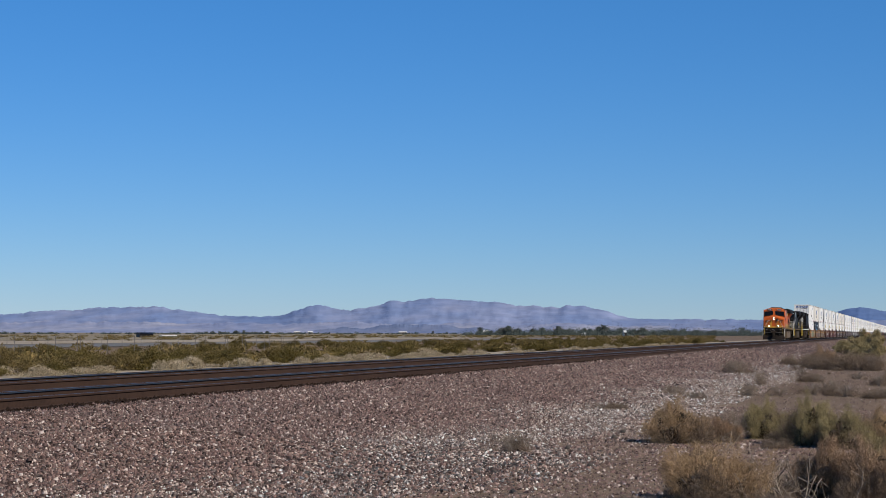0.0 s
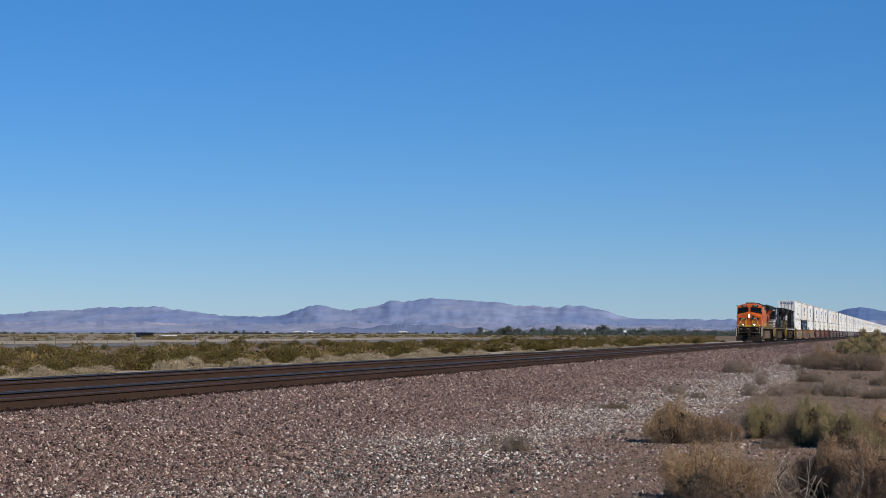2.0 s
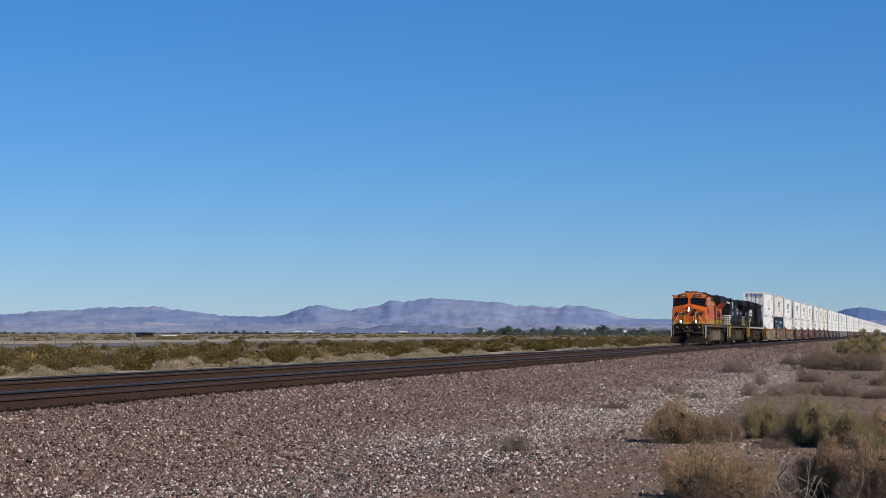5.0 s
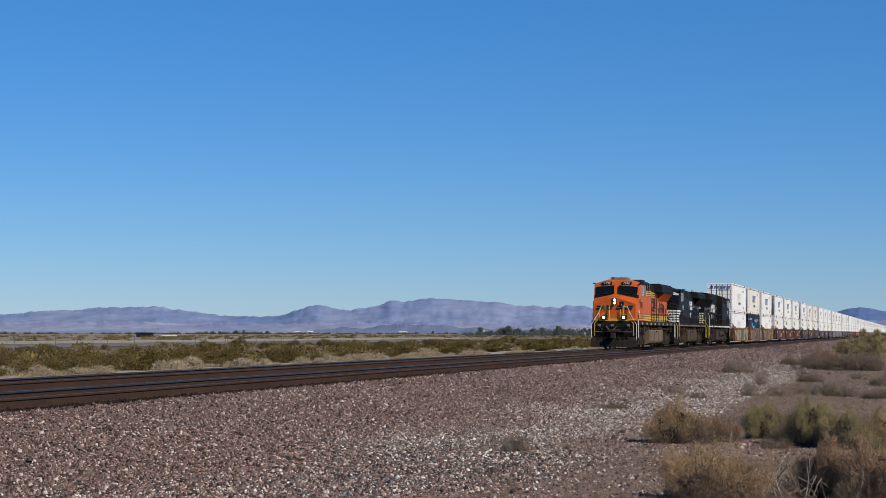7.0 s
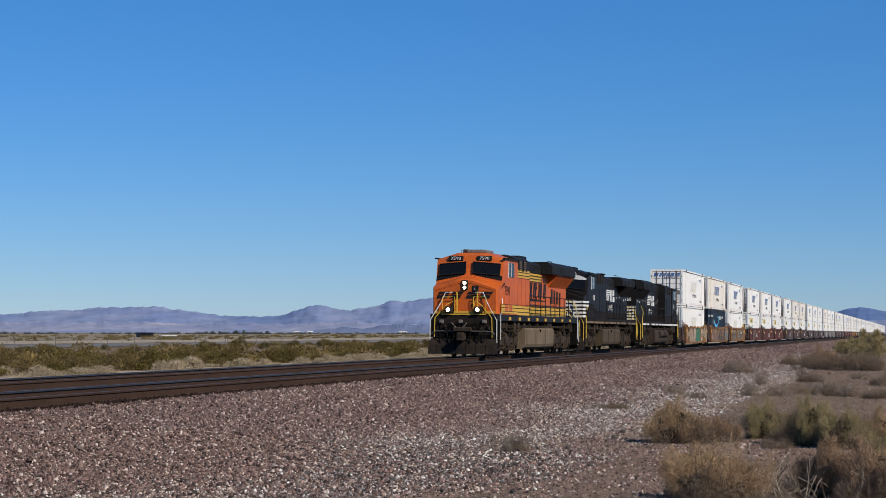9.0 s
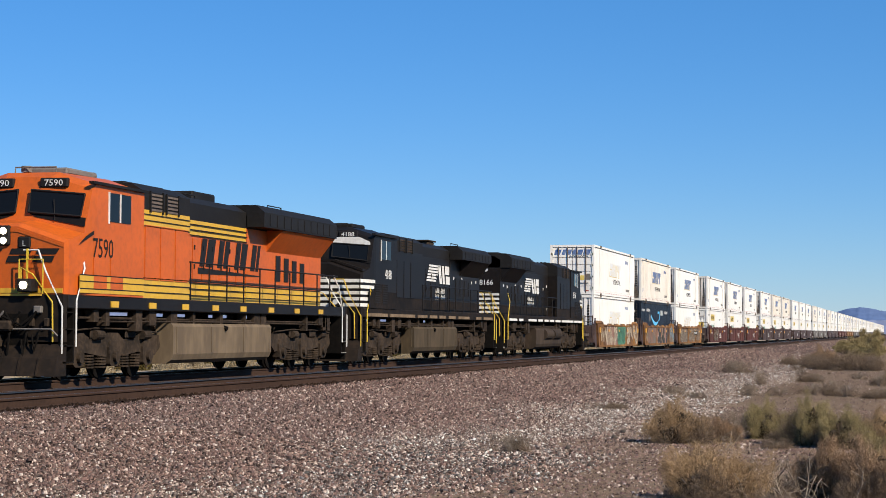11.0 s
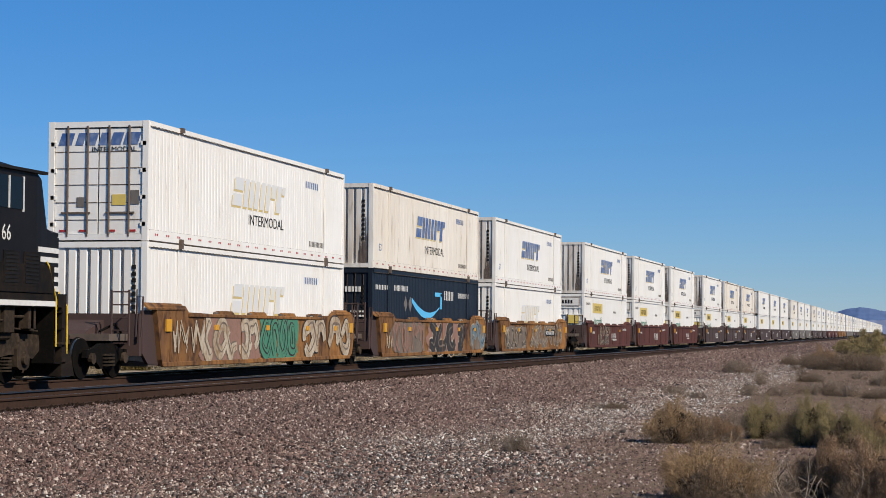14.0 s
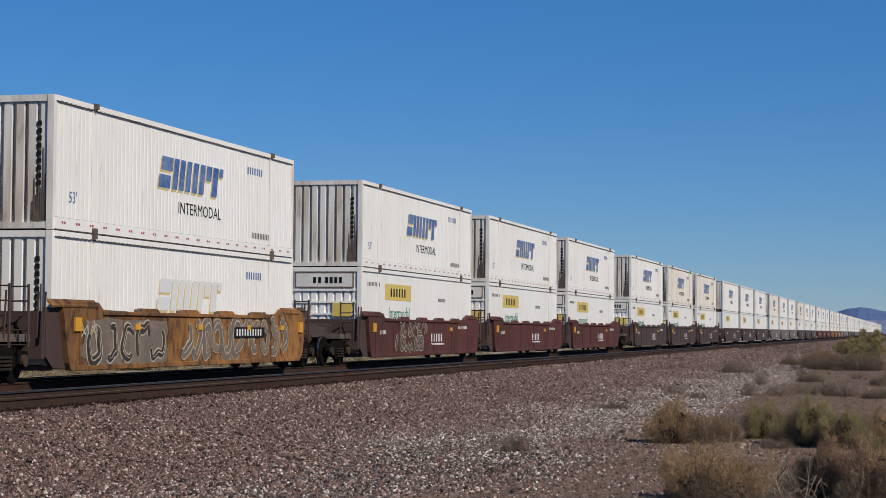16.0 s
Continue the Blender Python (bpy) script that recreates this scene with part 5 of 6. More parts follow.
def ride(ob, x, z=0.0, turned=0):
    """Remembers where on the train a thing rides at the clip's end."""
    ob.matrix_world = pose(x, TRACK_FAR, RAIL_Z + z, 0, 0, turned)
    movers.append((ob, x, z, turned))
    return ob


def build_train():
    ride(locomotive("orange", "7590", "orange diesel locomotive with yellow stripes and lit headlights"), -73.5)
    ride(locomotive("black", "4188", "black diesel locomotive with white nose stripes, brown with dust"), -51.0)
    ride(locomotive("black", "8166", "black diesel locomotive running long hood first"), -6.05, 0, 180)
    striped = container("striped", "white corrugated container with slanted blue emblem bars", WHITE, GREYED)
    cream = container("striped", "yellowed corrugated container with slanted blue emblem bars", CREAM, GREYED)
    doors = container("faded", "white corrugated container, doors first, with washed-out emblem", WHITE, WHITE, True)
    faded = container("faded", "white corrugated container with a washed-out emblem", WHITE, WHITE)
    label = container("label", "smooth white container with a yellow name label", WHITE, WHITE)
    far_striped = container("striped", "white corrugated container with slanted blue emblem bars", WHITE, GREYED, far=True)
    far_cream = container("striped", "yellowed corrugated container with slanted blue emblem bars", CREAM, GREYED, far=True)
    far_label = container("label", "smooth white container with a yellow name label", WHITE, WHITE, far=True)
    navy = container("navy", "navy blue container with a light blue curved arrow", NAVY, NAVY)
    rng = random.Random(11)
    used = set()

    def load(proto, x, z):
        m = pose(x, TRACK_FAR, RAIL_Z + z)
        ob = proto if proto.name not in used else copy_thing(proto, m)
        used.add(proto.name)
        ride(ob, x, z)

    cars = {}
    for key, paint, lab in (("orange", RUST_ORANGE, "rust-orange steel well car"), ("red", RUST_RED, "oxide-red steel well car"), ("dark", RUST_DARK, "dark brown steel well car"), ("grey", STEEL_GREY, "dusty grey steel well car")):
        for pos in range(3):
            cars[key, pos] = (paint, lab)
    made = {}
    order = ["orange", "red", "dark", "dark", "grey", "dark", "red", "orange"]
    for c in range(19):
        key = order[c] if c < len(order) else rng.choice(["dark", "red", "dark", "orange", "grey"])
        for u in range(3):
            x = HEAD + CAR * c + UNIT * u
            paint, lab = cars[key, u]
            fresh = c < 4
            if fresh or (key, u) not in made:
                w = well_car(paint, lab + (" covered in spray-painted graffiti" if c == 0 else " with sparse white lettering"), u == 0, u == 2, c > 2)
                if c > 2:
                    made[key, u] = w
                if c == 0:
                    spray(w, u)
                else:
                    bm = bmesh.new()
                    bars(bm, 8.6, 0.72, 1.9, 0.3, 5, -1.512, -0.004)
                    slabs(bm, [[(8.5, 0.66), (8.9, 0.6), (10.6, 0.6), (10.6, 0.66)]], -1.512, -0.004)
                    bars(bm, 1.6, 1.0, 0.8, 0.14, 5, -1.512, -0.004)
                    bars(bm, 13.0, 1.2, 1.6, 0.12, 8, -1.512, -0.004)
                    part("side_lettering_bars", bm, MARK, w, "white lettering bars on the side sill")
                    if c == 1 and u == 0:
                        glyphs(w, 31, 3.6, 7.4, 0.4, 0.92, SPRAY_BLACK, SPRAY_WHITE, 7, "black sprayed letters with white outlines", bold=0.3)
                        glyphs(w, 32, 3.9, 7.8, 0.92, 1.42, SPRAY_BLACK, SPRAY_WHITE, 6, "black sprayed letters with white outlines", bold=0.3)
                w["group"] = "well cars of the train"
                ride(w, x)
            else:
                ride(copy_thing(made[key, u], pose(x, TRACK_FAR, RAIL_Z)), x)
            k = 3 * c + u
            upper = doors if k == 0 else cream if k in (1, 7, 8, 12, 15) or (k > 15 and rng.random() < 0.3) else striped
            lower = navy if k == 1 else faded if k in (0, 2) else label
            if k > 8:
                upper, lower = (far_cream if upper is cream else far_striped), far_label
            load(lower, x, 0.345)
            load(upper, x, 0.345 + CH + 0.02)


def spray(w, u):
    if u == 0:
        scrawl(w, 3, 1.2, 3.2, 0.5, 1.4, SPRAY_WHITE, 4, "pale sprayed scrawl")
        glyphs(w, 4, 3.2, 7.4, 0.34, 1.44, SPRAY_WHITE, SPRAY_GREY, 5, "pale swollen sprayed letters", under=SPRAY_PINK, bold=0.5)
        glyphs(w, 5, 7.7, 10.7, 0.30, 1.46, SPRAY_GREEN, SPRAY_BLACK, 4, "green sprayed letters with black outlines", under=SPRAY_GREEN, bold=0.42)
        glyphs(w, 6, 11.2, 16.2, 0.34, 1.46, SPRAY_WHITE, SPRAY_BLACK, 4, "pale sprayed letters with dark outlines", bold=0.42, shine=SPRAY_GREY)
    elif u == 1:
        scrawl(w, 8, 1.0, 1.9, 0.5, 1.1, SPRAY_WHITE, 3, "pale sprayed scrawl")
        glyphs(w, 9, 1.8, 6.3, 0.36, 1.44, SPRAY_PINK, SPRAY_GREY, 7, "dull pink sprayed letters", under=SPRAY_GREY, bold=0.36)
        glyphs(w, 11, 6.8, 12.4, 0.30, 1.47, SPRAY_BLACK, SPRAY_WHITE, 4, "black sprayed swirls with pale outlines", under=SPRAY_PINK, bold=0.5, shine=SPRAY_GREY)
        scrawl(w, 10, 12.3, 13.4, 0.8, 1.4, RUST_DARK, 2, "dark sprayed scrawl")
        glyphs(w, 12, 14.0, 16.3, 0.40, 1.42, SPRAY_BLUE, SPRAY_WHITE, 3, "dull blue sprayed letters with pale outlines", under=SPRAY_GREY, bold=0.5, shine=SPRAY_BLACK)
    else:
        glyphs(w, 13, 1.3, 5.8, 0.34, 1.36, SPRAY_BLACK, SPRAY_WHITE, 5, "dark sprayed letters with pale outlines", bold=0.22, under=SPRAY_GREY)
        scrawl(w, 14, 0.9, 2.0, 0.8, 1.4, SPRAY_WHITE, 2, "pale sprayed scrawl")
        glyphs(w, 15, 6.7, 14.9, 0.36, 1.46, SPRAY_GREY, SPRAY_WHITE, 11, "grey sprayed letters with pale outlines", bold=0.4)
        boxes("side_number_board", INK, w, [(10.6, 13.0, -1.54, -1.52, 0.92, 1.2)])
        bm = bmesh.new()
        bars(bm, 10.75, 0.97, 2.1, 0.18, 10, -1.54, -0.003)
        part("side_number_bars", bm, MARK, w)


build_train()


def motions():
    for ob, x, z, turned in movers:
        walk(ob, [(t, pose(x + shift(t), TRACK_FAR, RAIL_Z + z, 0, 0, turned)) for t in range(17)])
# ---- loose stones, shrubs, trees and far things ----
def arrays_mesh(name, verts, tris, mat):
    me = bpy.data.meshes.new(name)
    me.vertices.add(len(verts))
    me.vertices.foreach_set("co", verts.astype(np.float32).ravel())
    me.loops.add(tris.size)
    me.loops.foreach_set("vertex_index", tris.astype(np.int32).ravel())
    me.polygons.add(len(tris))
    me.polygons.foreach_set("loop_start", np.arange(0, tris.size, 3, dtype=np.int32))
    me.update()
    me.materials.append(mat)
    return me


G = (1 + 5 ** 0.5) / 2
ICO_V = np.array([(-1, G, 0), (1, G, 0), (-1, -G, 0), (1, -G, 0), (0, -1, G), (0, 1, G), (0, -1, -G), (0, 1, -G), (G, 0, -1), (G, 0, 1), (-G, 0, -1), (-G, 0, 1)]) / 1.9
ICO_F = np.array([(0, 11, 5), (0, 5, 1), (0, 1, 7), (0, 7, 10), (0, 10, 11), (1, 5, 9), (5, 11, 4), (11, 10, 2), (10, 7, 6), (7, 1, 8), (3, 9, 4), (3, 4, 2), (3, 2, 6), (3, 6, 8), (3, 8, 9), (4, 9, 5), (2, 4, 11), (6, 2, 10), (8, 6, 7), (9, 8, 1)])
CHIP_V = np.array([(1.0, 0.0, -0.5), (-0.5, 0.87, -0.5), (-0.5, -0.87, -0.5), (0.62, 0.25, 0.55), (-0.5, 0.5, 0.5), (-0.2, -0.65, 0.6)])
SHARD_V = np.array([(1.0, 0.1, -0.5), (-0.45, 0.9, -0.5), (-0.55, -0.85, -0.5), (0.15, -0.1, 0.75)])
SHARD_F = np.array([(0, 1, 3), (1, 2, 3), (2, 0, 3)])
CHIP_F = np.array([(3, 4, 5), (0, 1, 4), (0, 4, 3), (1, 2, 5), (1, 5, 4), (2, 0, 3), (2, 3, 5)])


def stone_field(name, rng, xy, z, size, mat, label, fine):
    bv, bf = (CHIP_V, CHIP_F) if fine else (SHARD_V, SHARD_F)
    n = len(xy)
    v = (bv[None] + rng.uniform(-0.3, 0.3, (n, len(bv), 3))) * np.array([1.1, 1.1, 0.92])
    v = v * size[:, None, None] * rng.uniform(0.65, 1.25, (n, 1, 3))
    a = rng.uniform(0, 2 * np.pi, n)
    t = rng.uniform(-0.6, 0.6, n)
    ca, sa, ct, st = np.cos(a)[:, None], np.sin(a)[:, None], np.cos(t)[:, None], np.sin(t)[:, None]
    x, y, w = v[..., 0], v[..., 1], v[..., 2]
    y, w = y * ct - w * st, y * st + w * ct
    x, y = x * ca - y * sa, x * sa + y * ca
    v = np.stack((x + xy[:, :1], y + xy[:, 1:], w + z[:, None] + 0.25 * size[:, None]), -1).reshape(-1, 3)
    f = (bf[None] + (np.arange(n) * len(bv))[:, None, None]).reshape(-1, 3)
    ob = new(name, arrays_mesh(name, v, f, mat))
    return tagged(ob, label, "gravel", kind="stuff")


def scatter_stones():
    rng = np.random.default_rng(3)
    bed = np.array([bed_z(y) for y in np.linspace(0, 24, 481)])

    def bed_of(y):
        return np.interp(y, np.linspace(0, 24, 481), bed)

    def strip(x0, x1, y0, y1, density):
        n = int((x1 - x0) * (y1 - y0) * density)
        p = np.column_stack((rng.uniform(x0, x1, n), rng.uniform(y0, y1, n)))
        return p[(p[:, 1] < 0.56 * p[:, 0] + 0.4)]

    near = strip(13, 27, 4.0, 13.45, 1850)
    far = np.concatenate((strip(27, 44, 4.0, 13.45, 1250), strip(44, 78, 4.2, 13.45, 520), strip(78, 150, 4.6, 13.45, 130), strip(150, 420, 6, 13.45, 12)))
    for pts, fine in ((near, True), (far, False)):
        edge = np.interp(pts[:, 0], [24, 32, 60], [6.1, 5.3, 5.0]) + 0.8 * np.sin(pts[:, 0] * 0.21) + 0.5 * np.sin(pts[:, 0] * 0.83 + 1)
        keep = rng.random(len(pts)) < np.clip((pts[:, 1] - edge + 1.3) / 1.6, 0.22, 1)
        pts = pts[keep]
        size = rng.gamma(5, 0.0026, len(pts)) * np.interp(pts[:, 0], [20, 40, 80], [0.95, 1.2, 1.7])
        size = np.clip(size, 0.009, 0.04) * np.where(pts[:, 0] > 100, 1.5, 1.0)
        grey = rng.random(len(pts)) < np.clip((8.9 + 0.7 * np.sin(pts[:, 0] * 0.5) - pts[:, 1]) / 3.0, 0, np.interp(pts[:, 0], [22, 32, 80, 140], [0.5, 0.95, 0.9, 0.4]))
        z = np.maximum(bed_of(pts[:, 1]), -0.03) + rng.uniform(-0.6, 0.9, len(pts)) * size
        dark = grey & (rng.random(len(pts)) < 0.75) & (pts[:, 0] < 27 + rng.normal(0, 2.0, len(pts))) & (pts[:, 1] < 7.4 + 0.25 * (pts[:, 0] - 22) + rng.normal(0, 0.35, len(pts)))
        grey &= ~dark
        size = np.where(grey | dark, size * 0.8, size)
        for sel, mat, lab in ((dark, DARK_STONES, "loose dark grey stones at the foot of the ballast"), (~grey & ~dark, STONES, "loose pinkish crushed ballast stones beside the track"), (grey, GREY_STONES, "loose grey and white stones at the foot of the ballast")):
            if not sel.any():
                continue
            stone_field("ballast_stones", rng, pts[sel], z[sel], size[sel], mat, lab, fine)
    small = np.concatenate((strip(14, 45, -1.5, 6.5, 480), strip(45, 100, -2, 7, 60)))
    size = np.clip(rng.gamma(2.5, 0.0044, len(small)), 0.005, 0.05)
    z = np.array([land(x, y) for x, y in small])
    stone_field("pebbles", rng, small, z, size, STONES, "small pebbles strewn over the bare earth", False)
    # stones that lie along the edge of the dark track bed
    rim = strip(13, 120, 13.2, 13.65, 90)
    stone_field("rim_stones", rng, rim, bed_of(rim[:, 1]), np.clip(rng.gamma(5, 0.0046, len(rim)), 0.012, 0.05), STONES, "loose pink stones along the edge of the dark track bed", False)
    inner = strip(14, 90, 13.4, 17.2, 55)
    stone_field("track_stones", rng, inner, bed_of(inner[:, 1]), np.clip(rng.gamma(7, 0.0045, len(inner)), 0.02, 0.07), OILED, "dark oily stones between the rails", False)


scatter_stones()

STRAW = island_mix("straw_twigs", [(0.216, 0.138, 0.071), (0.420, 0.279, 0.148), (0.306, 0.202, 0.107), (0.507, 0.345, 0.198), (0.254, 0.171, 0.099), (0.573, 0.397, 0.254)], 0.85, 2.0)
RUSSET = island_mix("russet_twigs", [(0.164, 0.100, 0.062), (0.336, 0.212, 0.127), (0.232, 0.154, 0.095), (0.418, 0.276, 0.178), (0.199, 0.141, 0.095)], 0.85, 2.0)
SAGE = island_mix("grey_green_twigs", [(0.160, 0.133, 0.062), (0.329, 0.259, 0.132), (0.222, 0.185, 0.092), (0.419, 0.332, 0.172), (0.267, 0.198, 0.087)], 0.85, 2.0)
CREOSOTE = island_mix("creosote_leaves", [(0.055, 0.046, 0.014), (0.139, 0.103, 0.028), (0.092, 0.076, 0.022), (0.178, 0.124, 0.036), (0.073, 0.063, 0.020)], 0.7, 2.0)
BROWN_BRUSH = island_mix("brown_brush_twigs", [(0.068, 0.052, 0.019), (0.169, 0.122, 0.044), (0.115, 0.086, 0.033), (0.223, 0.156, 0.060), (0.088, 0.072, 0.027)], 0.8, 6.0)
DRY = island_mix("pale_dry_grass", [(0.27, 0.21, 0.13), (0.42, 0.34, 0.225), (0.34, 0.27, 0.175), (0.50, 0.42, 0.29)], 0.9, 6.0)
DEAD = island_mix("dead_grey_twigs", [(0.093, 0.066, 0.048), (0.220, 0.159, 0.110), (0.144, 0.104, 0.075), (0.308, 0.226, 0.159)], 0.9, 8.0)
WOOD = surface("grey_weathered_stems", (0.27, 0.22, 0.175), (0.10, 0.08, 0.065), 0.9, 0, 6, 30, gloss=0.1)
# Near-black brown for the shrub cores: inner shade put into the colour.
SHADE_CORE = surface("painted_shade_core", (0.052, 0.038, 0.025), (0.02, 0.015, 0.010), 0.95, 0, 14, 60, 0.8, relief=0.03, gloss=0.05)
BLEACHED = surface("bleached_wood", (0.30, 0.235, 0.175), (0.16, 0.12, 0.09), 0.9, 0, 6, 30)
# Grey-blue haze of the distance is mixed into these leaf colours.
TREE_LEAF = island_mix("haze_tinted_tree_leaves", [(0.049, 0.067, 0.064), (0.096, 0.113, 0.096), (0.068, 0.086, 0.079), (0.121, 0.136, 0.118)], 0.8, 1.0)


def blades(seed, count, width, length, radius, height, droop=0.25, lumps=5, hollow=0.35, puffs=0):
    """Fine twigs that fill an uneven dome: each a tapered, bent sliver."""
    rng = np.random.default_rng(seed)
    lc = np.column_stack((rng.uniform(-0.62, 0.62, lumps) * radius, rng.uniform(-0.62, 0.62, lumps) * radius, rng.uniform(0.0, 0.12, lumps) * height))
    lr = rng.uniform(0.42, 0.72, lumps)
    lh = rng.uniform(0.62, 1.0, lumps)
    if puffs:
        # many small puffs set over the dome, with dark gaps between them
        lumps = puffs
        o = rng.normal(size=(lumps, 3))
        o[:, 2] = np.abs(o[:, 2])
        o /= np.linalg.norm(o, axis=1)[:, None]
        o *= rng.uniform(0.2, 0.72, lumps)[:, None]
        lc = o * np.array([radius, radius, height])
        lr = rng.uniform(0.28, 0.58, lumps)
        lh = rng.uniform(0.28, 0.58, lumps)
    k = rng.integers(0, lumps, count)
    d = rng.normal(size=(count, 3))
    d[:, 2] = np.abs(d[:, 2]) * 1.05 + 0.06
    d /= np.linalg.norm(d, axis=1)[:, None]
    r = (hollow + (1 - hollow) * rng.random(count) ** 0.6)
    scale = np.column_stack((lr[k] * radius, lr[k] * radius, lh[k] * height))
    tip = lc[k] + d * scale * r[:, None]
    way = d * np.array([1, 1, 0.9]) + rng.normal(size=(count, 3)) * 0.45
    way[:, 2] += 0.35
    way /= np.linalg.norm(way, axis=1)[:, None]
    ln = length * rng.uniform(0.5, 1.3, count)[:, None]
    root = tip - way * ln
    root[:, 2] = np.maximum(root[:, 2], 0.0)
    side = np.cross(way, rng.normal(size=(count, 3)))
    side /= np.linalg.norm(side, axis=1)[:, None]
    w = width * rng.uniform(0.6, 1.4, count)[:, None]
    tip[:, 2] -= droop * length * rng.random(count)
    midp = (root + tip) / 2
    v = np.stack((root - side * w * 0.3, midp + side * w, tip), 1).reshape(-1, 3)
    v[:, 2] = np.maximum(v[:, 2], 0.0)
    f = np.arange(count * 3).reshape(-1, 3)
    return v, f


def tufts_of(seed, fans, each, width, length, radius, height, bare=0.22, spread=0.5, full=0.55):
    """A brushy shrub: fans of short fine twigs at the ends of unseen limbs, with gaps between the fans."""
    rng = np.random.default_rng(seed)
    d = rng.normal(size=(fans, 3))
    d[:, 2] = np.abs(d[:, 2]) * 0.95 + 0.10
    d /= np.linalg.norm(d, axis=1)[:, None]
    swell = 0.92 + 0.10 * np.sin(3 * np.arctan2(d[:, 1], d[:, 0]) + seed) + 0.10 * np.sin(5 * np.arctan2(d[:, 1], d[:, 0]) + 2.3 * seed)
    reach = rng.uniform(0.25, 1.0, fans) ** full * swell
    reach *= 1 + 0.22 * np.sin(4.1 * d[:, 0] * 1.6 + seed) * np.sin(3.7 * d[:, 1] * 1.6 + 0.7 * seed) + 0.12 * np.sin(7.3 * d[:, 0] + 5.9 * d[:, 2] + 1.9 * seed)
    end = d * reach[:, None] * np.array([radius, radius, height])
    end[:, :2] *= (0.68 + 0.32 * np.minimum(1, end[:, 2:] / (0.42 * height)))
    end[:, 2] = np.maximum(end[:, 2], bare * height * rng.uniform(0.4, 1.3, fans))
    limb = rng.uniform(0.16, 0.34, fans) * radius / 0.6
    k = np.repeat(np.arange(fans), each)
    n = len(k)
    back = rng.random(n) ** 0.8
    axis = d * np.array([0.8, 0.8, 0.9]) + np.array([0, 0, 0.35])
    axis /= np.linalg.norm(axis, axis=1)[:, None]
    side_way = rng.normal(size=(n, 3))
    tip = end[k] - axis[k] * (limb[k] * back)[:, None] + side_way * (limb[k] * spread * 0.42 * (0.35 + back * 0.8))[:, None]
    way = axis[k] + rng.normal(size=(n, 3)) * 0.62
    way /= np.linalg.norm(way, axis=1)[:, None]
    root = tip - way * length * rng.uniform(0.5, 1.5, n)[:, None]
    side = np.cross(way, rng.normal(size=(n, 3)))
    side /= np.linalg.norm(side, axis=1)[:, None]
    w = width * rng.uniform(0.6, 1.4, n)[:, None]
    v = np.stack((root - side * w * 0.4, (root + tip) / 2 + side * w, tip), 1).reshape(-1, 3)
    v[:, 2] = np.maximum(v[:, 2], 0.0)
    return v, np.arange(n * 3).reshape(-1, 3)


def brush(seed, mat, fans, each, radius, height, label, group, wood=40, width=0.0030, length=0.042, inner=14000, bare=0.35):
    e = tagged(new("desert_shrub"), label, "shrub", group)
    part("stem", stems(seed, wood, radius * 1.12, height * 0.9, 0.0055), WOOD, e, "bare grey woody stems")
    v, f = tufts_of(seed, fans, each, width, length, radius, height, bare, 0.62, 0.3)
    ob = new("foliage", arrays_mesh("foliage", v, f, mat))
    ob.parent = e
    tagged(ob, kind="stuff")
    # A lumpy solid core, added to block light and darken gaps between fans.
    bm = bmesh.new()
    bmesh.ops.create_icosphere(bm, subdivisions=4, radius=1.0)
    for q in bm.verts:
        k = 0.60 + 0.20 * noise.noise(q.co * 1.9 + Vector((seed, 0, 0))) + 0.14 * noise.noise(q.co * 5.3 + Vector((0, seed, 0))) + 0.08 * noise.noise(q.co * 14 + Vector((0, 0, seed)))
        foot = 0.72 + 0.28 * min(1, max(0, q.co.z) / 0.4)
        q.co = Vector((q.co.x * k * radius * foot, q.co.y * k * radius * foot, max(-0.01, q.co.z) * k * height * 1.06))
    part("shade_core", bm, SHADE_CORE, e, "solid dark core standing in for shade in the shrub's middle")
    v, f = blades(seed + 1, inner, 0.0028, 0.15, radius * 0.98, height * 0.80, hollow=0.05, lumps=9)
    ob = new("dead_wood", arrays_mesh("dead_wood", v, f, DEAD))
    ob.parent = e
    tagged(ob, "dead grey-brown twigs inside the shrub", kind="stuff")
    return e


def stems(seed, count, radius, height, r=0.008):
    rng = random.Random(seed)
    bm = bmesh.new()
    for _ in range(count):
        a, reach = rng.uniform(0, 6.28), rng.uniform(0.25, 0.85)
        p, pts = Vector((rng.uniform(-0.06, 0.06), rng.uniform(-0.06, 0.06), -0.02)), []
        for q in range(5):
            pts.append(p.copy())
            u = (q + 1) / 5
            p = Vector((math.cos(a) * radius * reach * u + rng.uniform(-0.04, 0.04), math.sin(a) * radius * reach * u + rng.uniform(-0.04, 0.04), height * (0.9 - 0.45 * reach) * u + rng.uniform(-0.02, 0.02)))
        tube(bm, pts, r * rng.uniform(0.6, 1.3), 4)
    return bm


def shrub(seed, mat, count, width, length, radius, height, label, group, wood=18, category="shrub", hollow=0.35, name="desert_shrub", puffs=0):
    e = tagged(new(name), label, category, group)
    part("stem", stems(seed, wood, radius, height, 0.0042), WOOD, e, "bare grey woody stems")
    v, f = blades(seed, count, width, length, radius, height, hollow=hollow, puffs=puffs)
    ob = new("foliage", arrays_mesh("foliage", v, f, mat))
    ob.parent = e
    tagged(ob, kind="stuff")
    return e


def plant(proto, x, y, scale=1.0, turn=0.0, first=False, tall=1.0):
    m = Matrix.Translation((x, y, land(x, y) if y < 5 or y > 24 else max(land(x, y), bed_z(y)))) @ Matrix.Rotation(turn, 4, "Z") @ Matrix.Diagonal((scale, scale, scale * tall, 1))
    ob = proto if first else copy_thing(proto, Matrix.Identity(4))
    ob.matrix_basis = m
    return ob


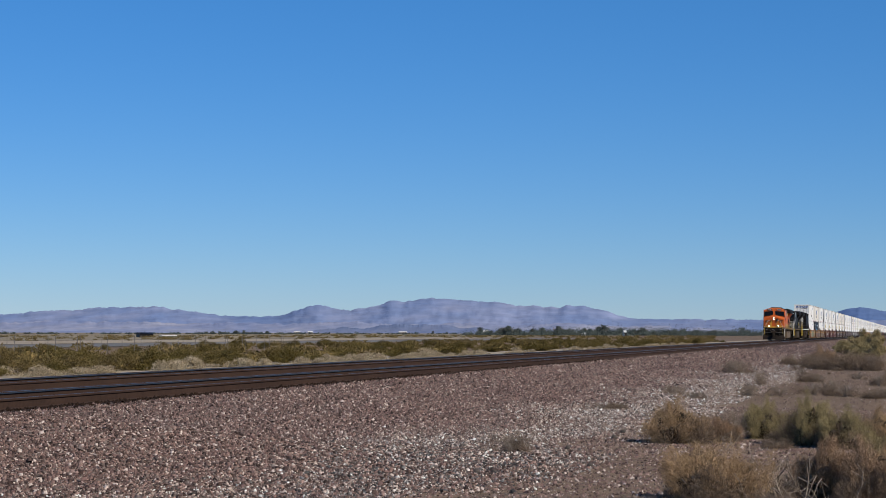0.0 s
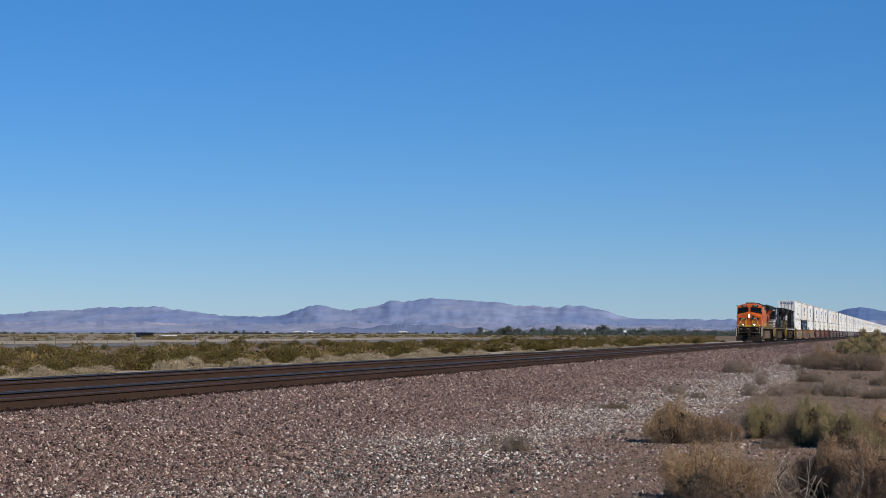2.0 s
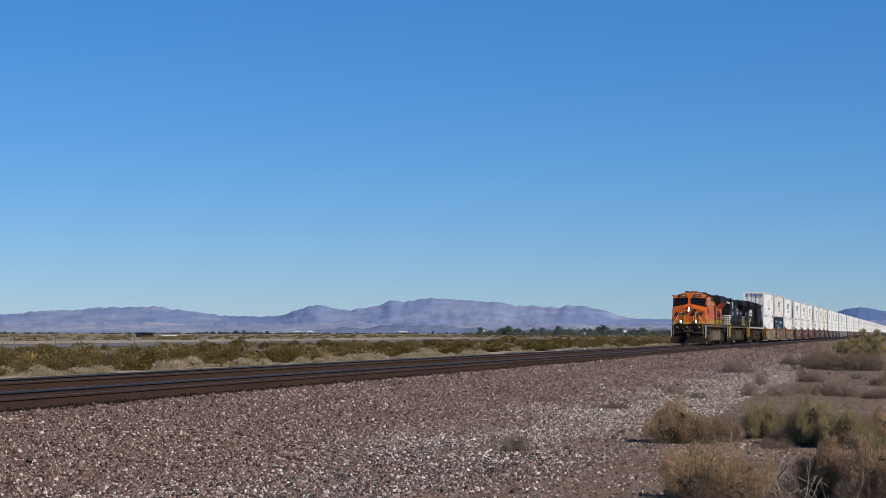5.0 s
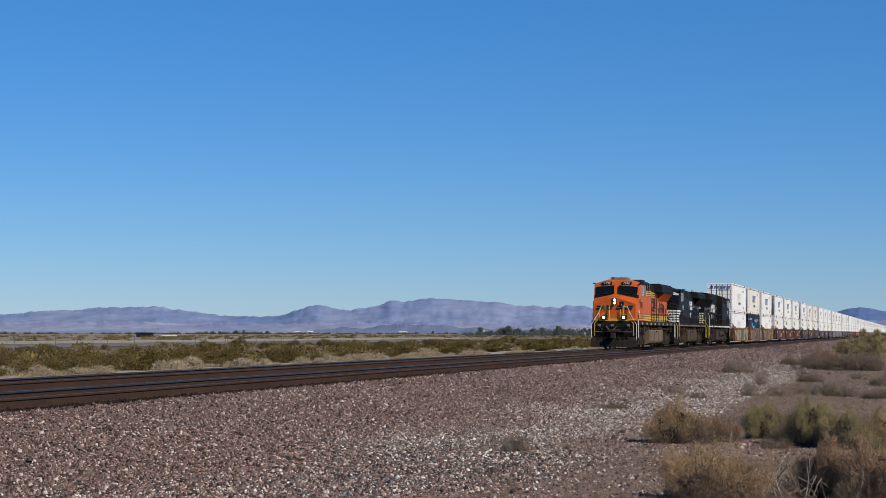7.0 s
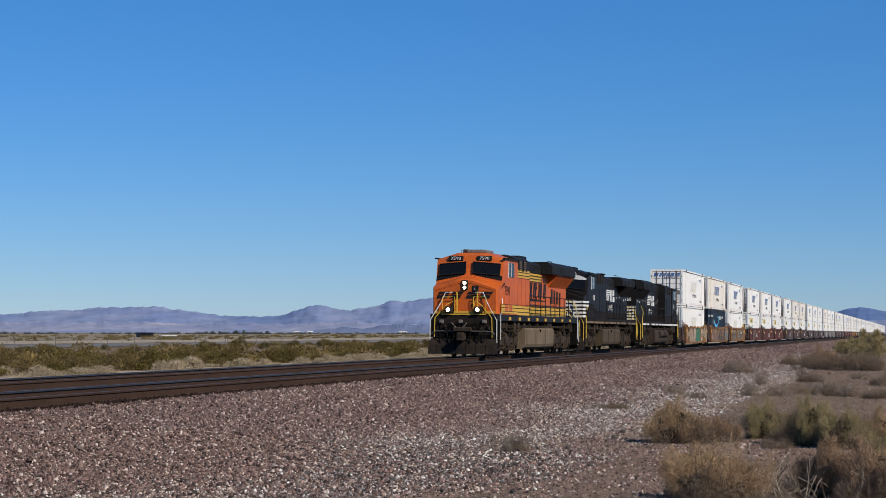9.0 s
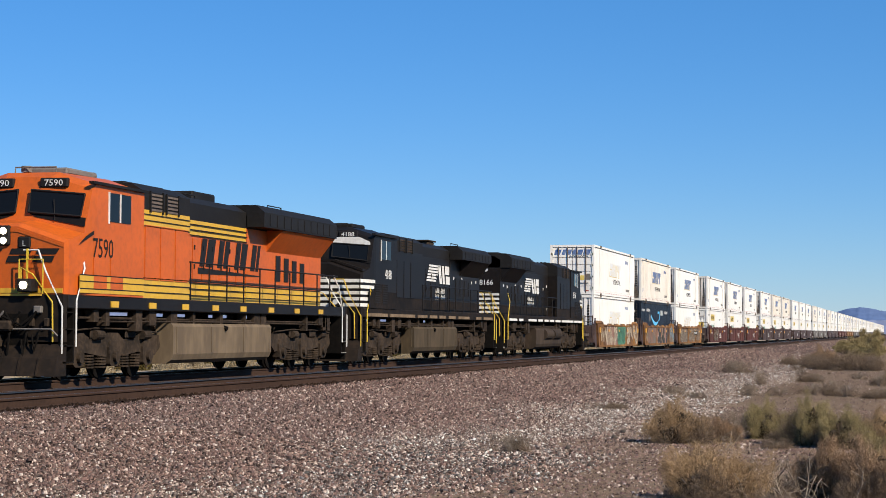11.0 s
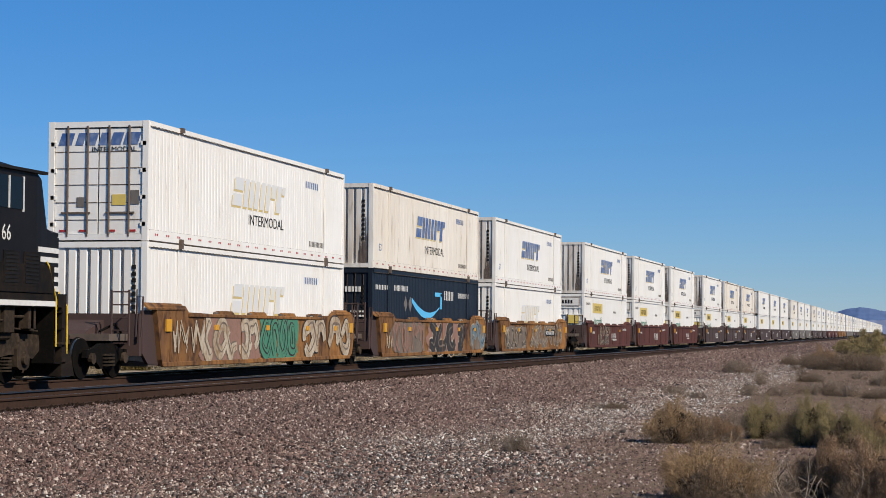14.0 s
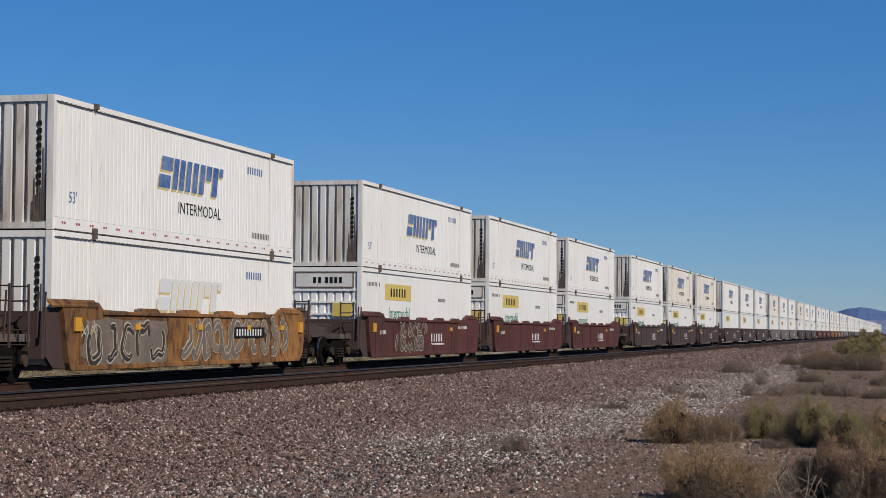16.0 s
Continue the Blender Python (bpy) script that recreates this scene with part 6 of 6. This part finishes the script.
def near_shrubs():
    group = "dry shrubs beside the gravel"
    straw = brush(21, STRAW, 210, 480, 0.60, 0.66, "dense straw-coloured desert shrub on the bare earth", group)
    wide = brush(25, STRAW, 240, 440, 0.62, 0.66, "broad straw-topped shrub with bare grey lower twigs", group, 90, inner=26000, bare=0.5)
    sage = brush(22, SAGE, 210, 480, 0.60, 0.70, "dense grey-green desert shrub on the bare earth", group)
    russet = brush(26, RUSSET, 190, 460, 0.60, 0.68, "reddish-brown desert shrub with dark bare twigs", group, 80, inner=26000, bare=0.5)
    dead = shrub(23, DEAD, 5500, 0.0034, 0.16, 0.55, 0.45, "leafless dead shrub of tangled grey twigs", group, 46, hollow=0.1)
    sparse = shrub(27, DEAD, 900, 0.0030, 0.20, 0.50, 0.48, "thin leafless shrub of a few bare twigs", group, 42, hollow=0.3)
    far_sage = shrub(28, SAGE, 9000, 0.018, 0.06, 0.60, 0.70, "dense grey-green desert shrub on the bare earth", group, 10, hollow=0.15, puffs=12)
    # the clump beside the gravel, from its outer edge inwards
    spots = [(straw, 30.2, 3.64, 0.98, 0.3, 1.12), (russet, 30.9, 2.95, 0.55, 2.6, 1.05), (wide, 19.9, 2.05, 1.0, 2.1, 1.0), (sage, 32.2, 2.44, 0.74, 1.0, 1.35), (sage, 30.4, 1.52, 0.82, 4.0, 1.45), (sage, 29.8, 0.98, 0.85, 2.2, 1.1), (straw, 30.6, 0.45, 0.74, 5.1, 1.2),
             (russet, 20.9, 0.85, 0.80, 3.3, 1.2), (russet, 20.2, 0.30, 0.85, 1.3, 1.2), (straw, 21.6, 0.35, 0.7, 0.9, 1.15), (sage, 26.5, 0.30, 0.7, 0.2, 0.95), (dead, 31.0, 1.95, 0.75, 0.5, 1.1), (dead, 29.4, 2.05, 0.55, 2.0, 0.8), (sparse, 20.6, 1.42, 0.85, 0.5, 1.05), (sparse, 21.3, 1.25, 0.9, 2.5, 0.9), (dead, 22.3, 1.05, 0.7, 2.0, 0.8), (dead, 23.4, 0.9, 0.7, 1.4, 0.8), (sparse, 24.6, 1.5, 0.7, 4.4, 0.7), (sparse, 19.4, 2.75, 0.5, 4.0, 0.6), (dead, 19.3, 1.3, 0.6, 5.4, 0.8),
             (dead, 42.2, 6.42, 0.6, 0.0, 0.75), (sparse, 41.5, 6.7, 0.8, 1.2, 0.7), (sparse, 26.9, 5.67, 0.75, 1.0, 1.2), (sparse, 27.1, 5.60, 0.6, 3.0, 1.3), (sparse, 79.0, 7.2, 1.5, 3.0, 1.2), (sparse, 80.0, 7.0, 1.3, 1.0, 1.3), (sparse, 52.9, 6.5, 1.1, 2.2, 0.7), (sparse, 50.0, 5.6, 0.9, 0.4, 0.7),
             (sparse, 54.9, 2.7, 1.3, 3.9, 0.9), (dead, 54.6, 2.2, 0.75, 1.9, 1.0), (sparse, 54.0, 1.8, 1.2, 0.2, 0.9), (dead, 53.2, 1.03, 0.8, 0.9, 0.9), (sparse, 53.4, 0.6, 1.2, 2.9, 0.9), (dead, 96.0, 4.9, 1.5, 2.2, 1.5), (dead, 94.0, 4.2, 1.5, 0.4, 1.3), (dead, 93.0, 2.9, 1.9, 4.4, 1.4), (dead, 92.0, 1.9, 1.8, 5.9, 1.3), (russet, 99.0, 4.3, 1.5, 0.9, 1.1), (dead, 97.0, 2.2, 1.7, 3.9, 1.2), (sparse, 34.5, 3.4, 1.0, 0.1, 0.9), (sparse, 36.0, 2.7, 1.2, 2.7, 1.0), (sparse, 35.5, 3.1, 1.2, 1.7, 0.9), (dead, 35.0, 1.6, 0.9, 5.0, 1.1), (sparse, 34.4, 1.1, 1.1, 0.0, 1.1), (dead, 34.0, 0.6, 0.8, 1.0, 1.1), (sparse, 36.5, 4.3, 0.9, 2.0, 0.7), (sparse, 33.0, 4.4, 0.6, 2.4, 0.6),
             (dead, 70.0, 3.6, 1.2, 5.9, 0.8), (dead, 66.0, 0.9, 1.2, 0.9, 0.9), (dead, 105, 3.2, 1.6, 1.0, 1.0), (far_sage, 150, 3.9, 1.8, 1.2, 1.1), (far_sage, 160, 5.2, 1.9, 0.2, 0.9), (far_sage, 185, 4.9, 2.1, 2.2, 0.9), (far_sage, 176, 6.2, 1.9, 5.2, 0.7), (far_sage, 200, 6.4, 2.2, 4.2, 0.9), (far_sage, 130, 3.5, 1.5, 2.2, 0.7), (far_sage, 140, 2.4, 1.7, 2.2, 1.1), (far_sage, 170, 3.4, 1.9, 3.2, 1.1), (dead, 125, 5.2, 1.6, 0.2, 1.0), (far_sage, 262, 6.0, 2.6, 1.2, 1.3), (far_sage, 275, 5.2, 2.6, 4.2, 1.2), (far_sage, 250, 4.4, 2.5, 2.2, 1.3)]
    seen = set()
    for proto, x, y, s, turn, tall in spots:
        plant(proto, x, y, s, turn, proto.name not in seen, tall)
        seen.add(proto.name)
    rng = random.Random(17)
    for _ in range(26):
        x = rng.uniform(52, 125)
        y = rng.uniform(0.01 * x, 2.2 + 0.045 * x)
        plant(rng.choice((dead, sparse, sparse, sparse)), x, y, rng.uniform(0.5, 1.3), rng.uniform(0, 6.28), False, rng.uniform(0.6, 1.5))
    # bare bleached limbs that rise out of the clump, each forked
    rng = random.Random(12)
    for x, y, lean, ln in ((20.3, 1.45, 2.5, 0.62), (20.5, 1.20, 1.2, 0.75), (20.1, 1.30, 0.6, 0.5), (20.6, 1.55, 3.6, 0.5), (20.0, 1.10, 5.6, 0.45), (20.4, 1.05, 0.2, 0.55), (20.8, 1.35, 1.7, 0.7), (19.8, 1.6, 2.2, 0.4), (20.2, 0.75, 5.2, 0.5), (19.7, 0.6, 4.6, 0.45), (32.0, 2.45, 1.0, 0.4), (32.1, 2.40, 2.6, 0.35), (73.2, 10.3, 2.2, 0.7), (71.0, 10.2, 0.4, 0.6)):
        z = max(land(x, y), bed_z(y) if y > 5 else -1) - 0.01
        bm = bmesh.new()
        p, way, pts = Vector((x, y, z)), Vector((math.cos(lean), math.sin(lean), rng.uniform(0.7, 1.6))).normalized(), []
        for q in range(8):
            pts.append(p.copy())
            way = (way + Vector((rng.uniform(-0.3, 0.3), rng.uniform(-0.3, 0.3), rng.uniform(-0.26, 0.16)))).normalized()
            p = p + way * ln / 7
            if q in (2, 3, 4, 5, 6):
                fork = (way + Vector((rng.uniform(-1, 1), rng.uniform(-1, 1), rng.uniform(-0.3, 0.7)))).normalized()
                a = p + fork * ln * 0.13
                tube(bm, [p, a, a + (fork + Vector((0, 0, rng.uniform(-0.5, 0.4)))).normalized() * ln * rng.uniform(0.08, 0.2)], 0.0035, 4)
        tube(bm, pts[:4], 0.0085, 5)
        tube(bm, pts[3:], 0.0055, 5)
        tagged(part("dead_limb", bm, BLEACHED, None), "bleached forked dead limb rising among the shrubs", "branch", "dead branches")
    # fallen branches and single stones
    rng = random.Random(8)
    for x, y, n in ((20.4, 1.3, 18), (21.6, 1.2, 12), (20.0, 0.8, 10), (28.2, 2.6, 10), (26.5, 7.0, 5), (29.0, 5.8, 6), (55, 8.6, 3), (31, 4.6, 4), (24.5, 1.6, 6)):
        for _ in range(n):
            a = rng.uniform(0, 6.28)
            p = Vector((x + rng.uniform(-0.5, 0.5), y + rng.uniform(-0.4, 0.4), 0.0))
            ln = rng.uniform(0.15, 0.42)
            lift = rng.uniform(0.02, 0.32)
            z = max(land(x, y), bed_z(y) if y > 5 else -1)
            ob = pipe("dead_branch", [p + Vector((0, 0, z)), p + Vector((math.cos(a - 0.5) * ln * 0.28, math.sin(a - 0.5) * ln * 0.28, z + lift * 0.35)), p + Vector((math.cos(a) * ln * 0.5, math.sin(a) * ln * 0.5, z + lift * 0.85)), p + Vector((math.cos(a + 0.35) * ln * 0.8, math.sin(a + 0.35) * ln * 0.8, z + lift)), p + Vector((math.cos(a + 0.75) * ln, math.sin(a + 0.75) * ln, z + lift * 0.8))], rng.uniform(0.0025, 0.0055), BLEACHED, None, "", 5)
            tagged(ob, "bleached dead branch lying among the shrubs", "branch", "dead branches")
    for x, y, s in ((23.0, 5.26, 0.06), (23.3, 5.1, 0.035), (30.8, 4.73, 0.055), (30.2, 4.35, 0.05), (28.0, 5.0, 0.04), (54.2, 1.67, 0.07), (22.8, 1.9, 0.08), (27.5, 6.5, 0.07), (33.0, 4.9, 0.06), (60, 2.6, 0.12), (26.8, 2.9, 0.07), (24.6, 4.1, 0.05)):
        v = ICO_V * (1 + np.random.default_rng(int(x * 10)).uniform(-0.3, 0.3, ICO_V.shape)) * s
        ob = new("rock", arrays_mesh("rock", v, ICO_F, GREY_STONES))
        ob.location = (x, y, land(x, y) + s * 0.4)
        tagged(ob, "single pale grey rock on the bare earth", "rock", "loose rocks")


near_shrubs()


def far_shrubs():
    group = "creosote bushes beyond the track"
    kinds = [shrub(40 + k, (CREOSOTE, BROWN_BRUSH, CREOSOTE, CREOSOTE)[k], 4300, 0.017, 0.13, 0.95, 1.0, "olive-green creosote bush beyond the track", group, 10, "bush", 0.25, "creosote_bush", 16) for k in range(4)]
    tufts = [shrub(50 + k, DRY, 3200, 0.009, 0.2, 0.9, 0.55, "pale dry grass tuft beyond the track", "dry tufts beyond the track", 6, "grass tuft", 0.2, "grass_tuft", 9) for k in range(2)]
    rng = random.Random(4)
    seen = set()
    n = 0
    while n < 265:
        x = 58 + 330 * rng.random() ** 1.4
        y = 36 + 40 * rng.random() ** 1.5
        if y > 0.56 * x + 4 or y < 0.08 * x:
            continue
        p = rng.choice(kinds)
        plant(p, x, y, rng.uniform(0.7, 1.6), rng.uniform(0, 6.28), p.name not in seen, rng.uniform(0.5, 0.82))
        seen.add(p.name)
        n += 1
    n = 0
    while n < 110:
        x = 45 + 260 * rng.random() ** 1.2
        y = 31.5 + 6 * rng.random() ** 1.5
        if y > 0.56 * x + 4:
            continue
        p = rng.choice(tufts)
        plant(p, x, y, rng.uniform(0.6, 1.4), rng.uniform(0, 6.28), p.name not in seen, rng.uniform(0.7, 1.3))
        seen.add(p.name)
        n += 1
    # low brush of the plain, too thick to count
    g = np.random.default_rng(9)
    vs, fs, off = [], [], 0
    for _ in range(2600):
        x, y = 90 + 1100 * g.random() ** 1.5, 40 + 330 * g.random() ** 1.6
        if not 0.1 * x < y < 0.56 * x or (92 < y < 150 and x < 600):
            continue
        v, f = blades(int(g.integers(1e6)), 160, 0.09, 0.34, 1.3, 0.75)
        vs.append(v * g.uniform(0.6, 1.3) + np.array([x, y, -0.35 + dip(y)]))
        fs.append(f + off)
        off += len(v)
    ob = new("plain_brush", arrays_mesh("plain_brush", np.concatenate(vs), np.concatenate(fs), BROWN_BRUSH))
    tagged(ob, "low olive brush scattered over the far plain", "brush", kind="stuff")


far_shrubs()


# ---- the plain: strips, fence, trees, houses ----
def strip_of(name, y0, y1, mat, label, lift, x1=1500):
    sheet(name, spaced(40, x1, 60, 1.4), spaced(y0, y1, 6), lambda x, y: -0.35 + dip(y) + lift + 0.02 * noise.noise((x * 0.05, y * 0.1, 0)), mat, label, category="ground")


strip_of("gravel_strip", 92, 118, FIELD, "pale blue-grey gravel strip across the plain", 0.05, 580)
strip_of("sand_strip", 122, 160, SAND, "bare pale sand strip across the plain", 0.05, 640)
sheet("far_plain", spaced(40, 4400, 50, 1.4), spaced(163, 2900, 30, 1.5), lambda x, y: -0.3 + dip(y) + 0.4 * noise.noise((x * 0.01, y * 0.01, 5)) * min(1, (y - 163) / 400), PLAIN, "tan far plain with sparse dry growth", category="ground")
strip_of("sand_verge", 25, 39, SAND, "pale sandy verge beyond the ballast", 0.045)


def far_fence():
    posts = tagged(new("fence"), "low wire fence with pale posts across the plain", "fence")
    bm = bmesh.new()
    box(bm, -0.016, 0.016, -0.016, 0.016, -0.05, 1.5, 0.004)
    first = part("post", bm, STEEL_GREY, posts)
    first.location = (110, 62, -0.36)
    for k in range(1, 34):
        ob = new("post", first.data)
        ob.parent = posts
        ob.location = (110 + 2.3 * k + 0.9 * math.sin(k * 2.7), 62, -0.36)
    for z in (0.35, 0.75, 1.15):
        pipe("wire", [(110, 62, z - 0.36), (187, 62, z - 0.36)], 0.006, STEEL_GREY, posts)


far_fence()


def tree(seed, height, label, spread=0.42):
    e = tagged(new("tree"), label, "tree", "trees on the far plain")
    rng = random.Random(seed)
    bm = bmesh.new()
    tube(bm, [(0, 0, -0.3), (0.1, 0, height * 0.25), (0, 0.15, height * 0.6)], 0.22, 7)
    for _ in range(6):
        a = rng.uniform(0, 6.28)
        tube(bm, [(0.05, 0, height * 0.25), (math.cos(a) * height * 0.18, math.sin(a) * height * 0.18, height * 0.5), (math.cos(a) * height * 0.3, math.sin(a) * height * 0.3, height * 0.72)], 0.09, 5)
    part("trunk", bm, WOOD, e)
    v, f = tufts_of(seed, 44, 75, 0.26, 0.6, height * spread, height, 0.10, 1.3)
    lean = rng.uniform(-0.08, 0.08)
    v[:, 0] += lean * v[:, 2]
    ob = new("crown", arrays_mesh("crown", v, f, TREE_LEAF))
    ob.parent = e
    return e


def far_trees():
    protos = [tree(60 + k, h, "haze-tinted grey-green tree on the far plain", w) for k, (h, w) in enumerate(((6.0, 0.5), (7.5, 0.34), (5.0, 0.6), (8.5, 0.26), (6.5, 0.42), (4.2, 0.75)))]
    rng = random.Random(6)
    seen = set()
    spots = []
    for px0, px1, n, d0, d1, s0, s1 in ((1.0, 2.6, 12, 1150, 1350, 0.5, 0.85), (1.6, 2.1, 3, 1150, 1250, 0.9, 1.05), (2.6, 9.8, 44, 1100, 1400, 0.4, 0.8), (3.4, 5.0, 12, 1050, 1200, 0.6, 0.95), (5.6, 6.4, 6, 1050, 1200, 0.6, 0.9), (-7.2, -5.0, 12, 1300, 1500, 0.25, 0.5), (-5.2, 1.0, 8, 1400, 1800, 0.2, 0.4), (9.8, 14, 8, 1100, 1300, 0.55, 0.8)):
        for _ in range(n):
            spots.append((rng.uniform(px0, px1), rng.uniform(d0, d1), rng.uniform(s0, s1)))
    for b, d, s in spots:
        proto = rng.choice(protos)
        p = along(b, d, -0.1)
        p.z += dip(p.y)
        ob = proto if proto.name not in seen else copy_thing(proto, Matrix.Identity(4))
        seen.add(proto.name)
        ob.matrix_basis = Matrix.Translation(p) @ Matrix.Rotation(rng.uniform(0, 6.28), 4, "Z") @ Matrix.Diagonal((s * 1.45, s * 1.45, s * 0.92, 1))


far_trees()


def thicket():
    """Undergrowth between the far trees, too thick to count."""
    g = np.random.default_rng(14)
    vs, fs, off = [], [], 0
    for b0, b1, n, d0, d1, lo, hi in ((0.7, 14, 420, 1010, 1420, 0.9, 3.0), (2.4, 10.2, 260, 1020, 1300, 2.2, 5.2), (-13.4, -7.0, 110, 1250, 1700, 0.4, 1.5), (-7.4, -4.8, 60, 1250, 1500, 0.6, 2.0), (-5, 1, 110, 1300, 1900, 0.4, 1.5)):
        for _ in range(n):
            h = g.uniform(lo, hi)
            v, f = tufts_of(int(g.integers(1e6)), 9, 22, 0.3, 0.6, h * g.uniform(0.9, 2.2), h, 0.05, 1.6)
            p = along(g.uniform(b0, b1), g.uniform(d0, d1))
            vs.append(v + np.array([p.x, p.y, -0.1 + dip(p.y)]))
            fs.append(f + off)
            off += len(v)
    ob = new("thicket", arrays_mesh("thicket", np.concatenate(vs), np.concatenate(fs), TREE_LEAF))
    tagged(ob, "low haze-tinted thicket along the far tree belt", "thicket", kind="stuff")


thicket()


def house(b, d, w, h, wall, roof_mat, label):
    e = tagged(new("small_house"), label, "house", "buildings on the far plain")
    a = YAW + radians(b)
    e.matrix_basis = Matrix.Translation(along(b, d, -0.4 + dip(along(b, d).y))) @ Matrix.Rotation(-a + 0.25, 4, "Z")
    boxes("wall", wall, e, [(-w / 2, w / 2, -2.5, 2.5, 0, h)])
    rise = 1.1 if h > 1.6 else 0.35
    shape("roof", [(-2.9, h), (0, h + rise), (2.9, h)], "x", -w / 2 - 0.3, w / 2 + 0.3, roof_mat, e)
    if h < 1.6:
        return e
    for x in (-w * 0.3, w * 0.25):
        boxes("window", GLASS, e, [(x - 0.5, x + 0.5, -2.53, -2.49, 1.0, 2.0)])
    boxes("door", RUST_DARK, e, [(-0.45, 0.45, -2.53, -2.49, 0.0, 2.0)])
    return e


for b, d, w, h, wall, rf, lab in ((-8.95, 640, 4.5, 1.3, BLACK, BLACK, "low dark shed on the far plain"), (-8.25, 700, 5, 0.4, MARK, CREAM, "low pale shed on the far plain"), (-4.4, 2100, 6, 1.7, STEEL_GREY, GREYED, "small white house on the far plain"), (-4.0, 2200, 5, 1.7, STEEL_GREY, MARK, "small cream house on the far plain"), (-1.2, 2200, 9, 1.7, STEEL_GREY, GREYED, "long white house on the far plain"), (1.3, 1500, 4, 2.4, MARK, CREAM, "small white house among the trees"), (4.25, 1040, 2.4, 1.5, MARK, MARK, "small white house among the trees"), (5.5, 1040, 0.9, 2.0, MARK, MARK, "narrow white hut among the trees"), (8.2, 1500, 4.0, 1.8, CREAM, MARK, "pale house among the trees")):
    house(b, d, w, h, wall, rf, lab)


# ---- sleepers of the two tracks ----
def sleepers(parent, centre):
    bm = bmesh.new()
    box(bm, -0.115, 0.115, -1.29, 1.29, -0.16, 0.0, 0.012)
    first = part("sleeper", bm, TIE, parent, "dark weathered timber sleeper")
    first.location = (24.0, centre, RAIL_Z - 0.178)
    for k in range(1, 150):
        ob = new("sleeper", first.data)
        ob.parent = parent
        ob.location = (24.0 + 0.55 * k, centre + 0.02 * math.sin(k * 3.1), RAIL_Z - 0.178 + 0.004 * math.sin(k * 5.3))


sleepers(near_track, TRACK_NEAR)
sleepers(far_track, TRACK_FAR)
motions()
